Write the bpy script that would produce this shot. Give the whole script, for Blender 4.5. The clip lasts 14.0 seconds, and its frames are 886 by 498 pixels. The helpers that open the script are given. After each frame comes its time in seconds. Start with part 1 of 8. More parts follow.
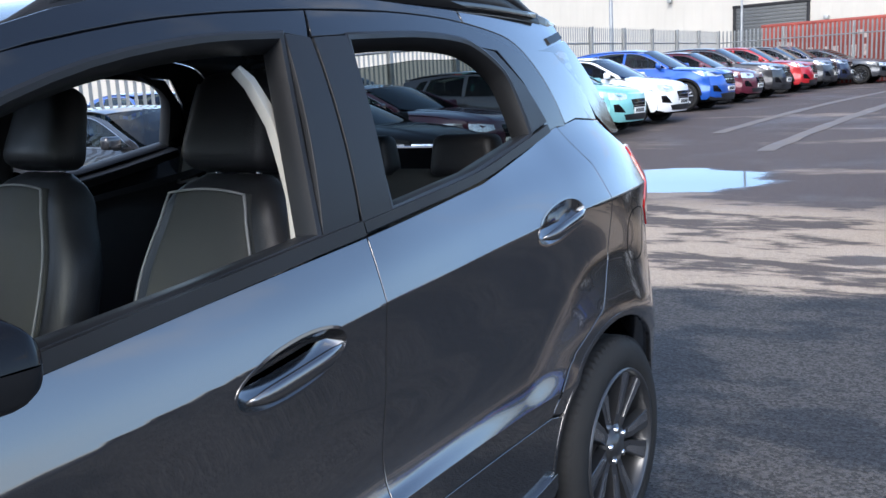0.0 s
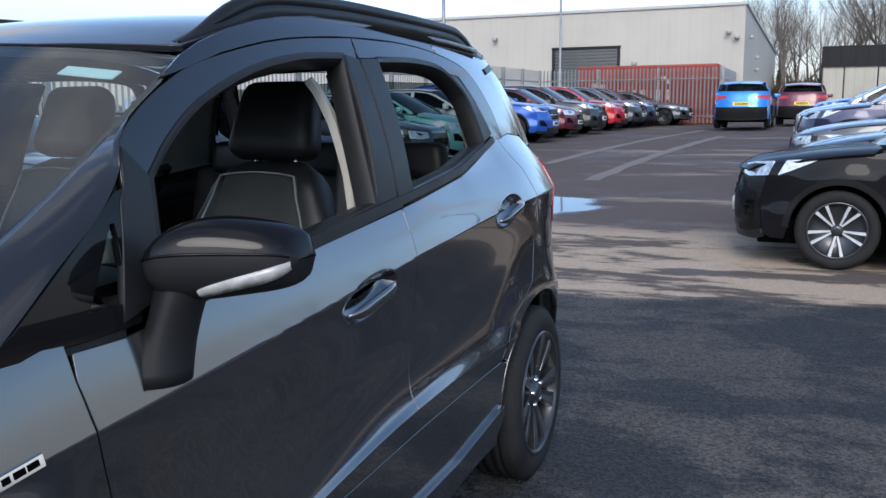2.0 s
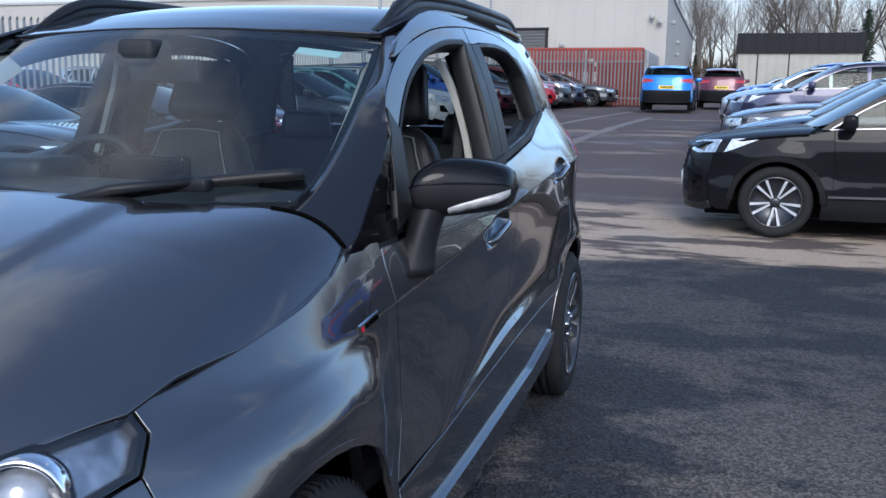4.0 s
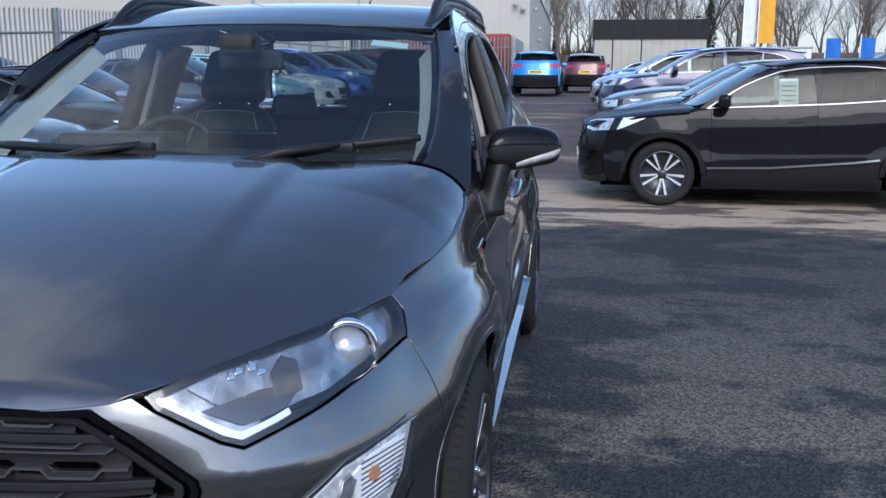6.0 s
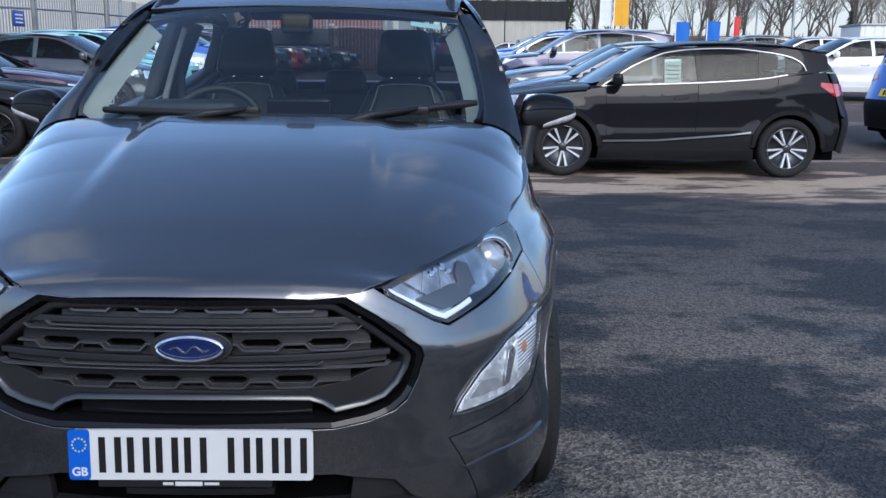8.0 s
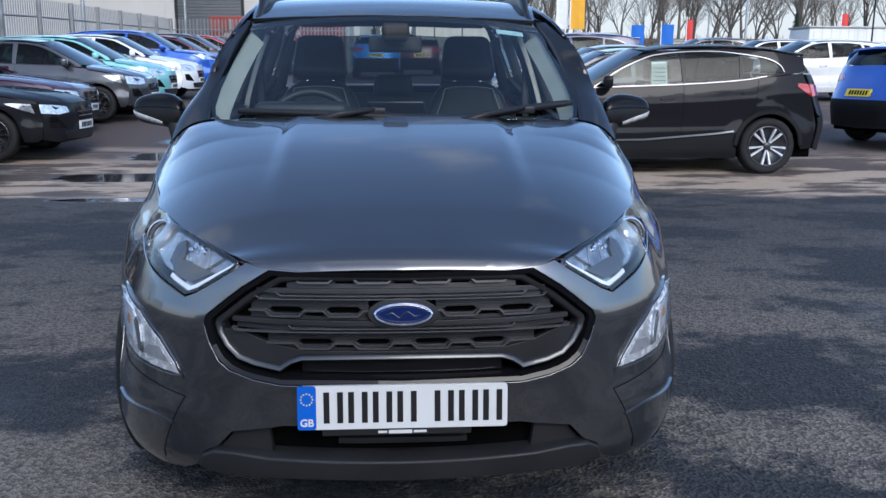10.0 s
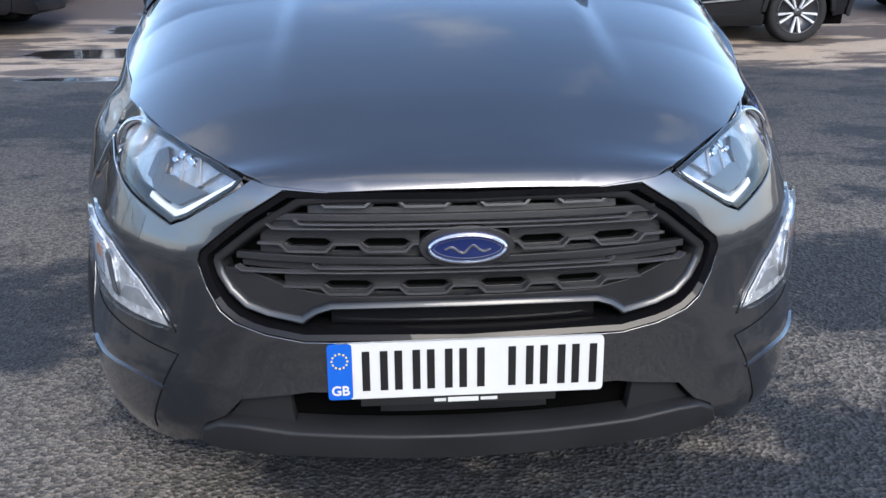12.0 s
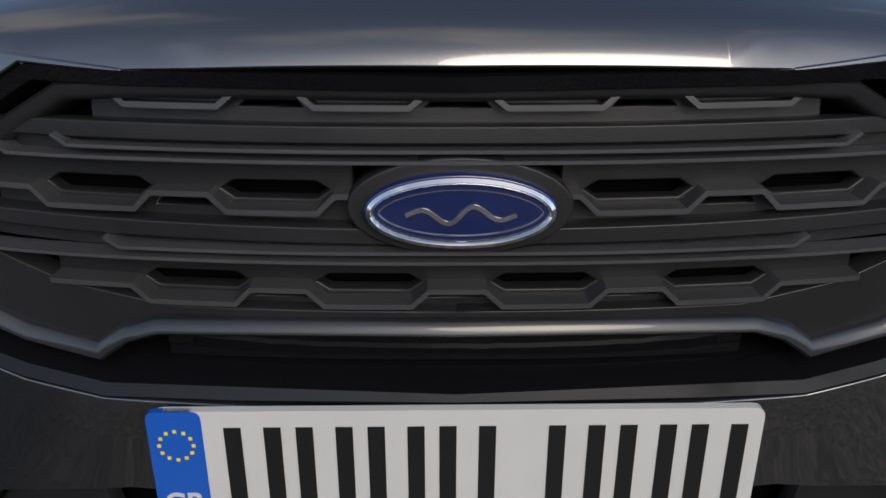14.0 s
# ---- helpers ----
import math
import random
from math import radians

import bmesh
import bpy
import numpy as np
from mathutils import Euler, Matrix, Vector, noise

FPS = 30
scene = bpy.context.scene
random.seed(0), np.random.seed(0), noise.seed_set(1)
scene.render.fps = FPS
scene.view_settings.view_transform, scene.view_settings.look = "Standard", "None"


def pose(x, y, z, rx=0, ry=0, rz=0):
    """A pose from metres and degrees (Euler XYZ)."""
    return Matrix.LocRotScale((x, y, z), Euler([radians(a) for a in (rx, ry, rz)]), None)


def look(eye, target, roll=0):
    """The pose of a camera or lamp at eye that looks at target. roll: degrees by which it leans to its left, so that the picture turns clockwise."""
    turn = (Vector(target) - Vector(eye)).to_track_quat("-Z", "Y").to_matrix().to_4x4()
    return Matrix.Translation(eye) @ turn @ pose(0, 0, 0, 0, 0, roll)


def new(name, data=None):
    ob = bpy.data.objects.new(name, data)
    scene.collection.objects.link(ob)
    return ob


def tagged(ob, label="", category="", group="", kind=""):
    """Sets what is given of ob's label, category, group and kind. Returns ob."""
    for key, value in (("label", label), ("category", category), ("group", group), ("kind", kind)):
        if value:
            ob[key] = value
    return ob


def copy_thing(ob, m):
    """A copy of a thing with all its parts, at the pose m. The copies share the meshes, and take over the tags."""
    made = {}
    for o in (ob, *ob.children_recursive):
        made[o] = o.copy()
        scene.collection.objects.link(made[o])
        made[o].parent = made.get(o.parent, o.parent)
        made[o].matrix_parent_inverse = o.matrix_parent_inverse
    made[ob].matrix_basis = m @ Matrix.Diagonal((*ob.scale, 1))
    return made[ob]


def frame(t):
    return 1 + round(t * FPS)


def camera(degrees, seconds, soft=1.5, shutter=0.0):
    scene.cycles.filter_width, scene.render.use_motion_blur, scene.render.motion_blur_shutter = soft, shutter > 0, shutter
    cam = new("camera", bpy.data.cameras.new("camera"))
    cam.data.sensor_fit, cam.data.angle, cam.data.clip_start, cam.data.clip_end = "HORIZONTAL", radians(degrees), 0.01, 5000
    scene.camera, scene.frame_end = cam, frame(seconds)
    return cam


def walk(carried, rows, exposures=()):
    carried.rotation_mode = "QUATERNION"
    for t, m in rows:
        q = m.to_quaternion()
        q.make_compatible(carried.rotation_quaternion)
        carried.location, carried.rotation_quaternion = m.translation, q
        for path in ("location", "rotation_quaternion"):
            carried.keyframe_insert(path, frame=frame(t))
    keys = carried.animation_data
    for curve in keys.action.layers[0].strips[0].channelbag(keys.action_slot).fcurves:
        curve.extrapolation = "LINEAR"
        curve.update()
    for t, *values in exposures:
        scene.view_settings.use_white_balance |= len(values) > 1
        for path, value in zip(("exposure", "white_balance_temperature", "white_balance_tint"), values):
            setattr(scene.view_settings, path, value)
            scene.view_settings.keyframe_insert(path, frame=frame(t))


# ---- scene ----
cam = camera(53.6, 14.0)
PATH = [
    (0, (1.854, 1.088, 1.345), (0.737, 2.711, 1.003), -3.0),
    (0.5, (1.839, 0.902, 1.332), (0.852, 2.611, 1.002), -3.5),
    (1, (1.836, 0.718, 1.317), (0.896, 2.453, 0.997), -1.9),
    (1.5, (1.84, 0.496, 1.317), (0.955, 2.263, 1.012), -0.9),
    (2, (1.764, 0.339, 1.316), (1.001, 2.164, 1.023), -0.3),
    (2.5, (1.649, 0.164, 1.308), (0.981, 2.026, 1.013), 0.8),
    (3, (1.604, -0.052, 1.299), (0.961, 1.816, 0.99), 1.6),
    (3.5, (1.564, -0.257, 1.298), (0.93, 1.611, 0.972), 1.3),
    (4, (1.47, -0.429, 1.299), (0.881, 1.452, 0.959), 0.8),
    (4.2, (1.411, -0.517, 1.289), (0.859, 1.374, 0.948), 0.9),
    (6.3, (0.984, -1.234, 1.281), (0.745, 0.717, 0.911), 0.7),
    (6.5, (0.917, -1.289, 1.281), (0.715, 0.666, 0.912), 1.1),
    (7, (0.824, -1.475, 1.27), (0.671, 0.483, 0.892), 0.6),
    (7.5, (0.722, -1.635, 1.269), (0.634, 0.322, 0.865), 0.1),
    (8, (0.517, -1.747, 1.26), (0.535, 0.21, 0.851), 0.6),
    (8.5, (0.325, -1.847, 1.271), (0.406, 0.112, 0.876), 1.6),
    (9, (0.187, -1.991, 1.269), (0.278, -0.03, 0.887), 1.7),
    (9.2, (0.137, -2.063, 1.253), (0.229, -0.101, 0.877), 1.0),
    (11.3, (-0.149, -1.873, 1.271), (-0.013, 0.046, 0.726), 0.2),
    (11.5, (-0.136, -1.762, 1.26), (-0.011, 0.148, 0.681), -0.2),
    (12, (-0.149, -1.467, 1.207), (-0.015, 0.41, 0.53), -0.2),
    (12.5, (-0.155, -1.198, 1.168), (0.002, 0.641, 0.399), -0.2),
    (13, (-0.106, -0.976, 1.115), (0.033, 0.83, 0.268), -0.4),
    (13.5, (-0.043, -0.74, 1.061), (0.027, 1.018, 0.11), -0.3),
    (14, (-0.017, -0.578, 0.961), (-0.001, 1.184, 0.014), 0.1),
]
walk(cam, [(t, look(eye, target, roll)) for t, eye, target, roll in PATH],
     exposures=[(0, 0.52, 6100, 10), (0.6, 0.25, 6250, 10), (1.2, 0.08, 6250, 10), (2.2, -.16, 5950, 10), (3.0, -.16, 5750, 10), (9.2, -.2, 5720, 10), (11.3, 0.12, 5980, 10), (12.2, 0.42, 6300, 10), (13.0, 0.42, 6500, 10), (13.5, -.1, 6550, 10), (14.0, -0.65, 6800, 10)])

# ---- world and light ----
SUN_EL, SUN_AZ = 36.0, 165.0          # degrees; azimuth clockwise from +y
world = bpy.data.worlds.new("sky")
scene.world = world
world.use_nodes = True
wn, wl = world.node_tree.nodes, world.node_tree.links
wn.clear()
sky = wn.new("ShaderNodeTexSky")
sky.sky_type, sky.sun_disc = "NISHITA", False
sky.sun_elevation, sky.sun_rotation = radians(SUN_EL), radians(SUN_AZ)
sky.air_density, sky.dust_density, sky.ozone_density = 1.0, 1.5, 1.5
tc = wn.new("ShaderNodeTexCoord")
sep = wn.new("ShaderNodeSeparateXYZ")
wl.new(tc.outputs["Generated"], sep.inputs[0])
# clouds: noise on a flat layer overhead, so that they draw together towards the horizon
den = wn.new("ShaderNodeMath"); den.operation = "ADD"; den.inputs[1].default_value = 0.22
wl.new(sep.outputs[2], den.inputs[0])
dx = wn.new("ShaderNodeMath"); dx.operation = "DIVIDE"
dy = wn.new("ShaderNodeMath"); dy.operation = "DIVIDE"
wl.new(sep.outputs[0], dx.inputs[0]); wl.new(den.outputs[0], dx.inputs[1])
wl.new(sep.outputs[1], dy.inputs[0]); wl.new(den.outputs[0], dy.inputs[1])
com = wn.new("ShaderNodeCombineXYZ")
wl.new(dx.outputs[0], com.inputs[0]); wl.new(dy.outputs[0], com.inputs[1])
cn = wn.new("ShaderNodeTexNoise")
cn.inputs["Scale"].default_value, cn.inputs["Detail"].default_value, cn.inputs["Roughness"].default_value = 1.6, 7, 0.55
wl.new(com.outputs[0], cn.inputs["Vector"])
toward = wn.new("ShaderNodeVectorMath")       # 1 towards the sun, -1 away from it
toward.operation = "DOT_PRODUCT"
toward.inputs[1].default_value = (.85 * math.sin(radians(SUN_AZ)), .85 * math.cos(radians(SUN_AZ)), .5)
wl.new(tc.outputs["Generated"], toward.inputs[0])
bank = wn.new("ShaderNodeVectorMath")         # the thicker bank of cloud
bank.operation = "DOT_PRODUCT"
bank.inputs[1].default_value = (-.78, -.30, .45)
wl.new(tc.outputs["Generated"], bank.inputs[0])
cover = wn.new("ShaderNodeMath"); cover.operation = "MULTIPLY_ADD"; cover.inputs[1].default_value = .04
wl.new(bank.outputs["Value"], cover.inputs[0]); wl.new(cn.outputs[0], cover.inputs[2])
ramp = wn.new("ShaderNodeValToRGB")
ramp.color_ramp.elements[0].position, ramp.color_ramp.elements[1].position = 0.55, 0.70
wl.new(cover.outputs[0], ramp.inputs[0])
low = wn.new("ShaderNodeMapRange")           # the cloud layer closes near the horizon
low.inputs[1].default_value, low.inputs[2].default_value, low.inputs[3].default_value, low.inputs[4].default_value = 0.09, 0.16, 0.85, 0.0
wl.new(sep.outputs[2], low.inputs[0])
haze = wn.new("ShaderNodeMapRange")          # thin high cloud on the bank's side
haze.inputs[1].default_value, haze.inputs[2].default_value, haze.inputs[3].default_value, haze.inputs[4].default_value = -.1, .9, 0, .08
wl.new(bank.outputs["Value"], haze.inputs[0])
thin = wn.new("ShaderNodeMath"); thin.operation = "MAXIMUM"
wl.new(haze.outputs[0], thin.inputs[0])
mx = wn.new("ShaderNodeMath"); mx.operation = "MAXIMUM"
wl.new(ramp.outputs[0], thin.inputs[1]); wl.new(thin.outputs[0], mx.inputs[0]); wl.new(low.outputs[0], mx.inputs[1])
cloud = wn.new("ShaderNodeMixRGB")
bright = wn.new("ShaderNodeMapRange")        # clouds glow more on the sun's side
bright.inputs[1].default_value, bright.inputs[2].default_value, bright.inputs[3].default_value, bright.inputs[4].default_value = -.6, 1.0, .66, 1.28
wl.new(toward.outputs["Value"], bright.inputs[0])
white = wn.new("ShaderNodeVectorMath"); white.operation = "SCALE"
white.inputs[0].default_value = (8.6, 8.45, 8.3)
wl.new(bright.outputs[0], white.inputs["Scale"])
wl.new(white.outputs[0], cloud.inputs[2])
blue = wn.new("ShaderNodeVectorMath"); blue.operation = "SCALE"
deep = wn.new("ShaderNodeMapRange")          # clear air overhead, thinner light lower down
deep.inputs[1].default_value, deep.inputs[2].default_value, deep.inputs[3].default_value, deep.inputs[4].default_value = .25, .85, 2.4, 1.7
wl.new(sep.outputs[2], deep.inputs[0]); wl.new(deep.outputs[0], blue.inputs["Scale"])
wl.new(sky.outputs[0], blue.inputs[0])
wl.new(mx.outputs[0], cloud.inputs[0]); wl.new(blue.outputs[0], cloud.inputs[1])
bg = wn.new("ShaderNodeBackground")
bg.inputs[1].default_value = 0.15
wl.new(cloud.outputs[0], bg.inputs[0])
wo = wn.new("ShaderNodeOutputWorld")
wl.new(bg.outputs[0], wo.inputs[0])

sun = new("sun", bpy.data.lights.new("sun", "SUN"))
sun.data.energy, sun.data.angle, sun.data.color = 1.5, radians(28), (1, 0.93, 0.82)
_a, _e = radians(SUN_AZ), radians(SUN_EL)
sun.matrix_world = look((0, 0, 0), (-math.sin(_a) * math.cos(_e), -math.cos(_a) * math.cos(_e), -math.sin(_e))) @ Matrix()
sun.location = (0, 0, 30)


# ---- materials ----
def mat(name, colour, rough=.5, metal=0.0, coat=0.0, bump=0.0, scale=40.0, vary=.0, vscale=4.0, spec=.5, coat_rough=.03, emit=0):
    """A surface with fine bump (scale per metre) and a broader change of tone."""
    m = bpy.data.materials.new(name)
    m.use_nodes = True
    n, l = m.node_tree.nodes, m.node_tree.links
    b = n["Principled BSDF"]
    b.inputs["Base Color"].default_value = (*colour, 1)
    b.inputs["Roughness"].default_value, b.inputs["Metallic"].default_value = rough, metal
    b.inputs["Coat Weight"].default_value, b.inputs["Coat Roughness"].default_value = coat, coat_rough
    b.inputs["Specular IOR Level"].default_value = spec
    t = n.new("ShaderNodeTexCoord")
    if vary:
        v = n.new("ShaderNodeTexNoise")
        v.inputs["Scale"].default_value, v.inputs["Detail"].default_value = vscale, 5
        l.new(t.outputs["Object"], v.inputs["Vector"])
        r = n.new("ShaderNodeMapRange")
        r.inputs[1].default_value, r.inputs[2].default_value = .3, .7
        r.inputs[3].default_value, r.inputs[4].default_value = 1 - vary, 1 + vary
        l.new(v.outputs[0], r.inputs[0])
        mul = n.new("ShaderNodeVectorMath")
        mul.operation = "SCALE"
        mul.inputs[0].default_value = colour
        l.new(r.outputs[0], mul.inputs["Scale"])
        l.new(mul.outputs[0], b.inputs["Base Color"])
        r2 = n.new("ShaderNodeMapRange")
        r2.inputs[1].default_value, r2.inputs[2].default_value = .3, .7
        r2.inputs[3].default_value, r2.inputs[4].default_value = max(0, rough * (1 - vary)), min(1, rough * (1 + vary))
        l.new(v.outputs[0], r2.inputs[0])
        l.new(r2.outputs[0], b.inputs["Roughness"])
    if bump:
        f = n.new("ShaderNodeTexNoise")
        f.inputs["Scale"].default_value, f.inputs["Detail"].default_value = scale, 4
        l.new(t.outputs["Object"], f.inputs["Vector"])
        bp = n.new("ShaderNodeBump")
        bp.inputs["Strength"].default_value, bp.inputs["Distance"].default_value = 1.0, bump
        l.new(f.outputs[0], bp.inputs["Height"])
        l.new(bp.outputs[0], b.inputs["Normal"])
    if emit:
        b.inputs["Emission Color"].default_value = (*colour, 1)
        b.inputs["Emission Strength"].default_value = emit
    return m


def glass(name, tint, rough=0.0, ior=1.5):
    """A thin pane: clear, mirroring more at a glancing angle."""
    m = bpy.data.materials.new(name)
    m.use_nodes = True
    n, l = m.node_tree.nodes, m.node_tree.links
    n.clear()
    o, mixer = n.new("ShaderNodeOutputMaterial"), n.new("ShaderNodeMixShader")
    t, gl, f = n.new("ShaderNodeBsdfTransparent"), n.new("ShaderNodeBsdfGlossy"), n.new("ShaderNodeLayerWeight")
    t.inputs[0].default_value = (*tint, 1)
    gl.inputs["Roughness"].default_value = rough
    base = 2 * ((ior - 1) / (ior + 1)) ** 2             # both faces of the pane
    p5, ma = n.new("ShaderNodeMath"), n.new("ShaderNodeMath")
    p5.operation, ma.operation = "POWER", "MULTIPLY_ADD"
    p5.inputs[1].default_value = 4.5
    ma.inputs[1].default_value, ma.inputs[2].default_value = 1 - base, base
    l.new(f.outputs["Facing"], p5.inputs[0]); l.new(p5.outputs[0], ma.inputs[0])
    l.new(ma.outputs[0], mixer.inputs[0]); l.new(t.outputs[0], mixer.inputs[1]); l.new(gl.outputs[0], mixer.inputs[2])
    l.new(mixer.outputs[0], o.inputs[0])
    return m


def paint(name, colour, metal=.5, rough=.38, spec=.5):
    """Car paint under clear lacquer: flakes, faint dust."""
    m = mat(name, colour, rough, metal, coat=1.0, vary=.10, vscale=1.7, coat_rough=.02, spec=spec)
    return m


grey_paint = paint("magnetic_grey_paint", (.130, .132, .138), .92, .22)
grey_paint.node_tree.nodes["Principled BSDF"].inputs["Coat IOR"].default_value = 1.62
roof_black = mat("gloss_black_roof", (.008, .009, .012), .45, .0, coat=1.0, spec=.1, coat_rough=.015)
black_gloss = mat("black_gloss", (.006, .006, .007), .5, 0, coat=.45, spec=.0, coat_rough=.015)
satin_black = mat("satin_black", (.014, .0145, .016), .42, spec=.28, vary=.15, vscale=6, bump=.0001, scale=900)
grey_plastic = mat("dark_grey_plastic", (.015, .0155, .017), .5, spec=.3, vary=.2, vscale=5, bump=.0003, scale=700)
rubber = mat("tyre_rubber", (.020, .020, .020), .75, spec=.2, vary=.25, vscale=9, bump=.0006, scale=300)
# near-black without sheen: deep shade put into the colour; also used for black bars
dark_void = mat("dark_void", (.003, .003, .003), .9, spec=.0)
chrome = mat("chrome", (.78, .78, .80), .08, 1.0)
silver = mat("machined_alloy", (.50, .51, .53), .24, 1.0, vary=.1, vscale=12)
alloy_dark = mat("dark_alloy", (.055, .057, .062), .32, .6, coat=.4, vary=.15, vscale=10)
screen_glass = glass("windscreen_glass", (.80, .88, .86))
tint_glass = glass("tinted_glass", (.22, .25, .25))
clear_glass = glass("clear_glass", (.78, .86, .83))
lamp_glass = glass("lamp_lens", (.97, .98, .98), 0, 1.45)


# ---- curves and surfaces of the grey car: nose at y = 0, left side at +x ----
def spline(xs, ys):
    """A smooth curve through given heights that never overshoots."""
    xs, ys = np.array(xs, float), np.array(ys, float)
    h, d = np.diff(xs), np.diff(ys) / np.diff(xs)
    m = np.zeros(len(xs))
    m[0], m[-1] = d[0], d[-1]
    for i in range(1, len(xs) - 1):
        if d[i - 1] * d[i] > 0:
            a, b = 2 * h[i] + h[i - 1], h[i] + 2 * h[i - 1]
            m[i] = (a + b) / (a / d[i - 1] + b / d[i])

    def f(x):
        x = np.clip(np.asarray(x, float), xs[0], xs[-1])
        i = np.clip(np.searchsorted(xs, x, side="right") - 1, 0, len(xs) - 2)
        t = (x - xs[i]) / h[i]
        return (ys[i] * (1 + 2 * t) * (1 - t) ** 2 + h[i] * m[i] * t * (1 - t) ** 2 + ys[i + 1] * t * t * (3 - 2 * t)
                + h[i] * m[i + 1] * t * t * (t - 1))
    return f


def smooth(a, b, x):
    t = np.clip((np.asarray(x, float) - a) / (b - a), 0, 1)
    return t * t * (3 - 2 * t)


# plan outline of the body at half height
PLAN_X = [0, .10, .22, .34, .45, .55, .64, .715, .77, .808, .836, .854, .862, .866, .868, .870, .876, .884, .870, .826, .755, .62, .45, .25, .10, 0]
PLAN_Y = [.020, .021, .028, .042, .068, .112, .180, .270, .380, .500, .640, .800, 1.0, 1.3, 1.8, 2.4, 2.9, 3.3, 3.6, 3.8, 3.92, 4.0, 4.04, 4.06, 4.068, 4.07]
_len = np.concatenate([[0], np.cumsum(np.hypot(np.diff(PLAN_X), np.diff(PLAN_Y)))])


def cubic(xs, ys):
    """Natural cubic spline."""
    xs, ys = np.array(xs, float), np.array(ys, float)
    n, h = len(xs), np.diff(xs)
    a, b = np.zeros((n, n)), np.zeros(n)
    a[0, 0] = a[-1, -1] = 1
    for i in range(1, n - 1):
        a[i, i - 1:i + 2] = h[i - 1], 2 * (h[i - 1] + h[i]), h[i]
        b[i] = 6 * ((ys[i + 1] - ys[i]) / h[i] - (ys[i] - ys[i - 1]) / h[i - 1])
    m = np.linalg.solve(a, b)

    def f(x):
        x = np.clip(np.asarray(x, float), xs[0], xs[-1])
        i = np.clip(np.searchsorted(xs, x, side="right") - 1, 0, n - 2)
        t, s = x - xs[i], xs[i + 1] - x
        return (m[i] * s ** 3 + m[i + 1] * t ** 3) / (6 * h[i]) + (ys[i] / h[i] - m[i] * h[i] / 6) * s + (ys[i + 1] / h[i] - m[i + 1] * h[i] / 6) * t
    return f


plan_x, plan_y = cubic(_len, PLAN_X), cubic(_len, PLAN_Y)
_u = np.linspace(0, _len[-1], 4000)
_ux, _uy = plan_x(_u), plan_y(_u)
_side = int(np.argmax(_ux))


def u_y(y):
    """Distance along the outline at which it reaches y."""
    return np.interp(y, _uy, _u)


def u_x(x):
    """Distance along the outline at which the nose reaches x."""
    return np.interp(x, _ux[:_side], _u[:_side])


U_CORNER = float(u_x(.60))
WHEEL_F, WHEEL_R, WHEEL_Z, ARCH = .836, 3.355, .325, .375

# inward offsets, by height
centre_profile = spline([.12, .18, .24, .30, .40, .52, .60, .70, .76, .80, .85, .95], [.09, .05, .012, .002, 0, -.008, -.006, .004, .016, .034, .07, .2])
corner_profile = spline([.12, .18, .24, .30, .38, .46, .55, .64, .70, .76, .82, .88, .95], [.10, .05, -.012, -.030, -.030, -.016, -.004, .004, .026, .056, .098, .15, .22])


belt_line = spline([.5, 1.1, 2.3, 3.2, 4.1], [.93, 1.02, 1.095, 1.22, 1.25])
crease_line = spline([.5, 1.2, 2.3, 3.2, 4.1], [.80, .865, .965, 1.035, 1.06])
ledge_low = spline([.5, 1.3, 1.8, 2.3, 2.8, 3.2, 4.1], [.40, .44, .53, .577, .588, .592, .58])
ledge_top = spline([.5, 1.3, 1.8, 2.3, 2.6, 2.8, 3.2, 4.1], [.43, .465, .550, .600, .630, .646, .655, .64])
ledge_in = spline([.5, 1.2, 1.8, 2.6, 3.0, 3.4, 4.1], [.004, .005, .010, .021, .021, .008, .004])
belt_in = spline([.4, .8, 1.1, 1.6, 2.4, 2.8, 3.2, 3.7, 4.1], [.10, .085, .075, .068, .066, .094, .136, .142, .12])
crease_in = spline([.4, 1.1, 1.8, 2.6, 3.2, 4.1], [.03, .028, .018, .014, .014, .03])


def side_profile(y, z):
    """Section of fender, doors and quarter panel: belt, shoulder crease, hollow, ledge, sill. Creases keep their kink."""
    y, z = np.broadcast_arrays(np.asarray(y, float), np.asarray(z, float))
    o = 0 * z
    belt, crease, bi, ci, l0, l1, st = belt_line(y), crease_line(y), belt_in(y), crease_in(y), ledge_low(y), ledge_top(y), ledge_in(y)
    knots = [(.12 + o, .07 + o, 0), (.20 + o, .035 + o, 0), (.30 + o, .020 + o, 0), (l0 - .07, .005 + o, 0), (l0, .002 + o, 1), (l1, .002 + st, 0), (.45 * l1 + .55 * crease, .027 + o, 0),
             (crease, ci, 1), (.55 * crease + .45 * belt, ci + .40 * (bi - ci), 0), (belt, bi, 0), (belt + .15, bi + .07, 0)]
    n = len(knots)
    sl = [(knots[k + 1][1] - knots[k][1]) / (knots[k + 1][0] - knots[k][0]) for k in range(n - 1)]
    out = np.where(z < .12, .07, knots[-1][1])
    for k in range(n - 1):
        (z0, d0, c0), (z1, d1, c1) = knots[k], knots[k + 1]
        m0 = sl[k] if k == 0 or c0 else .5 * (sl[k] + sl[k - 1])
        m1 = sl[k] if k == n - 2 or c1 else .5 * (sl[k] + sl[k + 1])
        h = z1 - z0
        t = np.clip((z - z0) / h, 0, 1)
        v = d0 * (1 + 2 * t) * (1 - t) ** 2 + h * m0 * t * (1 - t) ** 2 + d1 * t * t * (3 - 2 * t) + h * m1 * t * t * (t - 1)
        out = np.where((z >= z0) & (z <= z1), v, out)
    return out


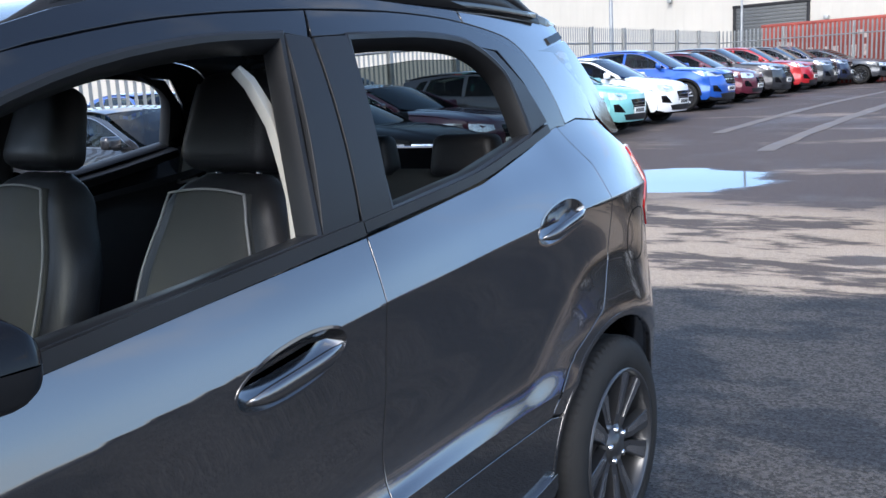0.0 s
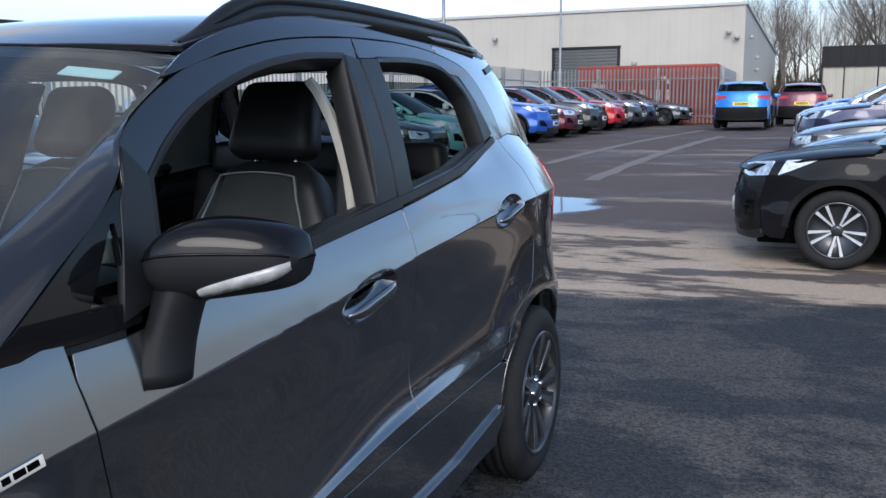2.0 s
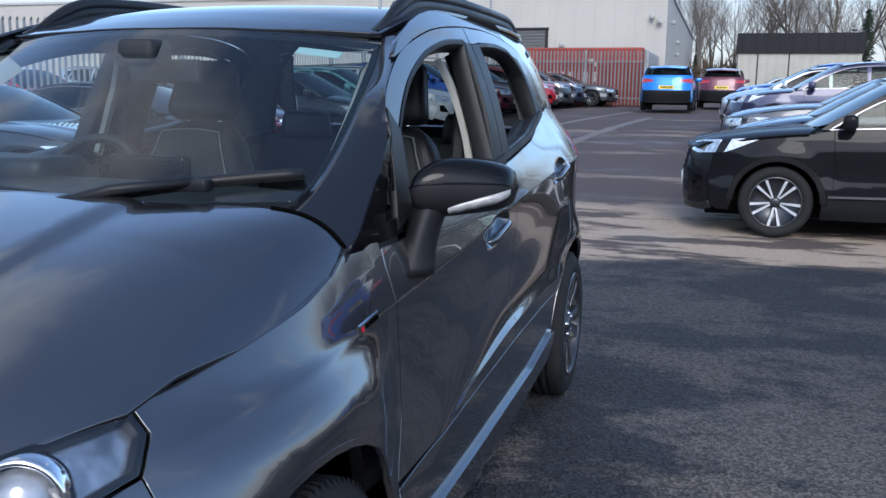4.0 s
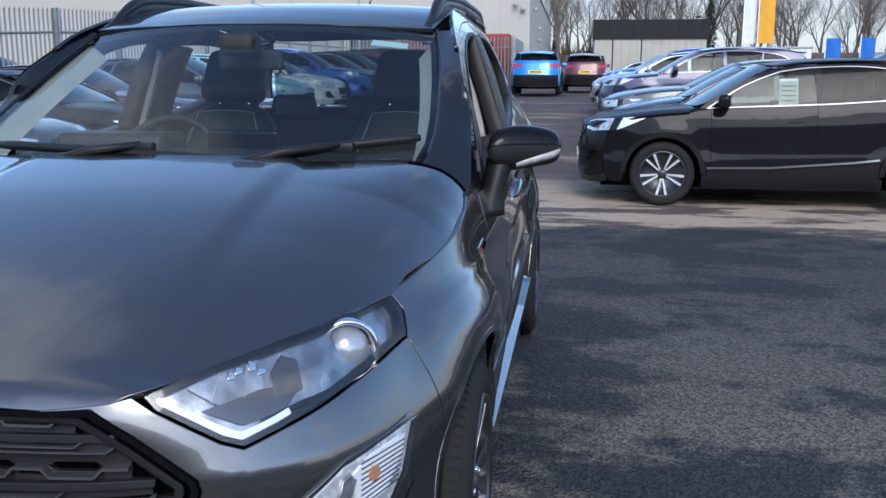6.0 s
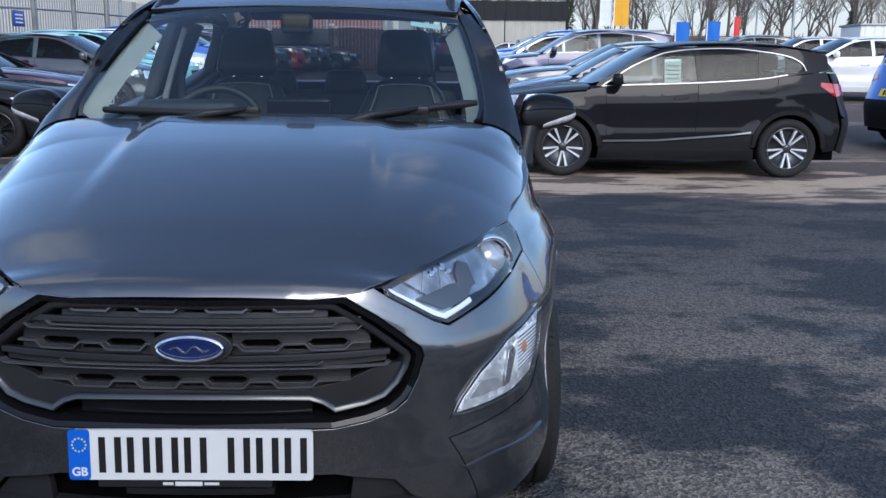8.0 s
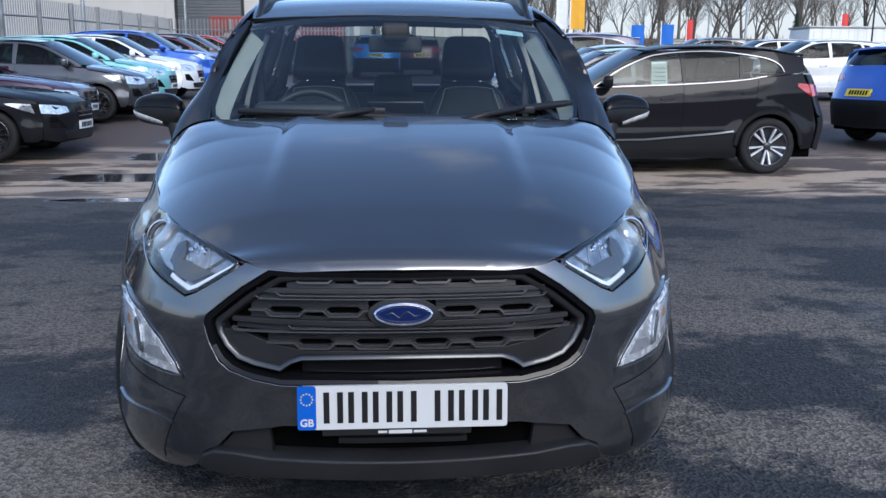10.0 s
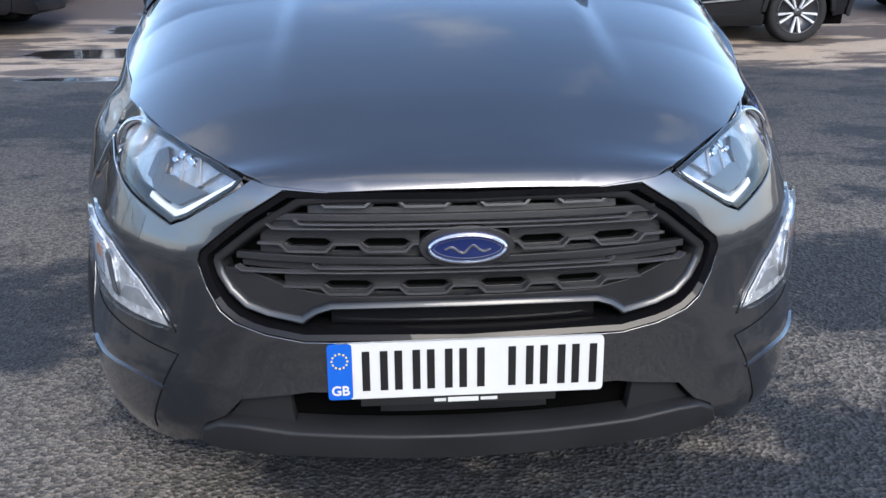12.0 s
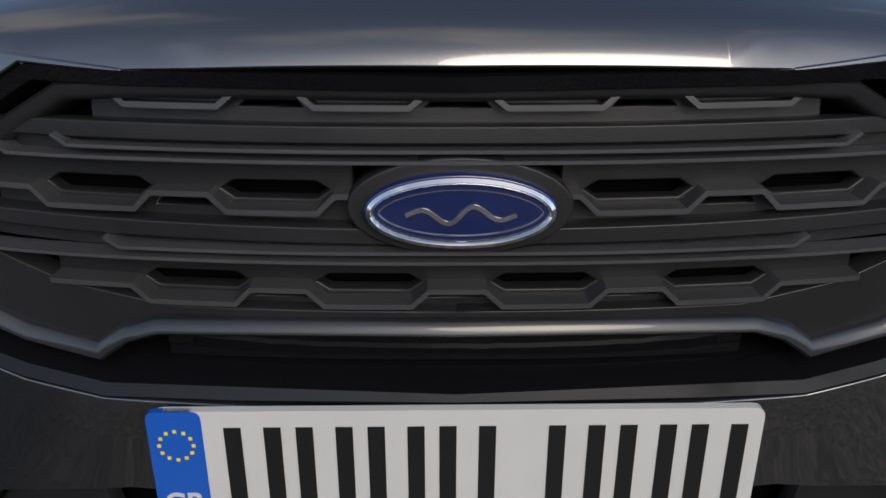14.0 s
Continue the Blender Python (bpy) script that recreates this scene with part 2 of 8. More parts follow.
def body(u, z):
    """Point of the lower body's skin at distance u round the outline from the nose, and height z."""
    u, z = np.broadcast_arrays(np.asarray(u, float), np.asarray(z, float))
    x, y = plan_x(u), plan_y(u)
    e = 1e-3
    tx, ty = plan_x(u + e) - plan_x(u - e), plan_y(u + e) - plan_y(u - e)
    n = np.hypot(tx, ty) + 1e-12
    nx, ny = ty / n, -tx / n
    w1 = smooth(u_x(.33), u_x(.62), u)
    w2 = smooth(u_y(.36), u_y(.95), u)
    w3 = smooth(u_y(3.75), u_y(4.02), u)
    d = centre_profile(z) * (1 - w1) + corner_profile(z) * w1
    d = d * (1 - w2) + side_profile(y, z) * w2
    d = d * (1 - w3) + w3 * spline([.12, .3, .55, .75, .95, 1.3], [.08, .01, .0, .02, .05, .12])(z)
    for yc, amp in ((WHEEL_F, .018), (WHEEL_R, .024)):
        r = np.hypot(y - yc, z - WHEEL_Z)
        d = d - amp * smooth(.50, .72, z) * (1 - smooth(ARCH + .03, ARCH + .20, r)) * smooth(.2, .35, r) * (z < 1)
    d = d - .042 * smooth(.40, .60, y) * (1 - smooth(1.02, 1.26, y)) * (1 - smooth(.745, .860, z)) * w2      # boxed front wing
    return np.stack([x - nx * d, y - ny * d, z], -1)


def mirrored(surf):
    if surf is house:                     # the right-hand glasshouse leans in a little more in front
        return lambda p, q: (surf(p, q) - np.stack(np.broadcast_arrays(.045 * (1 - smooth(1.5, 2.4, p)) * smooth(1.05, 1.25, q), 0 * np.asarray(q, float), 0 * np.asarray(q, float)), -1)) * np.array([-1.0, 1, 1])
    return lambda p, q: surf(p, q) * np.array([-1.0, 1, 1])


# glasshouse side: x at (y, z)
belt_x = spline([.9, 1.1, 1.5, 2.3, 3.1, 3.5, 3.95], [.80, .79, .795, .80, .785, .765, .70])
roof_z = spline([1.55, 1.68, 1.80, 1.95, 2.15, 2.6, 3.1, 3.5, 3.75], [1.430, 1.476, 1.514, 1.552, 1.581, 1.602, 1.606, 1.592, 1.562])


def house(y, z):
    y, z = np.broadcast_arrays(np.asarray(y, float), np.asarray(z, float))
    h = z - 1.08
    x = belt_x(y) - .17 * h - .42 * h * h - .9 * np.clip(h - .36, 0, 1) ** 2
    return np.stack([x, y, z], -1)


# roof: z at (x, y)
def roof(x, y):
    x, y = np.broadcast_arrays(np.asarray(x, float), np.asarray(y, float))
    z = roof_z(y) - (.022 + .026 * (1 - smooth(1.70, 2.2, y))) * (x / .6) ** 2
    return np.stack([x, y, z], -1)


# windscreen: x across, v from cowl (0) to roof (1)
def screen(x, v):
    x, v = np.broadcast_arrays(np.asarray(x, float), np.asarray(v, float))
    y = 1.05 + .60 * v + .25 * x * x
    z = 1.085 + .375 * v - .10 * x * x * v + .03 * v * (1 - v)
    return np.stack([x, y, z], -1)


# bonnet: z at (x, y)
hood_mid = spline([.036, .044, .060, .085, .12, .20, .32, .55, .80, 1.0, 1.15], [.752, .776, .800, .815, .830, .862, .908, .980, 1.045, 1.085, 1.105])
hood_edge_x = spline([.0, .06, .10, .17, .30, .55, .75, .95, 1.15], [.30, .35, .40, .455, .575, .715, .762, .788, .790])
hood_edge_z = spline([.0, .06, .10, .17, .30, .55, .75, .95, 1.05, 1.15], [.75, .782, .788, .803, .826, .860, .898, .945, .985, 1.02])


def hood(x, y):
    x, y = np.broadcast_arrays(np.asarray(x, float), np.asarray(y, float))
    a = np.abs(x)
    sweep = np.interp(a, [0, .2, .34, .42], [0, .004, .018, .03]) * (1 - smooth(.08, .3, y))
    mid, ex, ez = hood_mid(y - sweep), hood_edge_x(y), hood_edge_z(y)
    r = np.clip(a / ex, 0, 1.2)
    p = np.interp(y, [.1, .3, .6, .85, 1.1], [3.0, 4.0, 5.0, 7.0, 14.0])
    z = ez + (mid - ez) * (1 - .18 * r ** 2 - .82 * r ** p)
    front = 1 - smooth(.06, .16, y)
    z = z * (1 - front) + (mid - .012 * r ** 2) * front
    z = z + .012 * (1 - smooth(.33, .40, a)) * smooth(.25, .75, y)
    return np.stack([x, y, z], -1)


# ---- mesh helpers ----
def mesh_ob(name, verts, faces, material, parent=None, label="", normals=None, flat=False):
    me = bpy.data.meshes.new(name)
    me.from_pydata([tuple(map(float, v)) for v in verts], [], [tuple(map(int, f)) for f in faces])
    me.materials.append(material)
    if not flat:
        me.polygons.foreach_set("use_smooth", [True] * len(me.polygons))
    me.update()
    if normals is not None:
        me.normals_split_custom_set_from_vertices([tuple(map(float, v)) for v in normals])
    ob = new(name, me)
    if parent is not None:
        ob.parent = parent
    if label:
        ob["label"] = label
    return ob


def part(name, bm, material, parent=None, label="", angle=35):
    """Links a bmesh as one mesh object under a thing or a part."""
    bmesh.ops.recalc_face_normals(bm, faces=bm.faces)
    me = bpy.data.meshes.new(name)
    bm.to_mesh(me)
    bm.free()
    me.materials.append(material)
    me.polygons.foreach_set("use_smooth", [True] * len(me.polygons))
    me.set_sharp_from_angle(angle=radians(angle))
    ob = new(name, me)
    if parent is not None:
        ob.parent = parent
    if label:
        ob["label"] = label
    return ob


def box(bm, x0, x1, y0, y1, z0, z1, bevel=0.0, m=None):
    r = bmesh.ops.create_cube(bm, size=1)
    mm = Matrix.Translation(((x0 + x1) / 2, (y0 + y1) / 2, (z0 + z1) / 2)) @ Matrix.Diagonal((x1 - x0, y1 - y0, z1 - z0, 1))
    bmesh.ops.transform(bm, matrix=(m @ mm) if m is not None else mm, verts=r["verts"])
    if bevel:
        es = {e for v in r["verts"] for e in v.link_edges}
        bmesh.ops.bevel(bm, geom=list(es), offset=bevel, segments=2, affect="EDGES", profile=.5)
    return r["verts"]


def tube(pts, r, sides=8, ry=None, closed=False):
    """Vertices and faces of a tube along points; r may vary along it; ry flattens it."""
    pts = [Vector(p) for p in pts]
    n = len(pts)
    rs = r if isinstance(r, (list, tuple)) else [r] * n
    vs, fs = [], []
    for i, p in enumerate(pts):
        d = ((pts[(i + 1) % n] if closed or i < n - 1 else p) - (pts[i - 1] if closed or i else p)).normalized()
        a = d.cross(Vector((0, 0, 1)))
        a = a.normalized() if a.length > 1e-4 else Vector((1, 0, 0))
        b = a.cross(d)
        for k in range(sides):
            t = 2 * math.pi * k / sides
            vs.append(p + a * math.cos(t) * rs[i] + b * math.sin(t) * (rs[i] if ry is None else ry))
    for i in range(n if closed else n - 1):
        j = (i + 1) % n
        for k in range(sides):
            fs.append((i * sides + k, i * sides + (k + 1) % sides, j * sides + (k + 1) % sides, j * sides + k))
    if not closed:
        fs += [tuple(range(sides))[::-1], tuple((n - 1) * sides + k for k in range(sides))]
    return vs, fs


def rounded(poly, r, seg=4):
    """The outline with its corners rounded; r one radius or one for each corner."""
    out, n = [], len(poly)
    for i in range(n):
        a, b, c = (Vector(poly[(i + k) % n]) for k in (-1, 0, 1))
        q = r[i] if isinstance(r, (list, tuple)) else r
        d0, d1 = min(q, (a - b).length * .48), min(q, (c - b).length * .48)
        if q <= 0:
            out.append(tuple(b))
            continue
        p0, p1 = b + (a - b).normalized() * d0, b + (c - b).normalized() * d1
        for k in range(seg + 1):
            t = k / seg
            out.append(tuple(p0 * (1 - t) ** 2 + b * 2 * t * (1 - t) + p1 * t * t))
    return out


def curve_through(pts, seg=5):
    """A smooth open line through points (Catmull-Rom)."""
    p = [np.array(q, float) for q in pts]
    p = [2 * p[0] - p[1]] + p + [2 * p[-1] - p[-2]]
    out = []
    for i in range(1, len(p) - 2):
        for k in range(seg):
            t = k / seg
            out.append(tuple(.5 * (2 * p[i] + (p[i + 1] - p[i - 1]) * t + (2 * p[i - 1] - 5 * p[i] + 4 * p[i + 1] - p[i + 2]) * t * t
                                   + (3 * p[i] - p[i - 1] - 3 * p[i + 1] + p[i + 2]) * t ** 3)))
    return out + [tuple(p[-2])]


def area2(poly):
    return .5 * sum(a[0] * b[1] - b[0] * a[1] for a, b in zip(poly, poly[1:] + poly[:1]))


def shrunk(poly, d):
    """The outline moved inwards by d."""
    if area2(poly) < 0:
        poly = poly[::-1]
    out, n = [], len(poly)
    for i in range(n):
        a, b, c = (np.array(poly[(i + k) % n], float) for k in (-1, 0, 1))
        e0, e1 = b - a, c - b
        n0 = np.array([-e0[1], e0[0]]) / (np.hypot(*e0) + 1e-9)
        n1 = np.array([-e1[1], e1[0]]) / (np.hypot(*e1) + 1e-9)
        m = n0 + n1
        m = m * 2 / max(.7, m @ m)
        out.append(tuple(b + m * d))
    return out


NET_W = [-4.0, -3.0, -1.0, 0.0, 1.0, 2.0, 3.0, 5.0]
SIDE_NET = [-3.4, -2.8, -2.2, -1.6, -1.0, -.6, -.3, -.04, .04, .2, .4, .6, .8, .96, 1.06] + [1.15 + .1 * k for k in range(8)] + [1.92, 1.98, 2.03, 2.12, 2.25, 2.4, 2.55, 2.7, 2.85, 3.0, 3.2, 3.4]


def net_knots(u):
    y = float(plan_y(u))
    l0, c, b = float(ledge_low(y)), float(crease_line(y)), float(belt_line(y))
    return [.05, .12, l0 - .07, l0, float(ledge_top(y)), c, b, b + .3]


def to_net(p):
    """Height on the flank as a number that is whole on ledge, crease and belt."""
    return (p[0], float(np.interp(p[1], net_knots(p[0]), NET_W)))


def from_net(p):
    return (p[0], float(np.interp(p[1], NET_W, net_knots(p[0]))))


def dense(poly, step=.03):
    """The same outline with points at short steps."""
    out = []
    for a, b in zip(poly, poly[1:] + poly[:1]):
        n = max(1, int(math.ceil(math.hypot(b[0] - a[0], b[1] - a[1]) / step)))
        out += [(a[0] + (b[0] - a[0]) * i / n, a[1] + (b[1] - a[1]) * i / n) for i in range(n)]
    return out


def panel(name, poly, surf, material, parent=None, label="", step=.035, gap=.003, hem=.012, lift=0.0, flip=False, edge=.002, holes=(), net=None):
    """A sheet of body work: the outline poly, in the coordinates of the surface, cut into a fine net and laid on it, with its edges turned in."""
    poly = [tuple(p) for p in poly]
    poly = shrunk(poly, gap) if gap else (poly if area2(poly) > 0 else poly[::-1])
    if net:                                # lay the net along the creases
        poly, holes = [to_net(p) for p in dense(poly)], [[to_net(p) for p in h] for h in holes]
    bm = bmesh.new()
    vs = [bm.verts.new((p[0], p[1], 0)) for p in poly]
    es = [bm.edges.new((a, b)) for a, b in zip(vs, vs[1:] + vs[:1])]
    for h in holes:
        hv = [bm.verts.new((p[0], p[1], 0)) for p in h]
        es += [bm.edges.new((a, b)) for a, b in zip(hv, hv[1:] + hv[:1])]
    bmesh.ops.triangle_fill(bm, use_beauty=True, edges=es, normal=(0, 0, 1))
    for f in bm.faces:
        f.normal_update()
        if f.normal.z < 0:
            f.normal_flip()
    want = abs(area2(poly)) - sum(abs(area2([tuple(q) for q in h])) for h in holes)
    if abs(sum(f.calc_area() for f in bm.faces) - want) > .01 * want:
        print("FILL", name, sum(f.calc_area() for f in bm.faces), want)
    lo, hi = np.min(poly, 0), np.max(poly, 0)
    for ax in (0, 1):
        no = Vector((1, 0, 0)) if ax == 0 else Vector((0, 1, 0))
        n = max(1, int(math.ceil((hi[ax] - lo[ax]) / step)))
        cuts = [c for c in net if lo[1] < c < hi[1]] if net and ax else [lo[ax] + (hi[ax] - lo[ax]) * k / n for k in range(1, n)]
        for c in cuts:
            bmesh.ops.bisect_plane(bm, geom=bm.verts[:] + bm.edges[:] + bm.faces[:], dist=1e-5, plane_co=no * c, plane_no=no)
    bm.verts.index_update()
    pq = np.array([v.co[:2] for v in bm.verts])
    if net:
        pq = np.array([from_net(p) for p in pq])
    faces = [[v.index for v in f.verts] for f in bm.faces]
    rim = [(e.verts[0].index, e.verts[1].index, e.link_faces[0]) for e in bm.edges if len(e.link_faces) == 1]
    e = 1e-3
    p, q = pq[:, 0], pq[:, 1]
    P = surf(p, q)
    dp, dq = (surf(p + e, q) - surf(p - e, q)) / (2 * e), (surf(p, q + e) - surf(p, q - e)) / (2 * e)
    N = np.cross(dp, dq) * (-1 if flip else 1)
    N /= np.linalg.norm(N, axis=1)[:, None] + 1e-12
    out2 = np.zeros_like(pq)
    nxt = {}
    for a, b, f in rim:
        ids = [v.index for v in f.verts]
        if ids[(ids.index(a) + 1) % len(ids)] != b:
            a, b = b, a
        nxt[a] = b
        d = pq[b] - pq[a]
        nn = np.array([d[1], -d[0]]) / (np.hypot(*d) + 1e-12)
        fa = np.array([v.co[:2] for v in f.verts])
        if area2([tuple(x) for x in fa]) < 0:
            nn = -nn
        out2[a] += nn
        out2[b] += nn
    bm.free()
    P = P + N * lift
    T = dp * out2[:, :1] + dq * out2[:, 1:]
    T /= np.linalg.norm(T, axis=1)[:, None] + 1e-12
    rid = sorted(set(nxt) | set(nxt.values()))
    k1 = {v: len(P) + i for i, v in enumerate(rid)}
    k2 = {v: len(P) + len(rid) + i for i, v in enumerate(rid)}
    B = P[rid] + T[rid] * edge - N[rid] * edge
    C = B - N[rid] * hem
    nB = T[rid] + .3 * N[rid]
    V = np.concatenate([P, B, C])
    NN = np.concatenate([N, nB, T[rid]])
    if flip:
        faces = [f[::-1] for f in faces]
    for a, b in nxt.items():
        for lo_, hi_ in ((None, k1), (k1, k2)):
            a0, b0 = (a, b) if lo_ is None else (lo_[a], lo_[b])
            f = [b0, a0, hi_[a], hi_[b]]
            faces.append(f[::-1] if flip else f)
    return mesh_ob(name, V, faces, material, parent, label, NN)


def both(name, poly, surf, material, parent=None, label="", **k):
    """The same sheet on the left and on the right side."""
    return [panel(name, poly, surf, material, parent, label, **k),
            panel(name, poly, mirrored(surf), material, parent, label, **{**k, "flip": not k.get("flip", False)})]


def lay(surf, poly, lift=0.0, flip=False):
    """Points and outward normals of an outline on a surface."""
    a = np.array(poly, float)
    e = 1e-3
    p, q = a[:, 0], a[:, 1]
    n = np.cross(surf(p + e, q) - surf(p - e, q), surf(p, q + e) - surf(p, q - e)) * (-1 if flip else 1)
    n /= np.linalg.norm(n, axis=1)[:, None] + 1e-12
    return surf(p, q) + n * lift, n


def ribbon(name, poly, surf, rings, material, parent=None, label="", flip=False, closed=True, cap=False):
    """A moulded band that follows an outline: rings of (inset, height above the surface)."""
    poly = [tuple(p) for p in poly]
    if area2(poly) < 0:
        poly = poly[::-1]
    vs, fs, n = [], [], len(poly)
    for inset, lift in rings:
        vs += [tuple(v) for v in lay(surf, shrunk(poly, inset) if inset else poly, lift, flip)[0]]
    for k in range(len(rings) - 1):
        for i in range(n if closed else n - 1):
            j = (i + 1) % n
            f = (k * n + i, k * n + j, (k + 1) * n + j, (k + 1) * n + i)
            fs.append(f[::-1] if flip else f)
    if cap:
        b = (len(rings) - 1) * n
        fs.append(tuple(b + i for i in range(n)) if not flip else tuple(b + n - 1 - i for i in range(n)))
    ob = mesh_ob(name, vs, fs, material, parent, label)
    ob.data.set_sharp_from_angle(angle=radians(40))
    return ob


def strip(name, line, surf, width, lift, material, parent=None, label="", flip=False, depth=.004):
    """A narrow raised band along an open line on a surface."""
    a = np.array(line, float)
    d = np.gradient(a, axis=0)
    d /= np.linalg.norm(d, axis=1)[:, None] + 1e-12
    s = np.stack([-d[:, 1], d[:, 0]], 1) * width / 2
    rows = [lay(surf, a - s, lift - depth, flip)[0], lay(surf, a - s * .8, lift, flip)[0], lay(surf, a + s * .8, lift, flip)[0], lay(surf, a + s, lift - depth, flip)[0]]
    n = len(a)
    vs = [tuple(v) for r in rows for v in r]
    fs = []
    for k in range(3):
        for i in range(n - 1):
            f = (k * n + i, k * n + i + 1, (k + 1) * n + i + 1, (k + 1) * n + i)
            fs.append(f[::-1] if flip else f)
    fs += [tuple(k * n for k in range(4)), tuple(k * n + n - 1 for k in (3, 2, 1, 0))]
    ob = mesh_ob(name, vs, fs, material, parent, label)
    ob.data.set_sharp_from_angle(angle=radians(35))
    return ob


def lathe(prof, seg=32, m=None, arc=None):
    """Vertices and faces of a turned form; prof is (radius, height) round the local z axis."""
    vs, fs, n = [], [], len(prof)
    for i in range(seg):
        a = 2 * math.pi * i / seg
        for r, h in prof:
            v = Vector((r * math.cos(a), r * math.sin(a), h))
            vs.append(tuple(m @ v if m is not None else v))
    for i in range(seg):
        j = (i + 1) % seg
        for k in range(n - 1):
            fs.append((i * n + k, j * n + k, j * n + k + 1, i * n + k + 1))
    return vs, fs


def ellipse(cx, cy, rx, ry, tilt=0.0, n=28, power=2.0):
    out = []
    for i in range(n):
        a = 2 * math.pi * i / n
        c, s = math.cos(a), math.sin(a)
        x, y = rx * math.copysign(abs(c) ** (2 / power), c), ry * math.copysign(abs(s) ** (2 / power), s)
        t = radians(tilt)
        out.append((cx + x * math.cos(t) - y * math.sin(t), cy + x * math.sin(t) + y * math.cos(t)))
    return out


def soft_box(name, size, centre, material, parent=None, label="", bevel=.03, seg=3, m=None, taper=None):
    """An upholstered block: a box with well rounded edges, tapered towards its top if wanted."""
    bm = bmesh.new()
    bmesh.ops.create_cube(bm, size=1)
    for v in bm.verts:
        k = 1.0
        if taper and v.co.z > 0:
            v.co.x *= taper[0]
            v.co.y *= taper[1]
        v.co = Vector((v.co.x * size[0], v.co.y * size[1], v.co.z * size[2]))
    bmesh.ops.bevel(bm, geom=bm.edges[:], offset=bevel, segments=seg, affect="EDGES", profile=.6)
    mm = Matrix.Translation(centre) @ (m if m is not None else Matrix())
    bmesh.ops.transform(bm, matrix=mm, verts=bm.verts)
    return part(name, bm, material, parent, label, 50)


# ---- ground ----
rise = spline([-2000, 8.8, 10.5, 13, 18, 24, 30, 40, 55, 80, 2000], [0, 0, .03, .17, .48, .71, .84, 1.03, 1.15, 1.25, 1.3])


def ground_z(x, y):
    """The yard is level round the car and rises gently beyond."""
    return rise(y) + 0 * np.asarray(x, float)


def asphalt_material():
    m = bpy.data.materials.new("worn_wet_asphalt")
    m.use_nodes = True
    n, l = m.node_tree.nodes, m.node_tree.links
    b = n["Principled BSDF"]
    t = n.new("ShaderNodeTexCoord")

    def noise_node(scale, detail, rough=.5, src=None):
        q = n.new("ShaderNodeTexNoise")
        q.inputs["Scale"].default_value, q.inputs["Detail"].default_value, q.inputs["Roughness"].default_value = scale, detail, rough
        l.new(t.outputs["Object"] if src is None else src, q.inputs["Vector"])
        return q

    def rng(src, a, b_, c, d):
        q = n.new("ShaderNodeMapRange")
        q.interpolation_type = "SMOOTHSTEP"
        for i, v in enumerate((a, b_, c, d)):
            q.inputs[1 + i].default_value = v
        l.new(src, q.inputs[0])
        return q.outputs[0]

    def mixc(fac, a, b_):
        q = n.new("ShaderNodeMixRGB")
        for i, v in ((1, a), (2, b_)):
            if isinstance(v, tuple):
                q.inputs[i].default_value = (*v, 1)
            else:
                l.new(v, q.inputs[i])
        l.new(fac, q.inputs[0])
        return q.outputs[0]

    def mul(a, b_):
        q = n.new("ShaderNodeMath")
        q.operation = "MULTIPLY"
        l.new(a, q.inputs[0])
        if isinstance(b_, float):
            q.inputs[1].default_value = b_
        else:
            l.new(b_, q.inputs[1])
        return q.outputs[0]

    sep = n.new("ShaderNodeSeparateXYZ")
    l.new(t.outputs["Object"], sep.inputs[0])

    def stretched(sx, sy):
        q = n.new("ShaderNodeMapping")
        q.inputs["Scale"].default_value = (sx, sy, 1)
        l.new(t.outputs["Object"], q.inputs[0])
        return q.outputs[0]

    def pool(cx, cy, rx, ry):
        """1 inside a shallow pool with a wavering edge."""
        q = n.new("ShaderNodeMapping")
        q.inputs["Location"].default_value = (-cx / rx, -cy / ry, 0)
        q.inputs["Scale"].default_value = (1 / rx, 1 / ry, 0)
        l.new(t.outputs["Object"], q.inputs[0])
        d = n.new("ShaderNodeVectorMath")
        d.operation = "LENGTH"
        l.new(q.outputs[0], d.inputs[0])
        s = n.new("ShaderNodeMath")
        s.operation = "MULTIPLY_ADD"
        s.inputs[1].default_value = 1.1
        l.new(pool_wave.outputs[0], s.inputs[0])
        l.new(d.outputs["Value"], s.inputs[2])
        return rng(s.outputs[0], 1.35, 1.62, 1, 0)

    def largest(a, b_):
        q = n.new("ShaderNodeMath")
        q.operation = "MAXIMUM"
        l.new(a, q.inputs[0])
        l.new(b_, q.inputs[1])
        return q.outputs[0]

    # edge of the newer dark patch round the car, wavering
    wob = noise_node(.55, 7, .6, stretched(.6, 1.0))
    edge = n.new("ShaderNodeMath")
    edge.operation = "MULTIPLY_ADD"
    edge.inputs[1].default_value = 2.2
    l.new(wob.outputs[0], edge.inputs[0])
    l.new(sep.outputs[1], edge.inputs[2])
    far = rng(edge.outputs[0], 7.75, 8.05, 0, 1)
    mid = rng(edge.outputs[0], 10.6, 12.6, 0, 1)
    grain = noise_node(210, 2, .7)
    chips = n.new("ShaderNodeTexVoronoi")
    chips.inputs["Scale"].default_value = 85
    l.new(t.outputs["Object"], chips.inputs["Vector"])
    shade = n.new("ShaderNodeSeparateColor")
    l.new(chips.outputs["Color"], shade.inputs[0])
    stone = rng(shade.outputs[0], 0, 1, .52, 1.50)
    calm = rng(shade.outputs[0], 0, 1, .86, 1.14)
    # dry worn spots in the dark patch, with ragged edges
    dry = rng(noise_node(.85, 11, .68, stretched(.85, 1.25)).outputs[0], .455, .545, 0, 1)
    front = rng(sep.outputs[1], .8, 5.0, 1, .30)
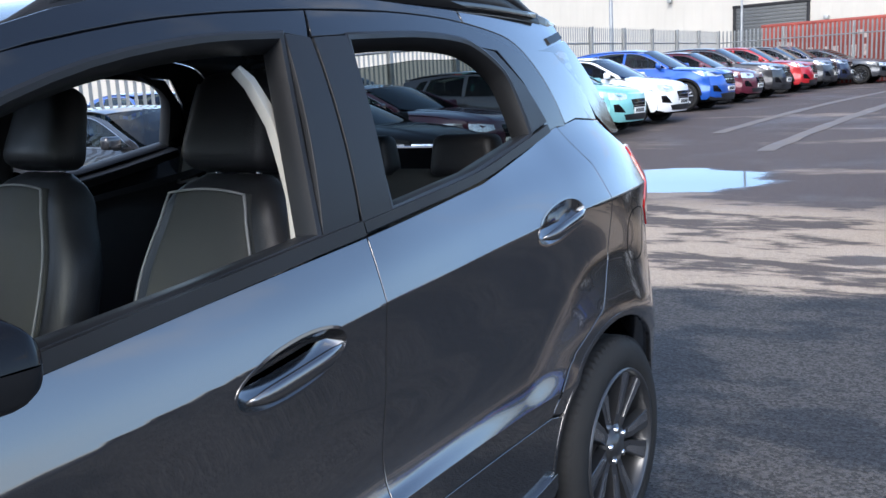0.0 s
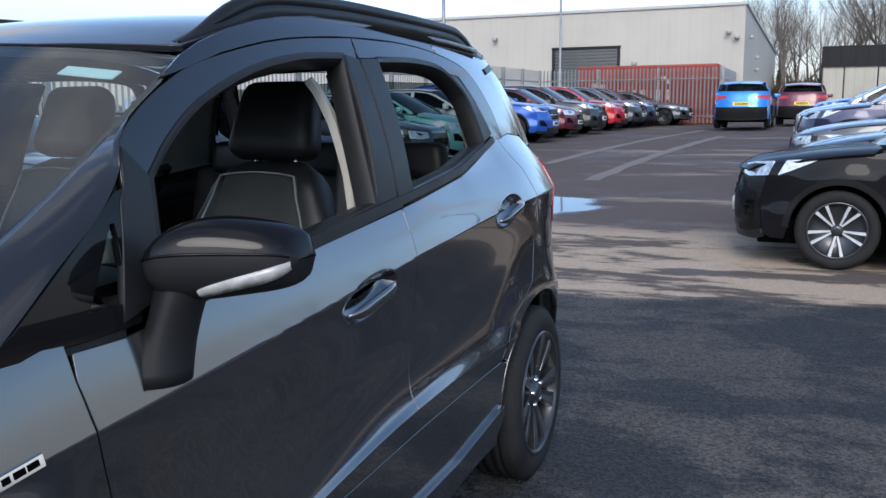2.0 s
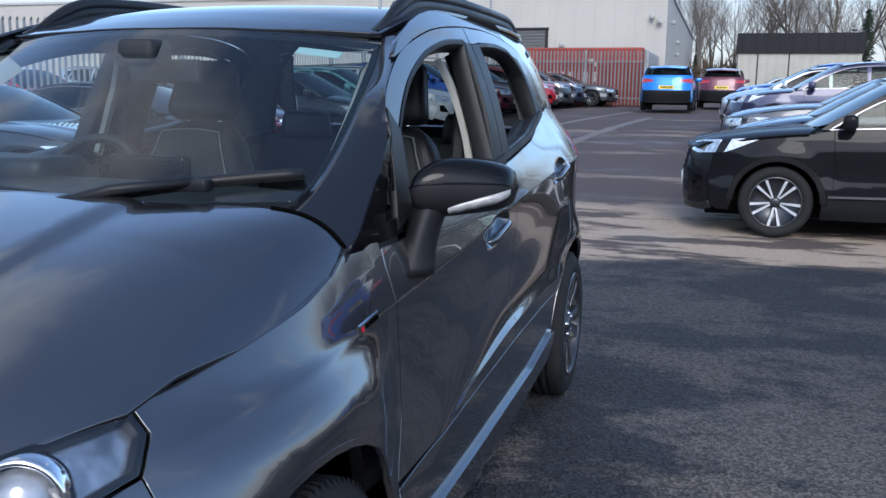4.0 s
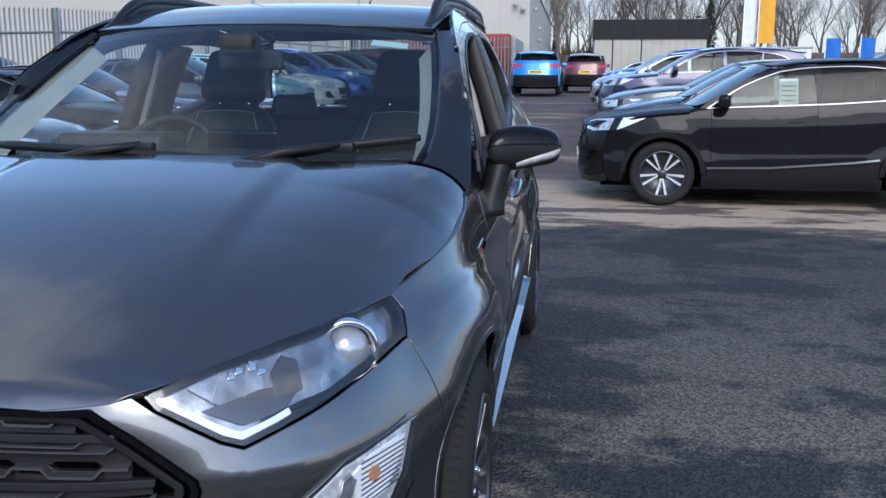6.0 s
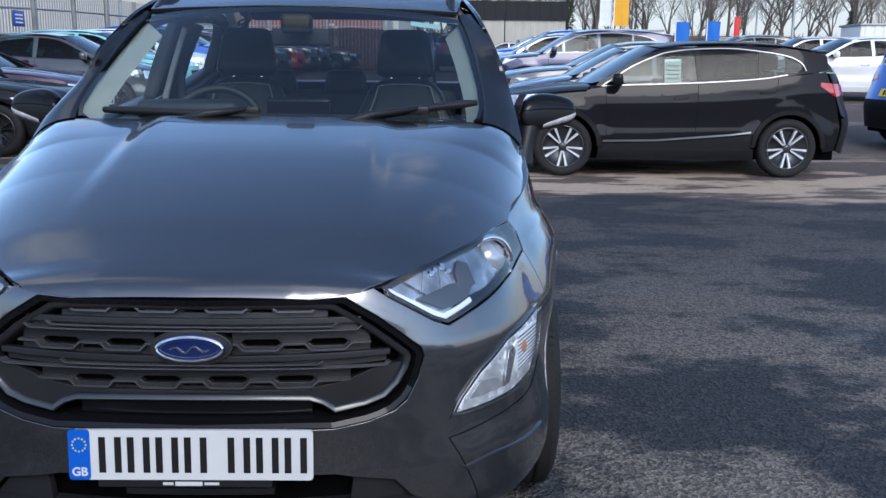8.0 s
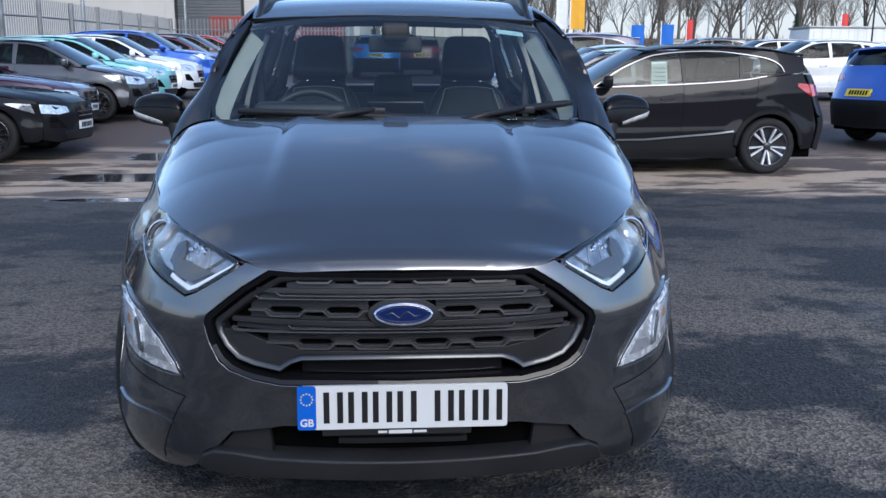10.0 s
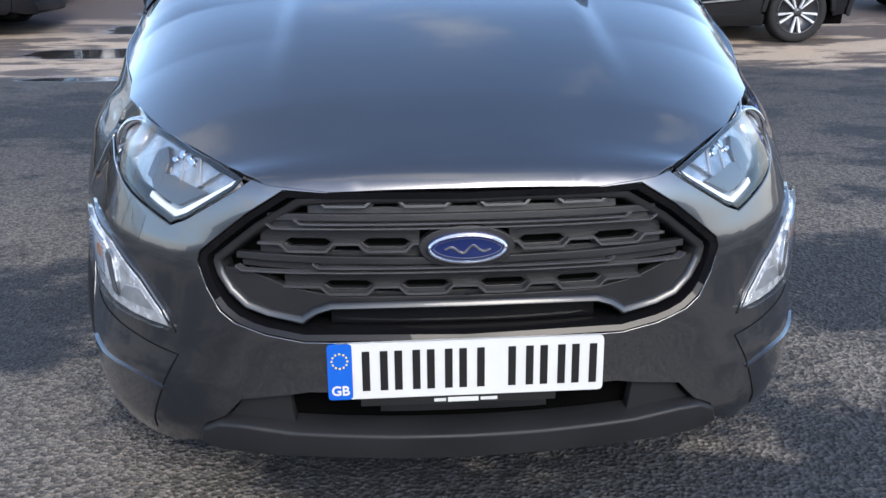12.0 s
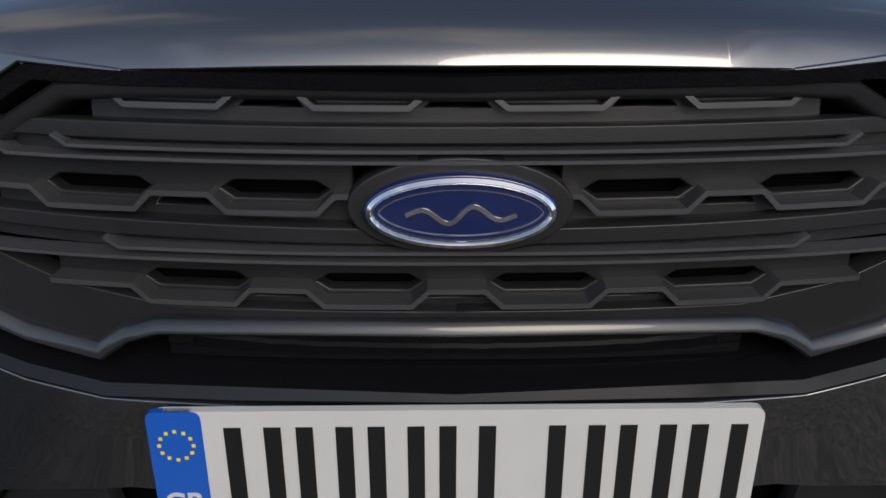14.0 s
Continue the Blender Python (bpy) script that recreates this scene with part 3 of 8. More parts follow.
    near_c = mixc(mul(dry, front), (.030, .032, .036), (.150, .131, .110))
    # old pale band beyond it, and the brown-grey yard with pale streaks
    ragged = rng(noise_node(.8, 10, .66, stretched(.7, 1.9)).outputs[0], .45, .52, 0, 1)
    band_c = mixc(ragged, (.110, .086, .072), (.44, .345, .255))
    rag2 = rng(noise_node(.55, 9, .62, stretched(.35, 1.1)).outputs[0], .56, .64, 0, 1)
    yard_c = mixc(rag2, (.100, .079, .072), (.28, .222, .178))
    c = mixc(far, near_c, mixc(mid, band_c, yard_c))
    pool_wave = noise_node(1.3, 6, .6, stretched(.6, 1.4))
    pools = largest(largest(pool(-2.1, 12.2, 1.5, 1.0), pool(-2.8, 8.4, 1.3, .45)), largest(pool(-2.8, 10.6, .9, .6), pool(-2.65, 6.58, .7, .15)))
    c = mixc(pools, c, (.035, .032, .032))
    tone = rng(grain.outputs[0], .3, .7, .62, 1.38)
    sc = n.new("ShaderNodeVectorMath")
    sc.operation = "SCALE"
    l.new(c, sc.inputs[0])
    even = n.new("ShaderNodeMix")
    l.new(far, even.inputs[0])
    l.new(mul(tone, stone), even.inputs[2])
    l.new(calm, even.inputs[3])
    l.new(even.outputs[0], sc.inputs["Scale"])
    l.new(sc.outputs[0], b.inputs["Base Color"])
    b.inputs["Specular IOR Level"].default_value = .32
    wet = rng(noise_node(.35, 6, .6).outputs[0], .50, .66, .85, .58)
    rough = n.new("ShaderNodeMix")
    l.new(pools, rough.inputs[0])
    l.new(wet, rough.inputs[2])
    rough.inputs[3].default_value = .05
    l.new(rough.outputs[0], b.inputs["Roughness"])
    bp = n.new("ShaderNodeBump")
    bp.inputs["Distance"].default_value = .010
    l.new(rng(pools, 0, 1, .85, .0), bp.inputs["Strength"])
    l.new(chips.outputs["Distance"], bp.inputs["Height"])
    l.new(bp.outputs[0], b.inputs["Normal"])
    return m


def build_ground():
    xs = [-1500, -400, -120, -60, -30, -15, -8, -4, 0, 4, 8, 15, 30, 60, 120, 400, 1500]
    ys = [-1500, -300, -60, -20, -8, 0, 4, 7, 8.5, 9.5, 10, 10.5, 11, 11.5, 12, 12.5, 13, 14, 15, 16.5, 18, 20, 22, 24, 27, 30, 35, 40, 47, 55, 65, 80, 120, 400, 1500]
    v = [(x, y, float(ground_z(x, y))) for y in ys for x in xs]
    n = len(xs)
    f = [(j * n + i, j * n + i + 1, (j + 1) * n + i + 1, (j + 1) * n + i) for j in range(len(ys) - 1) for i in range(n - 1)]
    return tagged(mesh_ob("ground", v, f, asphalt_material()), "worn dark asphalt yard with damp and dry patches", "asphalt", kind="structure")


build_ground()


# ---- two worn lane lines across the yard ----
def worn_line(a, b, width):
    n = 24
    d = Vector((b[0] - a[0], b[1] - a[1], 0)).normalized()
    s = Vector((-d.y, d.x, 0)) * width * .5
    r = random.Random(int(a[1] * 10))
    vs, fs = [], []
    for i in range(n + 1):
        x, y = a[0] + (b[0] - a[0]) * i / n, a[1] + (b[1] - a[1]) * i / n
        k0, k1 = r.uniform(.7, 1.1), r.uniform(.7, 1.1)
        z = float(ground_z(x, y)) + .006
        vs += [(x + s.x * k0, y + s.y * k0, z), (x - s.x * k1, y - s.y * k1, z)]
    for i in range(n):
        fs.append((2 * i, 2 * i + 1, 2 * i + 3, 2 * i + 2))
    m = mat("worn_line_paint", (.165, .138, .118), .75, vary=.38, vscale=2.2, bump=.002, scale=90)
    return tagged(mesh_ob("lane_line", vs, fs, m), "worn pale painted line on asphalt", "road marking", kind="structure")


worn_line((-3.0, 17.1), (-1.7, 32.0), .26)
worn_line((-1.6, 14.8), (-.6, 27.0), .30)


# ---- the grey car ----
def D(y, z):
    return (float(u_y(y)), z)


def F(x, z):
    return (float(np.sign(x) * u_x(abs(x))), z)


def body_sym(u, z):
    """The skin right across the nose: negative u is the right side."""
    u = np.asarray(u, float)
    p = body(np.abs(u), z)
    p[..., 0] *= np.where(u < 0, -1, 1)
    return p


def arch_line(yc, a0, a1, n=14, r=None, rz=None):
    """Points of a wheel arch, from angle a0 to a1 (0: rearwards, 90: up)."""
    r = ARCH if r is None else r
    return [D(yc + r * math.cos(radians(a)), WHEEL_Z + r * math.sin(radians(a))) for a in np.linspace(a0, a1, n)]


car = tagged(new("parked_car"), "dark metallic grey compact crossover with lowered side windows, parked on asphalt", "car", kind="")

# outlines on the skin
LAMP = [F(.405, .792), F(.428, .768), F(.527, .708), F(.561, .694), F(.620, .712), F(.724, .748), D(.505, .785), D(.545, .83), D(.535, .866), D(.467, .862), F(.720, .852), F(.634, .842), F(.479, .815)]
GRILLE = [F(0, .772), F(.25, .772), F(.330, .774), F(.398, .731), F(.445, .694), F(.490, .656), F(.495, .638), F(.480, .590), F(.456, .545), F(.430, .524), F(.372, .503), F(.303, .490), F(0, .488)]
BONNET_LINE = [D(.538, .866), D(.619, .876), D(.752, .903), D(.921, .943), D(1.03, .974), D(1.10, 1.008)]
DOOR_F = [D(1.254, .985), D(1.25, .948), D(1.268, .839), D(1.290, .729), D(1.289, .626), D(1.262, .545), D(1.235, .478)]
SILL = [(1.235, .466), (1.483, .482), (2.123, .510), (2.36, .520), (2.954, .536)]
DOOR_B = [D(2.357, 1.092), D(2.350, 1.018), D(2.346, .943), D(2.344, .81), D(2.322, .614), D(2.315, .518)]
DOOR_R = [D(3.30, 1.250), D(3.365, 1.139), D(3.368, .994), D(3.352, .87), D(3.262, .752), D(3.092, .668), D(2.997, .597), D(2.954, .536)]
BELT_F = [(1.254, .990), (1.36, .990), (1.45, 1.000), (1.69, 1.024), (1.95, 1.052), (2.357, 1.092)]
BELT_R = [(2.357, 1.092), (2.8, 1.144), (3.10, 1.204), (3.30, 1.250)]
HANDLES = [ellipse(float(u_y(2.098)), .914, .135, .046, 9, 32, 2.2), ellipse(float(u_y(3.065)), 1.020, .128, .044, 11, 32, 2.2)]


def front_bumper():
    half = GRILLE[::-1][:-1]                          # bottom centre to the bonnet's corner
    right_up = half + [F(.36, .785)] + [F(.393, .792)] + LAMP[1:7]
    seam = [D(.515, .70), D(.525, .60), D(.535, .545)]
    arch = arch_line(WHEEL_F, 143, 186, 8)
    low = [D(.455, .27), D(.36, .250), F(.70, .238), F(.63, .232), F(.56, .240), F(.515, .262), F(.50, .300), F(.465, .318), F(.43, .358), F(.34, .370), F(.30, .378), F(0, .378)]
    side = right_up[1:] + seam + arch + low[:-1]
    poly = [F(0, .488)] + side + [F(0, .378)] + [(-p[0], p[1]) for p in reversed(side)]
    panel("front_bumper", poly, body_sym, grey_paint, car, step=.03)


front_bumper()
both("front_wing", BONNET_LINE + [D(1.16, 1.009), D(1.246, 1.004)] + DOOR_F[1:] + [D(1.232, .33)] + arch_line(WHEEL_F, 2, 143, 16)
     + [D(.525, .60), D(.515, .70), D(.505, .785), D(.545, .83)], body, grey_paint, car, net=SIDE_NET)
both("front_door", [D(*p) for p in BELT_F] + DOOR_B[1:] + [D(2.123, .510), D(1.483, .482)] + DOOR_F[:0:-1], body, grey_paint, car, holes=[HANDLES[0]], net=SIDE_NET)
both("rear_door", [D(*p) for p in BELT_R] + DOOR_R[1:] + [D(2.36, .520)] + DOOR_B[:0:-1], body, grey_paint, car, holes=[HANDLES[1]], net=SIDE_NET)
both("rear_quarter", [D(3.30, 1.245), D(3.45, 1.262), D(3.62, 1.25), D(3.745, 1.16), D(3.72, 1.05), D(3.70, .97), D(3.76, .90), D(3.80, .62), D(3.78, .50)]
     + arch_line(WHEEL_R, 22, 148, 17) + [D(2.958, .541), D(2.997, .597)] + DOOR_R[6:0:-1], body, grey_paint, car, net=SIDE_NET)
both("sill", [D(*p) for p in SILL] + arch_line(WHEEL_R, 149, 178, 5) + [D(2.97, .25), D(2.4, .215), D(1.4, .205), D(1.23, .22)] , body, grey_paint, car)
both("rear_bumper", [D(3.80, .62), D(3.77, .90), D(3.95, .88), (u_y(4.069), .86), (u_y(4.069), .30), D(3.85, .28), D(3.72, .30)] + arch_line(WHEEL_R, 2, 22, 4), body, grey_paint, car)
both("tail_lamp", [D(3.745, 1.16), D(3.72, 1.05), D(3.70, .97), D(3.77, .905), D(3.95, .92), D(3.99, 1.05), D(3.90, 1.16)], body,
     mat("tail_lamp_red", (.45, .012, .012), .12, coat=1.0), car, "red tail lamp", lift=.004, hem=.03)

# bonnet
edge = [(.0, .0418), (.2, .0465), (.315, .058), (.36, .073), (.40, .105), (.455, .17), (.575, .30), (.665, .45), (.712, .545), (.7275, .64), (.7635, .755), (.7865, .88), (.794, .96), (.796, 1.02),
        (.793, 1.07), (.786, 1.106), (.722, 1.10), (.60, 1.085), (.45, 1.055), (.25, 1.025), (0, 1.015)]
panel("bonnet", edge + [(-p[0], p[1]) for p in edge[-2:0:-1]], hood, grey_paint, car, step=.02)

# seals under the gaps beside the bonnet
for sd in (1, -1):
    pts = [body(*p) + np.array([-.007, .0, -.013]) for p in curve_through(BONNET_LINE[:5], 4)]
    v, f = tube([(sd * p[0], p[1], p[2]) for p in pts], .011, 8)
    mesh_ob("bonnet_seal", v, f, grey_paint, car)

for sd in (1, -1):
    pts = [hood(sd * x, y) + np.array([0, .004, .001]) for x, y in curve_through([(.64, 1.090), (.70, 1.100), (.75, 1.106), (.790, 1.109)], 4)]
    v, f = tube([tuple(p) for p in pts], .0045, 6)
    mesh_ob("bonnet_gap", v, f, dark_void, car)

# glasshouse sides
ARC = [(1.42, 1.212), (1.442, 1.285), (1.516, 1.341), (1.623, 1.393), (1.735, 1.431), (1.984, 1.484), (2.20, 1.512), (2.432, 1.530), (2.70, 1.540), (2.948, 1.534), (3.15, 1.508),
       (3.245, 1.475), (3.31, 1.40), (3.345, 1.32), (3.36, 1.243)]
WIN_F = [(1.462, 1.020), (1.471, 1.144), (1.487, 1.227), (1.561, 1.287), (1.684, 1.355), (1.887, 1.423), (2.113, 1.464), (2.323, 1.478), (2.245, 1.104), (1.971, 1.072), (1.69, 1.042)]
WIN_R = [(2.510, 1.480), (2.768, 1.492), (2.95, 1.485), (3.029, 1.462), (3.09, 1.42), (3.119, 1.371), (3.132, 1.230), (2.8, 1.164), (2.458, 1.124)]
ARCH_TOP = curve_through(ARC, 3)
TOP_EDGE = [(1.60, 1.392), (1.68, 1.440), (1.75, 1.468), (1.87, 1.505), (2.0, 1.535), (2.15, 1.560), (2.3, 1.576), (2.5, 1.588), (2.7, 1.594), (2.9, 1.594), (3.04, 1.590)]
ahead, behind = [p for p in ARCH_TOP[13:] if p[0] < 3.0], [p for p in ARCH_TOP if p[0] > 3.04]
both("roof_side", TOP_EDGE + [(3.02, 1.527)] + ahead[::-1], house, roof_black, car, "gloss black roof side")
both("rear_pillar", [(3.045, 1.590), (3.2, 1.590), (3.4, 1.582), (3.53, 1.566), (3.62, 1.542), (3.60, 1.49), (3.575, 1.42), (3.60, 1.33), (3.62, 1.25), (3.45, 1.262), (3.36, 1.25)] + behind[:-1][::-1] + [(3.025, 1.527)], house, grey_paint, car)
both("door_frame", ARCH_TOP[:19] + [(2.425, 1.53), (2.39, 1.47), (2.323, 1.478)] + curve_through(WIN_F[2:7], 3)[::-1] + [(1.46, 1.16), (1.435, 1.16)], house, roof_black, car, "gloss black window frame")
both("door_frame", [(2.425, 1.53)] + ARCH_TOP[24:] + [(3.30, 1.245), (3.20, 1.23)] + [(3.225, 1.265), (3.19, 1.37), (3.12, 1.455)] + [(3.029, 1.462)] + [(2.95, 1.485), (2.768, 1.492), (2.510, 1.480), (2.40, 1.472)], house, roof_black, car, "gloss black window frame")
both("b_pillar_cover", [(2.323, 1.478), (2.395, 1.472), (2.355, 1.104), (2.245, 1.098)], house, satin_black, car, "satin black pillar cover", lift=.003)
both("b_pillar_cover", [(2.400, 1.472), (2.510, 1.480), (2.458, 1.124), (2.360, 1.106)], house, satin_black, car, "satin black pillar cover", lift=.003)
both("quarter_trim", [(3.035, 1.462), (3.10, 1.455), (3.19, 1.365), (3.245, 1.262), (3.135, 1.237), (3.122, 1.371)], house, satin_black, car, "satin black corner trim", lift=.002)
both("mirror_sail", [(1.405, 1.190), (1.42, 1.212), (1.44, 1.28), (1.487, 1.227), (1.471, 1.144), (1.462, 1.035), (1.36, 1.005)], house, satin_black, car, "satin black mirror base panel", lift=.003)
Q_GLASS = [(1.300, 1.035), (1.375, 1.160), (1.385, 1.160), (1.385, 1.035)]
both("quarter_frame", [(1.10, 1.000), (1.17, 1.036), (1.26, 1.102), (1.40, 1.205), (1.418, 1.21), (1.405, 1.003), (1.36, 1.000), (1.17, .996)], house, black_gloss, car, "black frame of the small side glass", holes=[Q_GLASS], gap=0, step=.05)
both("quarter_light", shrunk(Q_GLASS, -.006), house, clear_glass, car, "small fixed quarter light", lift=-.006, hem=.002, gap=0)

# rounded face of each windscreen pillar, from the glass round to the side
def pillar_face(sd, m=10):
    lower = curve_through([(1.085, .985), (1.11, 1.000), (1.17, 1.042), (1.26, 1.108), (1.36, 1.176), (1.425, 1.240), (1.462, 1.306), (1.55, 1.361), (1.65, 1.408), (1.78, 1.450)], 4)
    upper = curve_through([(.655, -.06), (.668, .0), (.676, .07), (.679, .2), (.671, .38), (.660, .52), (.649, .66), (.634, .82), (.617, .96), (.600, 1.09)], 4)
    hs = house if sd > 0 else mirrored(house)
    vs, fs, k = [], [], len(lower)
    for (y, z), (x, v) in zip(lower, upper):
        p, q = hs(y, z), screen(sd * x, v) + np.array([0, -.002, .003])
        c = .5 * (p + q) + np.array([sd * .014, -.005, .010])
        for t in np.linspace(0, 1, m + 1):
            w = p * (1 - t) ** 2 + 2 * c * t * (1 - t) + q * t * t
            vs.append(tuple(w))
        vs.append((q[0] - sd * .004, q[1] + .006, q[2] - .014))
    for i in range(k - 1):
        for j in range(m + 1):
            f = (i * (m + 2) + j, (i + 1) * (m + 2) + j, (i + 1) * (m + 2) + j + 1, i * (m + 2) + j + 1)
            fs.append(f if sd > 0 else f[::-1])
    mesh_ob("windscreen_pillar", vs, fs, roof_black, car, "gloss black windscreen pillar")


pillar_face(1)
pillar_face(-1)

both("wing_cover", [(1.09, .985), (1.095, 1.004), (1.17, 1.024), (1.37, 1.014), (1.37, .985)], house, satin_black, car, "black trim under the quarter light", lift=-.003, gap=0)

# windscreen and roof
ws = [(0, .0), (.3, .0), (.55, .0), (.66, .01), (.681, .12), (.678, .3), (.655, .6), (.625, .9), (.600, 1.06), (.55, 1.065), (.3, 1.045), (0, 1.035)]
panel("windscreen", ws + [(-p[0], p[1]) for p in ws[-2:0:-1]], screen, screen_glass, car, "clear windscreen", step=.06, hem=.002, edge=.001)
rf = [(0, 1.678), (.3, 1.702), (.55, 1.768), (.597, 1.785), (.62, 2.0), (.605, 2.4), (.595, 2.8), (.60, 3.2), (.60, 3.46), (.4, 3.55), (0, 3.58)]
panel("roof_panel", rf + [(-p[0], p[1]) for p in rf[-2:0:-1]], roof, roof_black, car, "gloss black roof", step=.06)


# ---- nose of the grey car: grille, plate, lamps ----
def nose(x, z):
    """The skin of the nose, by x and z."""
    x = np.asarray(x, float)
    p = body(u_x(np.abs(x)), z)
    p[..., 0] = x
    return p


def nose_xz(poly):
    return [(math.copysign(float(plan_x(abs(p[0]))), p[0]) if p[0] else 0.0, p[1]) for p in poly]


def mirror_poly(half):
    """Closes a half outline (from the middle line to the middle line) on the other side."""
    return half + [(-x, z) for x, z in reversed(half) if abs(x) > 1e-6]


# ribs paler than the web: sky caught on their edges, put into the colour
rib_highlight = mat("grille_rib_highlight", (.052, .052, .054), .32, vary=.1, vscale=8)
# lighter grey that paints the bright reflected line along each blade
blade_sheen = mat("grille_blade_sheen", (.10, .10, .105), .25, .4, vary=.1, vscale=10)
frame_gloss = mat("grille_frame_gloss", (.014, .0145, .016), .35, 0, coat=.8, vary=.1, vscale=8)
G_OUT = mirror_poly([(0, .772), (.25, .774), (.324, .776), (.398, .730), (.445, .693), (.487, .657), (.493, .640), (.488, .614), (.478, .585), (.468, .563), (.455, .544), (.430, .524), (.400, .511), (.372, .503), (.303, .490), (0, .488)])
INSERT = mirror_poly([(0, .768), (.25, .768), (.305, .764), (.385, .716), (.430, .681), (.468, .650), (.472, .636), (.466, .612), (.446, .578), (.415, .549), (.372, .534), (.304, .520), (.292, .530), (.276, .541), (.250, .550), (0, .553)])
ribbon("grille_surround", G_OUT, nose, [(-.002, -.012), (.002, .0), (.012, -.006), (.018, -.030), (.019, -.07)], black_gloss, car, "gloss black grille surround")
ribbon("grille_frame", INSERT, nose, [(0, -.05), (.001, -.012), (.004, -.009), (.011, -.011), (.016, -.018), (.018, -.05)], frame_gloss, car, "gloss black grille frame")
grille_grey = mat("grille_grey", (.017, .017, .018), .36, spec=.4, vary=.12, vscale=8, bump=.0002, scale=900)
# flat sheet whose blackness stands for the shade behind the grille
panel("grille_back", shrunk(INSERT, .012), nose, dark_void, car, "near-black sheet for the shaded depth behind the grille", lift=-.060, hem=.001, gap=0)




def zigzag(z_up, z_low, starts, ends, pitch=.1465, half=.036, slope=.014, shift=0.0):
    """A line that steps down round each hexagonal opening."""
    pts = [(starts, z_up)]
    k = math.ceil((starts - shift) / pitch)
    while True:
        c = shift + k * pitch
        if c + half + slope > ends:
            break
        if c - half - slope > starts:
            pts += [(c - half - slope, z_up), (c - half, z_low), (c + half, z_low), (c + half + slope, z_up)]
        k += 1
    return pts + [(ends, z_up)]


def fine(line, step=.02):
    out = []
    for a, b in zip(line[:-1], line[1:]):
        n = max(1, int(abs(b[0] - a[0]) / step))
        out += [(a[0] + (b[0] - a[0]) * i / n, a[1] + (b[1] - a[1]) * i / n) for i in range(n)]
    return out + [line[-1]]


def grille_bar(poly, lift, name="grille_bar", m=None, hem=.02):
    panel(name, poly, nose, m or grille_grey, car, lift=lift, gap=0, hem=hem, step=.05, edge=.0015)


def shelf(z0, z1, half, lift, sag=.0, **k):
    top = [(x, z1 + sag * (x / .4) ** 2) for x in np.linspace(half, -half, 15)]
    bot = [(x, z0 + sag * (x / .4) ** 2) for x in np.linspace(-half, half, 15)]
    grille_bar(bot + top, lift, **k)


# the three rows of half hexagons: a rib below each row, and a web behind with openings
for zu, zl, w, sh in ((.759, .747, .290, .0735), (.677, .663, .385, .0), (.594, .580, .340, .0735)):
    for sd in ((-1, 1) if sh == 0 else (0,)):
        a, b = (-w, w) if sd == 0 else ((-w, -.085) if sd < 0 else (.085, w))
        line = fine(zigzag(zu, zl, a, b, shift=sh))
        strip("grille_rib", line, nose, .0060, -.018, rib_highlight, car, depth=.028)
        web = [(x, z - .004) for x, z in line]
        floor_z = {.759: .731, .677: .651, .594: .568}[zu]
        # web behind the rib, with a six-sided opening over each step and a slot under each flat
        top_z = {.759: .776, .677: .702, .594: .618}[zu]
        cs = [sh + k * .1465 for k in range(-4, 5) if a + .055 < sh + k * .1465 < b - .055]
        hex_ = [[(c - .034, zl + .005), (c + .034, zl + .005), (c + .047, zl + .014), (c + .034, zu + .009), (c - .034, zu + .009), (c - .047, zl + .014)] for c in cs]
        slots = [[(c + .046, zl - .002), (c + .1005, zl - .002), (c + .094, zu - .005), (c + .053, zu - .005)] for c in cs if c + .1465 in [q for q in cs] or any(abs(c + .1465 - q) < 1e-6 for q in cs)]
        panel("grille_web", fine([(a, floor_z), (b, floor_z)]) + fine([(b, top_z), (a, top_z)]), nose, grille_grey, car, lift=-.036, gap=0, hem=.012, step=.05, holes=hex_ + slots)
for z, h in ((.726, .362), (.644, .425)):
    shelf(z - .005, z + .006, h, -.016, sag=.001 if z > .7 else .008)
    shelf(z - .022, z - .006, h - .005, -.030, sag=.001 if z > .7 else .008)
    for dz, hh in ((-.011, .30 if z > .7 else .27), (-.0195, h - .01)):
        line = fine([(-hh - .012, z + dz + .008), (-hh, z + dz), (hh, z + dz), (hh + .012, z + dz + .008)], .03)
        strip("grille_blade", line, nose, .0036, -.009, blade_sheen, car, "grille blade with its highlight put into the grey", depth=.02)
# lower cheeks of the insert
low = [(.452, .625), (.440, .580), (.410, .554), (.372, .540), (.306, .526), (.285, .541), (.250, .556), (0, .559)]
grille_bar(low + [(0, .572)] + [(.24, .573), (.33, .590), (.40, .618)], -.022)
grille_bar([(-x, z) for x, z in (low + [(0, .572)] + [(.24, .573), (.33, .590), (.40, .618)])][::-1], -.022)
# slot under the insert
shelf(.512, .545, .255, -.040, name="grille_slot", m=black_gloss, hem=.02)

# badge: blue oval in a bright rim, with a plain wave in the middle
blue_badge = mat("badge_blue", (.006, .014, .075), .15, coat=1.0, vary=.1, vscale=30)
BADGE = ellipse(.002, .671, .0720, .0278, 0, 44)
panel("badge_plate", ellipse(.002, .671, .086, .038, 0, 32), nose, grille_grey, car, lift=-.010, hem=.03, gap=0, step=.02)
badge = panel("badge", BADGE, nose, blue_badge, car, "blue oval badge with a bright rim", lift=.002, hem=.012, gap=0, step=.015)
ribbon("rim", BADGE, nose, [(-.001, -.006), (.0, .004), (.003, .006), (.006, .003), (.0065, .001)], chrome, badge, "chrome rim")
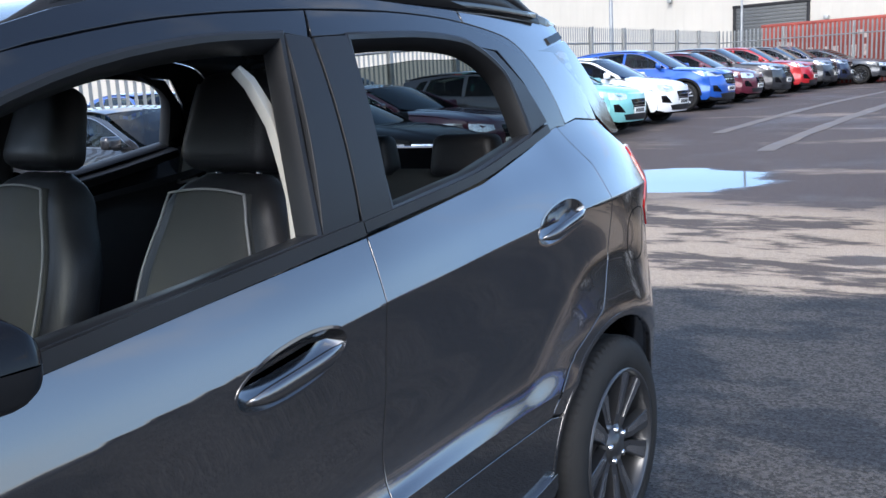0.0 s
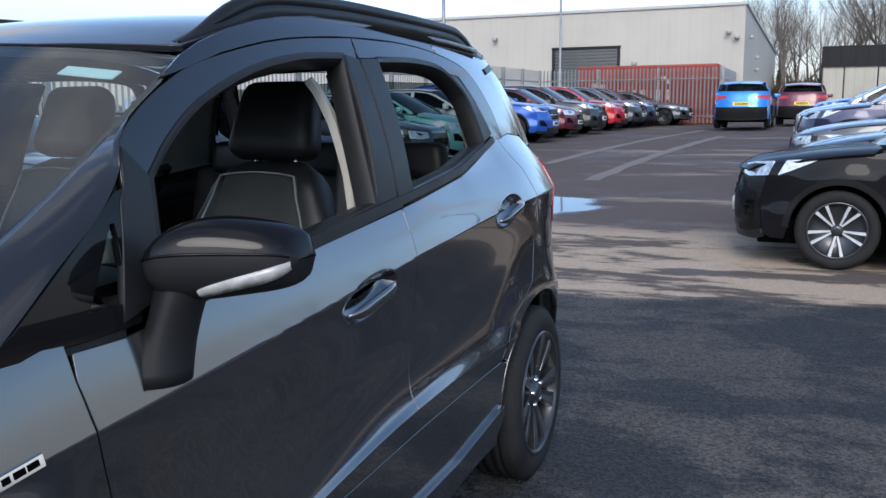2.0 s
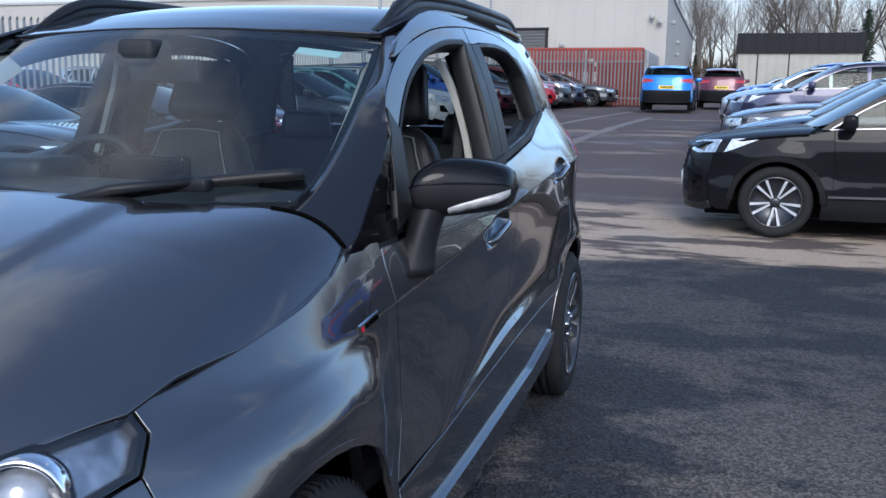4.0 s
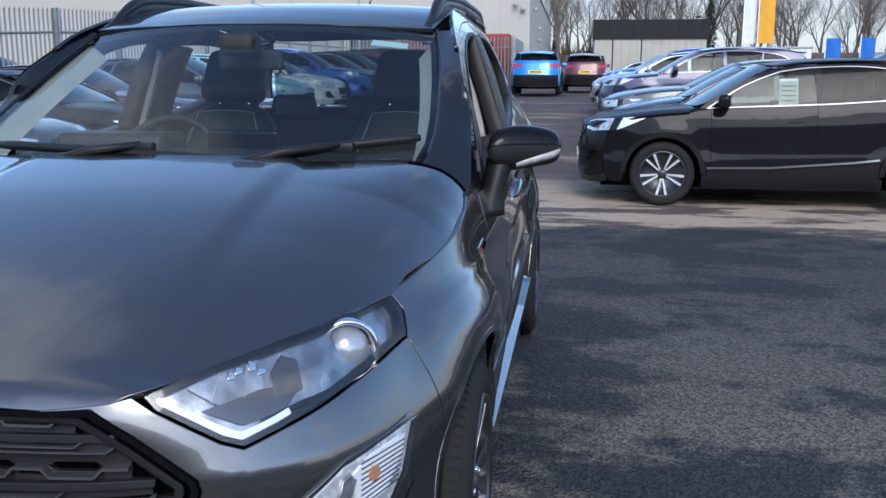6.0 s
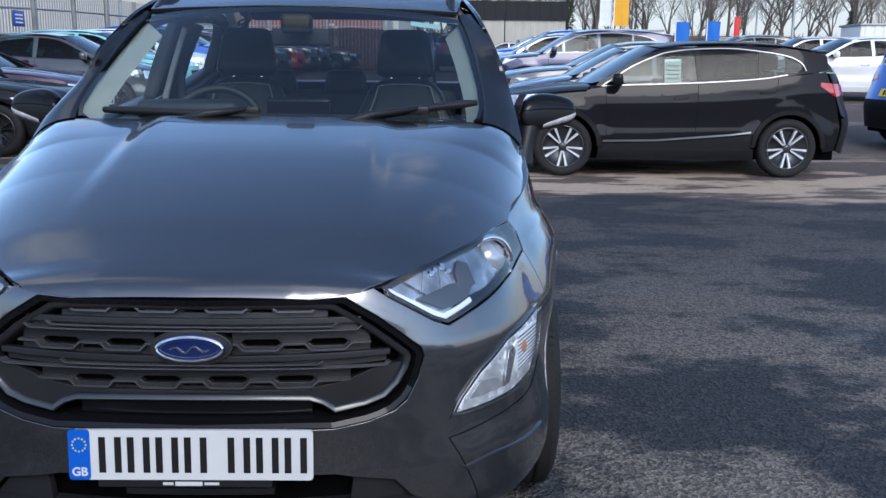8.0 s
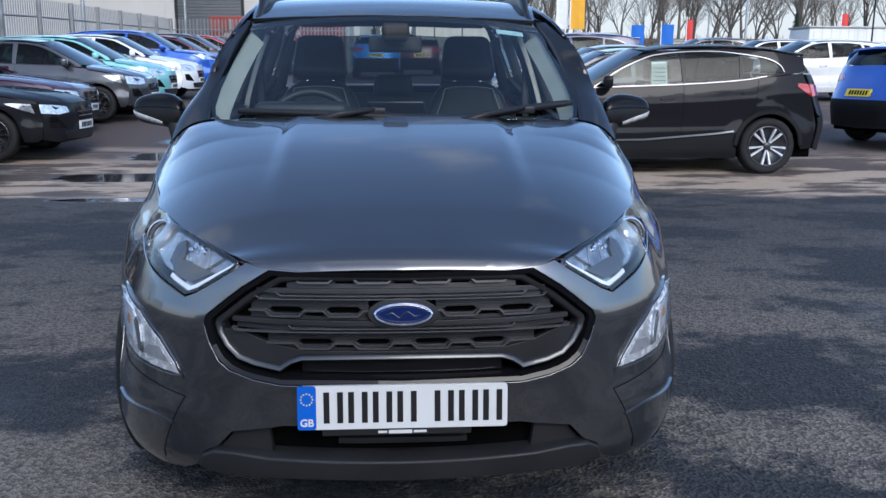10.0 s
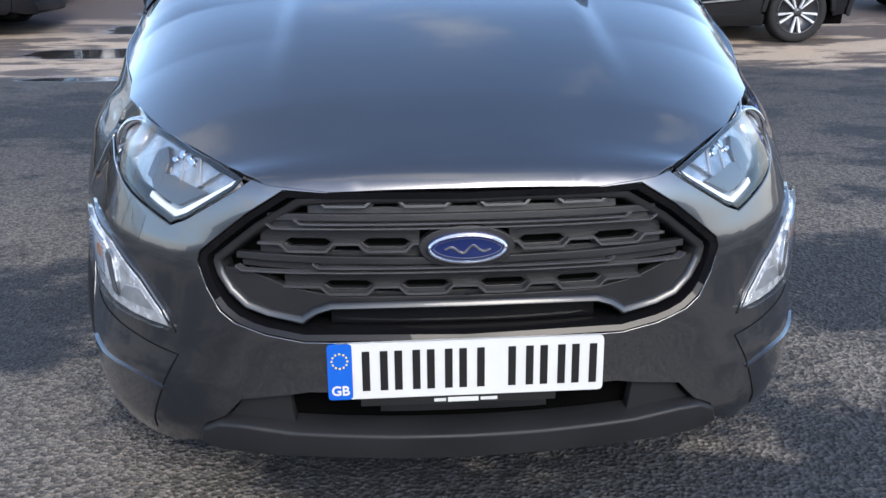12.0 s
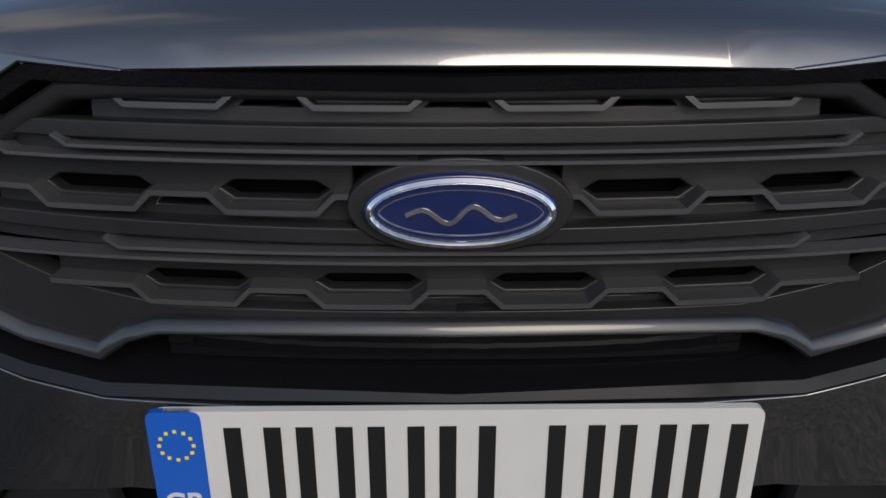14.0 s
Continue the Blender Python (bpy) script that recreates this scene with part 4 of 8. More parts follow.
ribbon("inner_rim", shrunk(BADGE, .0085), nose, [(0, .0018), (.0006, .0030), (.0014, .0030), (.002, .0018)], chrome, badge)
strip("wave", [(.002 + x, .6695 + .008 * math.sin(x * 150) * (1 - abs(x) / .06)) for x in np.linspace(-.042, .042, 44)], nose, .004, .0036, chrome, badge, depth=.002)


# number plate
def number_plate():
    white = mat("plate_white", (.60, .60, .58), .22, coat=.5, vary=.03, vscale=8)
    black = mat("plate_black", (.012, .012, .012), .3)
    blue = mat("plate_blue", (.01, .10, .48), .25, coat=.4)
    yellow = mat("plate_yellow", (.75, .62, .05), .35)
    plate = new("number_plate")
    plate.parent = car
    m = Matrix.Translation((0, .003, .4405)) @ Euler((radians(-4), 0, radians(.3))).to_matrix().to_4x4()

    def slab(name, x0, x1, z0, z1, y0, y1, material, label="", r=.0):
        bm = bmesh.new()
        pts = rounded([(x0, z0), (x1, z0), (x1, z1), (x0, z1)], r, 4) if r else [(x0, z0), (x1, z0), (x1, z1), (x0, z1)]
        a = [bm.verts.new((x, y0, z)) for x, z in pts]
        b = [bm.verts.new((x, y1, z)) for x, z in pts]
        bm.faces.new(a)
        bm.faces.new(b[::-1])
        for i in range(len(pts)):
            j = (i + 1) % len(pts)
            bm.faces.new((a[j], a[i], b[i], b[j]))
        bmesh.ops.transform(bm, matrix=m, verts=bm.verts)
        return part(name, bm, material, plate, label)
    slab("backing", -.2555, .260, -.0555, .0555, -.004, .004, white, "white reflective backing", .010)
    slab("band", -.260, -.214, -.0555, .0555, -.0048, .002, blue, "blue end band", .008)
    slab("holder", -.20, .17, -.072, -.056, -.002, .006, black, "black plate holder", .003)
    x = -.196
    for i in range(7):                                  # seven plain pairs of bars for the characters
        if i == 4:
            x += .032
        slab("character_bar", x, x + .0145, -.0395, .0395, -.0048, .0, black)
        slab("character_bar", x + .0335, x + .048, -.0395, .0395, -.0048, .0, black)
        x += .0605
    for i in range(12):
        a = 2 * math.pi * i / 12
        slab("star", -.237 + .0145 * math.cos(a) - .0016, -.237 + .0145 * math.cos(a) + .0016, .022 + .0145 * math.sin(a) - .0016, .022 + .0145 * math.sin(a) + .0016, -.0053, -.004, yellow)
    for x0, x1, h in ((-.062, -.040, .003), (-.036, .022, .0045), (.026, .058, .003)):
        slab("small_bar", x0, x1, -.0645 - h, -.0645 + h, -.0030, -.001, white)
    t = bpy.data.curves.new("country_letters", "FONT")
    t.body, t.size, t.extrude, t.align_x, t.offset = "GB", .026, .0006, "CENTER", .0006
    ob = new("country_letters", t)
    me = bpy.data.meshes.new_from_object(ob)
    bpy.data.objects.remove(ob)
    me.transform(m @ Matrix.Translation((-.237, -.0052, -.046)) @ Euler((radians(90), 0, 0)).to_matrix().to_4x4())
    me.materials.append(white)
    ob = new("country_letters", me)
    ob.parent = plate


number_plate()

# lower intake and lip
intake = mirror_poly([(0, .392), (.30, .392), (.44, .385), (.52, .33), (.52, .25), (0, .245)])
# shade inside the intake, put in as a black sheet
panel("lower_intake", intake, nose, dark_void, car, "near-black sheet for the shaded depth of the lower intake", lift=-.06, hem=.001, gap=0, step=.06)
LIP = [(0, .283), (.15, .285), (.34, .291), (.43, .303), (.478, .304), (.505, .290), (.512, .268), (.47, .254), (.35, .246), (0, .239)]
lip = panel("lower_lip", mirror_poly(LIP), nose, grey_plastic, car, "dark grey plastic lower lip", lift=.016, hem=.06, gap=0, step=.04, edge=.008)
shelf(.322, .334, .165, -.03, name="intake_bar", m=grey_plastic, hem=.03)
for sd in (-1, 1):
    grille_bar([(sd * x, z) for x, z in ((.335, .290), (.475, .300), (.43, .352), (.345, .362))][::sd], -.022, name="intake_cheek", m=grey_plastic)

# seams in the bumper: hook cover, the joint under each fog lamp and the crease of the corner
seam = mat("panel_gap", (.004, .004, .004), .9, spec=.1)
ribbon("hook_cover", rounded([(-.545, .491), (-.511, .491), (-.490, .468), (-.482, .437), (-.490, .424), (-.540, .421)], .010, 3), nose, [(-.0014, -.001), (-.0008, .0008), (.0008, .0008), (.0014, -.001)], seam, car)
for sf, fl in ((body, False), (mirrored(body), True)):
    strip("crease_line", curve_through([F(.545, .441), F(.572, .38), F(.600, .300), F(.607, .262)], 4), sf, .003, .0008, seam, car, flip=fl, depth=.002)
    strip("lamp_joint", curve_through([F(.543, .442), F(.624, .456), F(.690, .466), F(.745, .482), D(.40, .535)], 5), sf, .003, .0010, seam, car, flip=fl, depth=.002)
    strip("corner_blade", curve_through([F(.573, .366), F(.637, .378), F(.72, .372), D(.36, .375)], 5), sf, .006, .005, grey_paint, car, flip=fl, depth=.007)

# head lamps
lamp_silver = mat("lamp_reflector", (.38, .39, .41), .20, .85, vary=.45, vscale=26, bump=.0006, scale=70)
fog_bright = mat("fog_reflector", (.62, .63, .65), .25, .45, vary=.3, vscale=30, bump=.0008, scale=80)
lamp_dark = mat("lamp_dark_facet", (.055, .057, .062), .15, .2, coat=.6)
lamp_grey = mat("lamp_inner_grey", (.34, .35, .37), .12, .35, coat=.6, vary=.25, vscale=25)
lamp_white = mat("lamp_light_guide", (.85, .87, .90), .2, .2)
amber = mat("amber_reflector", (.62, .30, .16), .25, .3)
for sf, fl in ((body, False), (mirrored(body), True)):
    lamp = new("head_lamp")
    lamp.parent = car
    lamp["label"] = "clear head lamp with projector lens"
    panel("lens_cover", LAMP, sf, lamp_glass, lamp, "clear plastic cover", gap=.004, hem=.004, step=.04, flip=fl)
    ribbon("bezel", LAMP, sf, [(.003, -.004), (.006, -.003), (.012, -.005), (.015, -.030), (.016, -.05)], black_gloss, lamp, "black bezel", flip=fl)
    panel("reflector", shrunk(LAMP, .012), sf, lamp_silver, lamp, lift=-.026, gap=0, hem=.001, flip=fl)
    guide = [F(.430, .783), F(.455, .768), F(.535, .724), F(.562, .712), F(.603, .722), F(.640, .735)]
    strip("light_guide", curve_through(guide[:4], 4) + curve_through(guide[3:], 4)[1:], sf, .020, -.014, lamp_white, lamp, "white light guide", flip=fl, depth=.02)
    panel("inner_reflector", [F(.475, .800), F(.555, .748), F(.615, .752), F(.612, .826), F(.560, .826)], sf, lamp_silver, lamp, "faceted bright reflector", lift=-.018, gap=.003, hem=.02, flip=fl)
    for k in range(2):
        strip("reflector_rib", [F(.520 + .055 * k, .772), F(.540 + .050 * k, .818)], sf, .003, -.015, lamp_grey, lamp, flip=fl, depth=.01)
    panel("dark_facet", [F(.625, .760), F(.668, .768), F(.672, .812), F(.650, .822), F(.628, .800)], sf, lamp_dark, lamp, "dark inner facet", lift=-.016, gap=0, hem=.01, flip=fl)
    panel("dark_tray", [F(.595, .728), F(.724, .760), D(.49, .782), D(.42, .772), F(.68, .752), F(.60, .736)], sf, black_gloss, lamp, lift=-.022, gap=0, hem=.02, flip=fl)
    panel("lower_panel", [F(.505, .760), F(.600, .778), F(.668, .776), F(.640, .748), F(.610, .738), F(.568, .730)], sf, lamp_dark, lamp, "dark lower panel", lift=-.017, gap=0, hem=.012, flip=fl)
    for a, b, h in ((.552, .800, .008), (.566, .806, .007), (.590, .808, .010), (.604, .800, .006)):
        panel("bright_facet", [F(a, b), F(a + .011, b + .002), F(a + .013, b + h), F(a + .002, b + h * 1.4)], sf, chrome, lamp, lift=-.012, gap=0, hem=.006, flip=fl)
    c, nn = lay(sf, [D(.355, .806)], -.034, fl)
    axis = Matrix.Translation(c[0]) @ Vector((.42 * (-1 if fl else 1), -.90, .08)).to_track_quat("Z", "Y").to_matrix().to_4x4()
    mesh_ob("projector_ring", *lathe([(.062, -.03), (.062, .006), (.058, .012), (.052, .010), (.049, -.01), (.046, -.02)], 36, axis), chrome, lamp, "bright projector ring")
    mesh_ob("projector_lens", *lathe([(.0465, -.006), (.040, .010), (.028, .020), (.014, .0255), (.0005, .027)], 36, axis), lamp_grey, lamp, "round projector lens")

# fog lamp and turn signal units
FOG = [F(.549, .487), F(.637, .493), F(.700, .499), F(.752, .520), D(.362, .560), D(.388, .615), D(.420, .665), F(.745, .652), F(.696, .640), F(.621, .582), F(.572, .526)]
for sf, fl in ((body, False), (mirrored(body), True)):
    fog = new("fog_lamp")
    fog.parent = car
    fog["label"] = "clear fog lamp and turn signal in the bumper corner"
    panel("housing", FOG, sf, grey_paint, fog, "grey lamp surround", lift=.004, gap=0, hem=.01, flip=fl, step=.03)
    lens = [F(.562, .499), F(.637, .504), F(.692, .510), F(.742, .530), D(.358, .572), D(.380, .622), D(.400, .652), F(.738, .642), F(.690, .626), F(.622, .572), F(.578, .524)]
    panel("reflector", lens, sf, fog_bright, fog, lift=.006, gap=0, hem=.004, flip=fl, step=.03)
    panel("fog_tray", [F(.590, .522), F(.672, .526), F(.655, .552), F(.618, .556)], sf, lamp_grey, fog, lift=.008, gap=0, hem=.004, flip=fl)
    panel("turn_signal", [F(.700, .545), F(.738, .556), D(.360, .610), D(.372, .640), F(.724, .632), F(.700, .610)], sf, lamp_white, fog, "ribbed turn signal lens", lift=.010, gap=0, hem=.004, flip=fl)
    for k in range(9):
        t = k / 8
        strip("lens_rib", [F(.704 + .004 * t, .550 + .075 * t), F(.752 + .012 * t, .566 + .066 * t)], sf, .0035, .0135, chrome, fog, flip=fl, depth=.003)
    panel("amber_bulb", ellipse(float(u_x(.725)), .598, .013, .012), sf, amber, fog, "amber bulb cap", lift=.0125, gap=0, hem=.003, flip=fl)
    panel("divider", [F(.668, .527), F(.680, .532), F(.700, .600), F(.694, .612), F(.684, .606)], sf, lamp_silver, fog, lift=.014, gap=0, hem=.006, flip=fl)
    panel("lens_cover", shrunk(lens, -.004), sf, lamp_glass, fog, "clear plastic cover", lift=.017, gap=0, hem=.008, flip=fl)


# ---- flanks, wheels, mirrors, roof of the grey car ----
def flank_pairs():
    return ((body, False, 1), (mirrored(body), True, -1))


for sf, fl, sd in flank_pairs():
    for hole, (yc, zc, dy, tl) in zip(HANDLES, ((2.098, .914, .118, 9), (3.065, 1.020, .112, 11))):
        handle = new("door_handle")
        handle.parent = car
        ribbon("handle_cup", hole, sf, [(-.003, -.001), (-.002, .001), (.003, .0005), (.010, -.012), (.022, -.028), (.034, -.036)], grey_paint, handle, "grey recess behind the handle", flip=fl, cap=True)
        uc = float(u_y(yc))
        pts, rs = [], []
        for t in np.linspace(-1, 1, 15):
            c = math.cos(radians(tl)) * dy * t
            s = math.sin(radians(tl)) * dy * t - .006 + .014 * (t + 1) * 0
            p, n = lay(sf, [(uc + c, zc + s)], .004 + .016 * (1 - t ** 4), fl)
            pts.append(p[0])
            rs.append(.0155 * max(.25, (1 - abs(t) ** 5)))
        v, f = tube(pts, [r * .55 for r in rs], 10)
        v = [Vector(q) for q in v]
        for i in range(len(pts)):
            for k in range(10):
                q = v[i * 10 + k]
                q.z = pts[i][2] + (q.z - pts[i][2]) * 1.9
        mesh_ob("handle_grip", v, f, grey_paint, handle, "grey pull handle")
    # dark line under each door and gloss belt mouldings
    hs = house if sd > 0 else mirrored(house)
    strip("belt_moulding", curve_through([(1.45, 1.012), (1.69, 1.036), (1.95, 1.064), (2.20, 1.091), (2.352, 1.106)], 6), hs, .034, .014, satin_black, car, "satin black belt moulding", flip=fl, depth=.030)
    strip("belt_moulding", curve_through([(2.362, 1.107), (2.46, 1.118), (2.8, 1.156), (3.0, 1.195), (3.14, 1.224), (3.23, 1.244)], 6), hs, .026, .008, satin_black, car, "satin black belt moulding", flip=fl, depth=.014)
    for win in (WIN_F[:2] + curve_through(WIN_F[2:8], 3) + WIN_F[8:], curve_through(WIN_R[:7], 3) + WIN_R[7:]):
        ribbon("window_seal", win, hs, [(-.004, .002), (.002, .004), (.010, .0), (.014, -.012), (.016, -.045), (.010, -.055)], satin_black, car, "black rubber window seal", flip=fl)
    # wrap of dark glass between roof spoiler and quarter panel
    panel("rear_side_glass", rounded([(3.37, 1.46), (3.63, 1.50), (3.74, 1.35), (3.84, 1.20), (3.74, 1.205), (3.63, 1.262), (3.56, 1.37), (3.47, 1.455)], .01, 2), hs, mat("dark_glass", (.010, .012, .014), .03, coat=1.0), car, "dark wrapped rear glass", flip=fl, hem=.006)
    badge_st = strip("side_badge", [D(1.072, .857), D(1.165, .868)], sf, .020, .004, chrome, car, "small bright side badge with plain bars", flip=fl, depth=.004)
    for k, (a, b, m_) in enumerate(((1.080, 1.086, mat("badge_red", (.5, .01, .02), .3)), (1.098, 1.110, dark_void), (1.116, 1.134, dark_void), (1.138, 1.156, dark_void))):
        strip("badge_bar", [D(a, .857 + (a - 1.072) * .118), D(b, .857 + (b - 1.072) * .118)], sf, .010, .0052, m_, badge_st, flip=fl, depth=.002)
    panel("side_skirt", [D(1.24, .30), D(1.9, .308), D(2.6, .330), D(2.90, .372), D(2.965, .385), D(2.97, .345), D(2.90, .285), D(2.4, .225), D(1.24, .205)], sf, grey_paint, car, "grey side skirt", lift=.016, flip=fl, hem=.03, gap=0)
    ribbon("fuel_flap", ellipse(float(u_y(3.60)), .905, .085, .080, 0, 30, 3), sf, [(-.0015, -.001), (-.001, .0008), (.001, .0008), (.0015, -.001)], seam, car, flip=fl) if sd > 0 else None
    # arch lip
    for yc in (WHEEL_F, WHEEL_R):
        strip("arch_lip", arch_line(yc, 4, 176, 30, ARCH + .010), sf, .016, .001, grey_paint, car, flip=fl, depth=.012)
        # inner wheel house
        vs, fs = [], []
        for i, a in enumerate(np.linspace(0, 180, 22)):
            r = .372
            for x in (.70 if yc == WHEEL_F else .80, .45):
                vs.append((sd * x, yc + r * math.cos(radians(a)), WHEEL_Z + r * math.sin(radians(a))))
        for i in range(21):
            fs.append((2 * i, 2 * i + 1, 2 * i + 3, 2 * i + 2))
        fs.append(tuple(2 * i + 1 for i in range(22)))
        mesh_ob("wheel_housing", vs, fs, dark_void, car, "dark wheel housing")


def wheel(yc, side, parent, x_out=.868, R=.318, W=.205, rim=.222):
    """Tyre with grooves and a machined five-arm alloy rim."""
    hub = new("wheel")
    hub.parent = parent
    m = Matrix.Translation((x_out * side, yc, R)) @ Matrix.Rotation(radians(90) * side, 4, "Y") @ Matrix.Rotation(radians(8), 4, "Z")
    t = W / 2
    prof = [(rim - .004, -.012), (rim + .008, -.004), (rim + .03, .002), (rim + .055, -.001), (R - .022, -.010), (R - .008, -.022), (R - .001, -.040), (R, -.055)]
    for g in (-.065, -.10, -.14):
        prof += [(R, g + .004), (R - .008, g + .003), (R - .008, g - .003), (R, g - .004)]
    prof += [(R, -.16), (R - .006, -.185), (R - .03, -.203), (rim, -.2)]
    mesh_ob("tyre", *lathe(prof, 84, m), rubber, hub, "black road tyre")
    vs, fs = [], []
    for i in range(84):                                    # shoulder blocks
        a0, a1 = 2 * math.pi * (i + .1) / 84, 2 * math.pi * (i + .72) / 84
        k = len(vs)
        for a in (a0, a1):
            for r, h in ((R - .012, -.018), (R + .0012, -.026), (R + .0022, -.055)):
                vs.append(tuple(m @ Vector((r * math.cos(a), r * math.sin(a), h))))
        fs += [(k, k + 3, k + 4, k + 1), (k + 1, k + 4, k + 5, k + 2)]
    mesh_ob("tread_block", vs, fs, rubber, hub)
    mesh_ob("rim", *lathe([(rim + .006, -.006), (rim + .003, .002), (rim - .004, .000), (rim - .010, -.012), (rim - .016, -.05), (rim - .02, -.12), (rim - .02, -.18)], 60, m), alloy_dark, hub, "dark alloy rim")
    mesh_ob("brake_disc", *lathe([(.0, -.09), (.13, -.09), (.13, -.10)], 36, m), mat("brake_iron", (.16, .15, .14), .45, .8, vary=.3, vscale=30), hub, "iron brake disc")
    for k in range(5):
        bm, faces_bm = bmesh.new(), bmesh.new()
        rot = m @ Matrix.Rotation(2 * math.pi * k / 5, 4, "Z")
        for s in (1, -1):
            def prism(b, pts, z0, z1):
                lo = [b.verts.new(rot @ Vector((x, y, z0(x)))) for x, y in pts]
                hi = [b.verts.new(rot @ Vector((x, y, z1(x)))) for x, y in pts]
                n = len(pts)
                b.faces.new(hi)
                for i in range(n):
                    j = (i + 1) % n
                    b.faces.new((lo[i], lo[j], hi[j], hi[i]))
            dish = lambda x: -.028 + .020 * min(1, max(0, (x - .05) / .15))
            arm = [(.040, s * .003), (.118, s * .006), (.150, s * .014), (rim - .012, s * .022), (rim - .010, s * .082), (.140, s * .057), (.095, s * .040), (.045, s * .030)]
            prism(bm, arm, lambda x: dish(x) - .030, dish)
            face = [(.085, s * .020), (.120, s * .023), (.150, s * .031), (rim - .014, s * .042), (rim - .013, s * .078), (.143, s * .054), (.098, s * .037), (.085, s * .034)]
            prism(faces_bm, face, lambda x: dish(x) - .002, lambda x: dish(x) + .0015)
        part("spoke", bm, alloy_dark, hub, "dark forked spoke", 30)
        part("machined_face", faces_bm, silver, hub, "bright machined spoke face", 30)
    mesh_ob("hub_cap", *lathe([(.062, -.05), (.060, -.022), (.034, -.016), (.030, -.010), (.0, -.010)], 30, m), alloy_dark, hub)
    for k in range(5):
        a = 2 * math.pi * (k + .5) / 5
        mesh_ob("wheel_nut", *lathe([(.0095, -.03), (.0095, -.012), (.006, -.010), (0, -.010)], 6, m @ Matrix.Translation((.048 * math.cos(a), .048 * math.sin(a), 0))), chrome, hub, "chrome wheel nut")
    return hub


for yc in (WHEEL_F, WHEEL_R):
    for sd in (1, -1):
        wheel(yc, sd, car, .872 if yc == WHEEL_F else .893)


def door_mirror(sd):
    """Shell with a gloss cap, a signal strip and a stalk down to the door."""
    mir = new("door_mirror")
    mir.parent = car
    mir["label"] = "gloss black door mirror with clear signal strip"

    def shell(a, th, k=1.0):
        # a: 0 at the car, 1 at the tip; th: 0 forwards, 90 up
        cx, cy, cz = .815 + .215 * a, 1.440 + .105 * a, 1.095 + .004 * a
        w = (1 - abs(2 * a - 1) ** (3.2 if a < .5 else 7.0)) ** .42 if 0 < a < 1 else 0
        c, s = math.cos(th), math.sin(th)
        up = (.062 - .012 * a) if s > 0 else (.074 - .026 * a)
        e = .78
        yy = -math.copysign(abs(c) ** e, c) * (.072 if c > 0 else .03) * (w * .5 + .5) * (1 if 0 < a < 1 else .0)
        zz = math.copysign(abs(s) ** e, s) * up * w
        if s > 0:
            zz += .012 * w * math.sin(math.pi * min(1, a * 1.1)) * s
        return Vector((sd * cx, cy + yy * k, cz + zz * k))
    na, nt = 26, 40

    def patch(name, a0, a1, t0, t1, k, material, label="", seg=nt):
        vs, fs = [], []
        for i in range(na + 1):
            for j in range(seg + 1):
                vs.append(shell(min(.99999, max(.00001, a0 + (a1 - a0) * i / na)), radians(t0 + (t1 - t0) * j / seg), k))
        for i in range(na):
            for j in range(seg):
                q = (i * (seg + 1) + j, i * (seg + 1) + j + 1, (i + 1) * (seg + 1) + j + 1, (i + 1) * (seg + 1) + j)
                fs.append(q if sd < 0 else q[::-1])
        return mesh_ob(name, vs, fs, material, mir, label)
    patch("cap", 0, 1, 12, 180, 1.0, black_gloss, "gloss black cap")
    v, f = tube([shell(min(.985, max(.015, t)), radians(10), 1.012) for t in np.linspace(.02, .98, 24)], .0022, 6)
    mesh_ob("lip", v, f, black_gloss, mir, "glossy lip under the cap")
    patch("lower_shell", 0, 1, -180, 12, .985, satin_black, "black lower shell")
    vs, fs = [], []
    n = 22
    for i in range(n + 1):
        a = .40 + .595 * i / n
        lo, hi = radians(-52 + 26 * (i / n)), radians(-34 + 34 * (i / n) ** .8)
        for th, k in ((lo, .98), (lo, 1.035), ((lo + hi) / 2, 1.05), (hi, 1.035), (hi, .98)):
            vs.append(shell(min(a, .985), th, k))
    for i in range(n):
        for j in range(4):
            q = (i * 5 + j, i * 5 + j + 1, (i + 1) * 5 + j + 1, (i + 1) * 5 + j)
            fs.append(q if sd < 0 else q[::-1])
    mesh_ob("signal_strip", vs, fs, mat("signal_strip", (.40, .39, .38), .25, 0, coat=.6, vary=.25, vscale=40), mir, "clear signal strip")
    # stalk
    vs, fs = [], []
    for i, t in enumerate(np.linspace(0, 1, 9)):
        c = Vector((sd * (.818 + .035 * t), 1.418 + .035 * t, .905 + .165 * t))
        rx, ry = .052 - .012 * math.sin(math.pi * t) - .006 * t, .056 - .010 * t
        for k in range(18):
            a = 2 * math.pi * k / 18
            vs.append(c + Vector((rx * math.cos(a) * sd, ry * math.sin(a), 0)))
    for i in range(8):
        for k in range(18):
            q = (i * 18 + k, i * 18 + (k + 1) % 18, (i + 1) * 18 + (k + 1) % 18, (i + 1) * 18 + k)
            fs.append(q if sd > 0 else q[::-1])
    fs.append(tuple(range(18))[::-1])
    mesh_ob("stalk", vs, fs, satin_black, mir, "satin black stalk")


door_mirror(1)
door_mirror(-1)

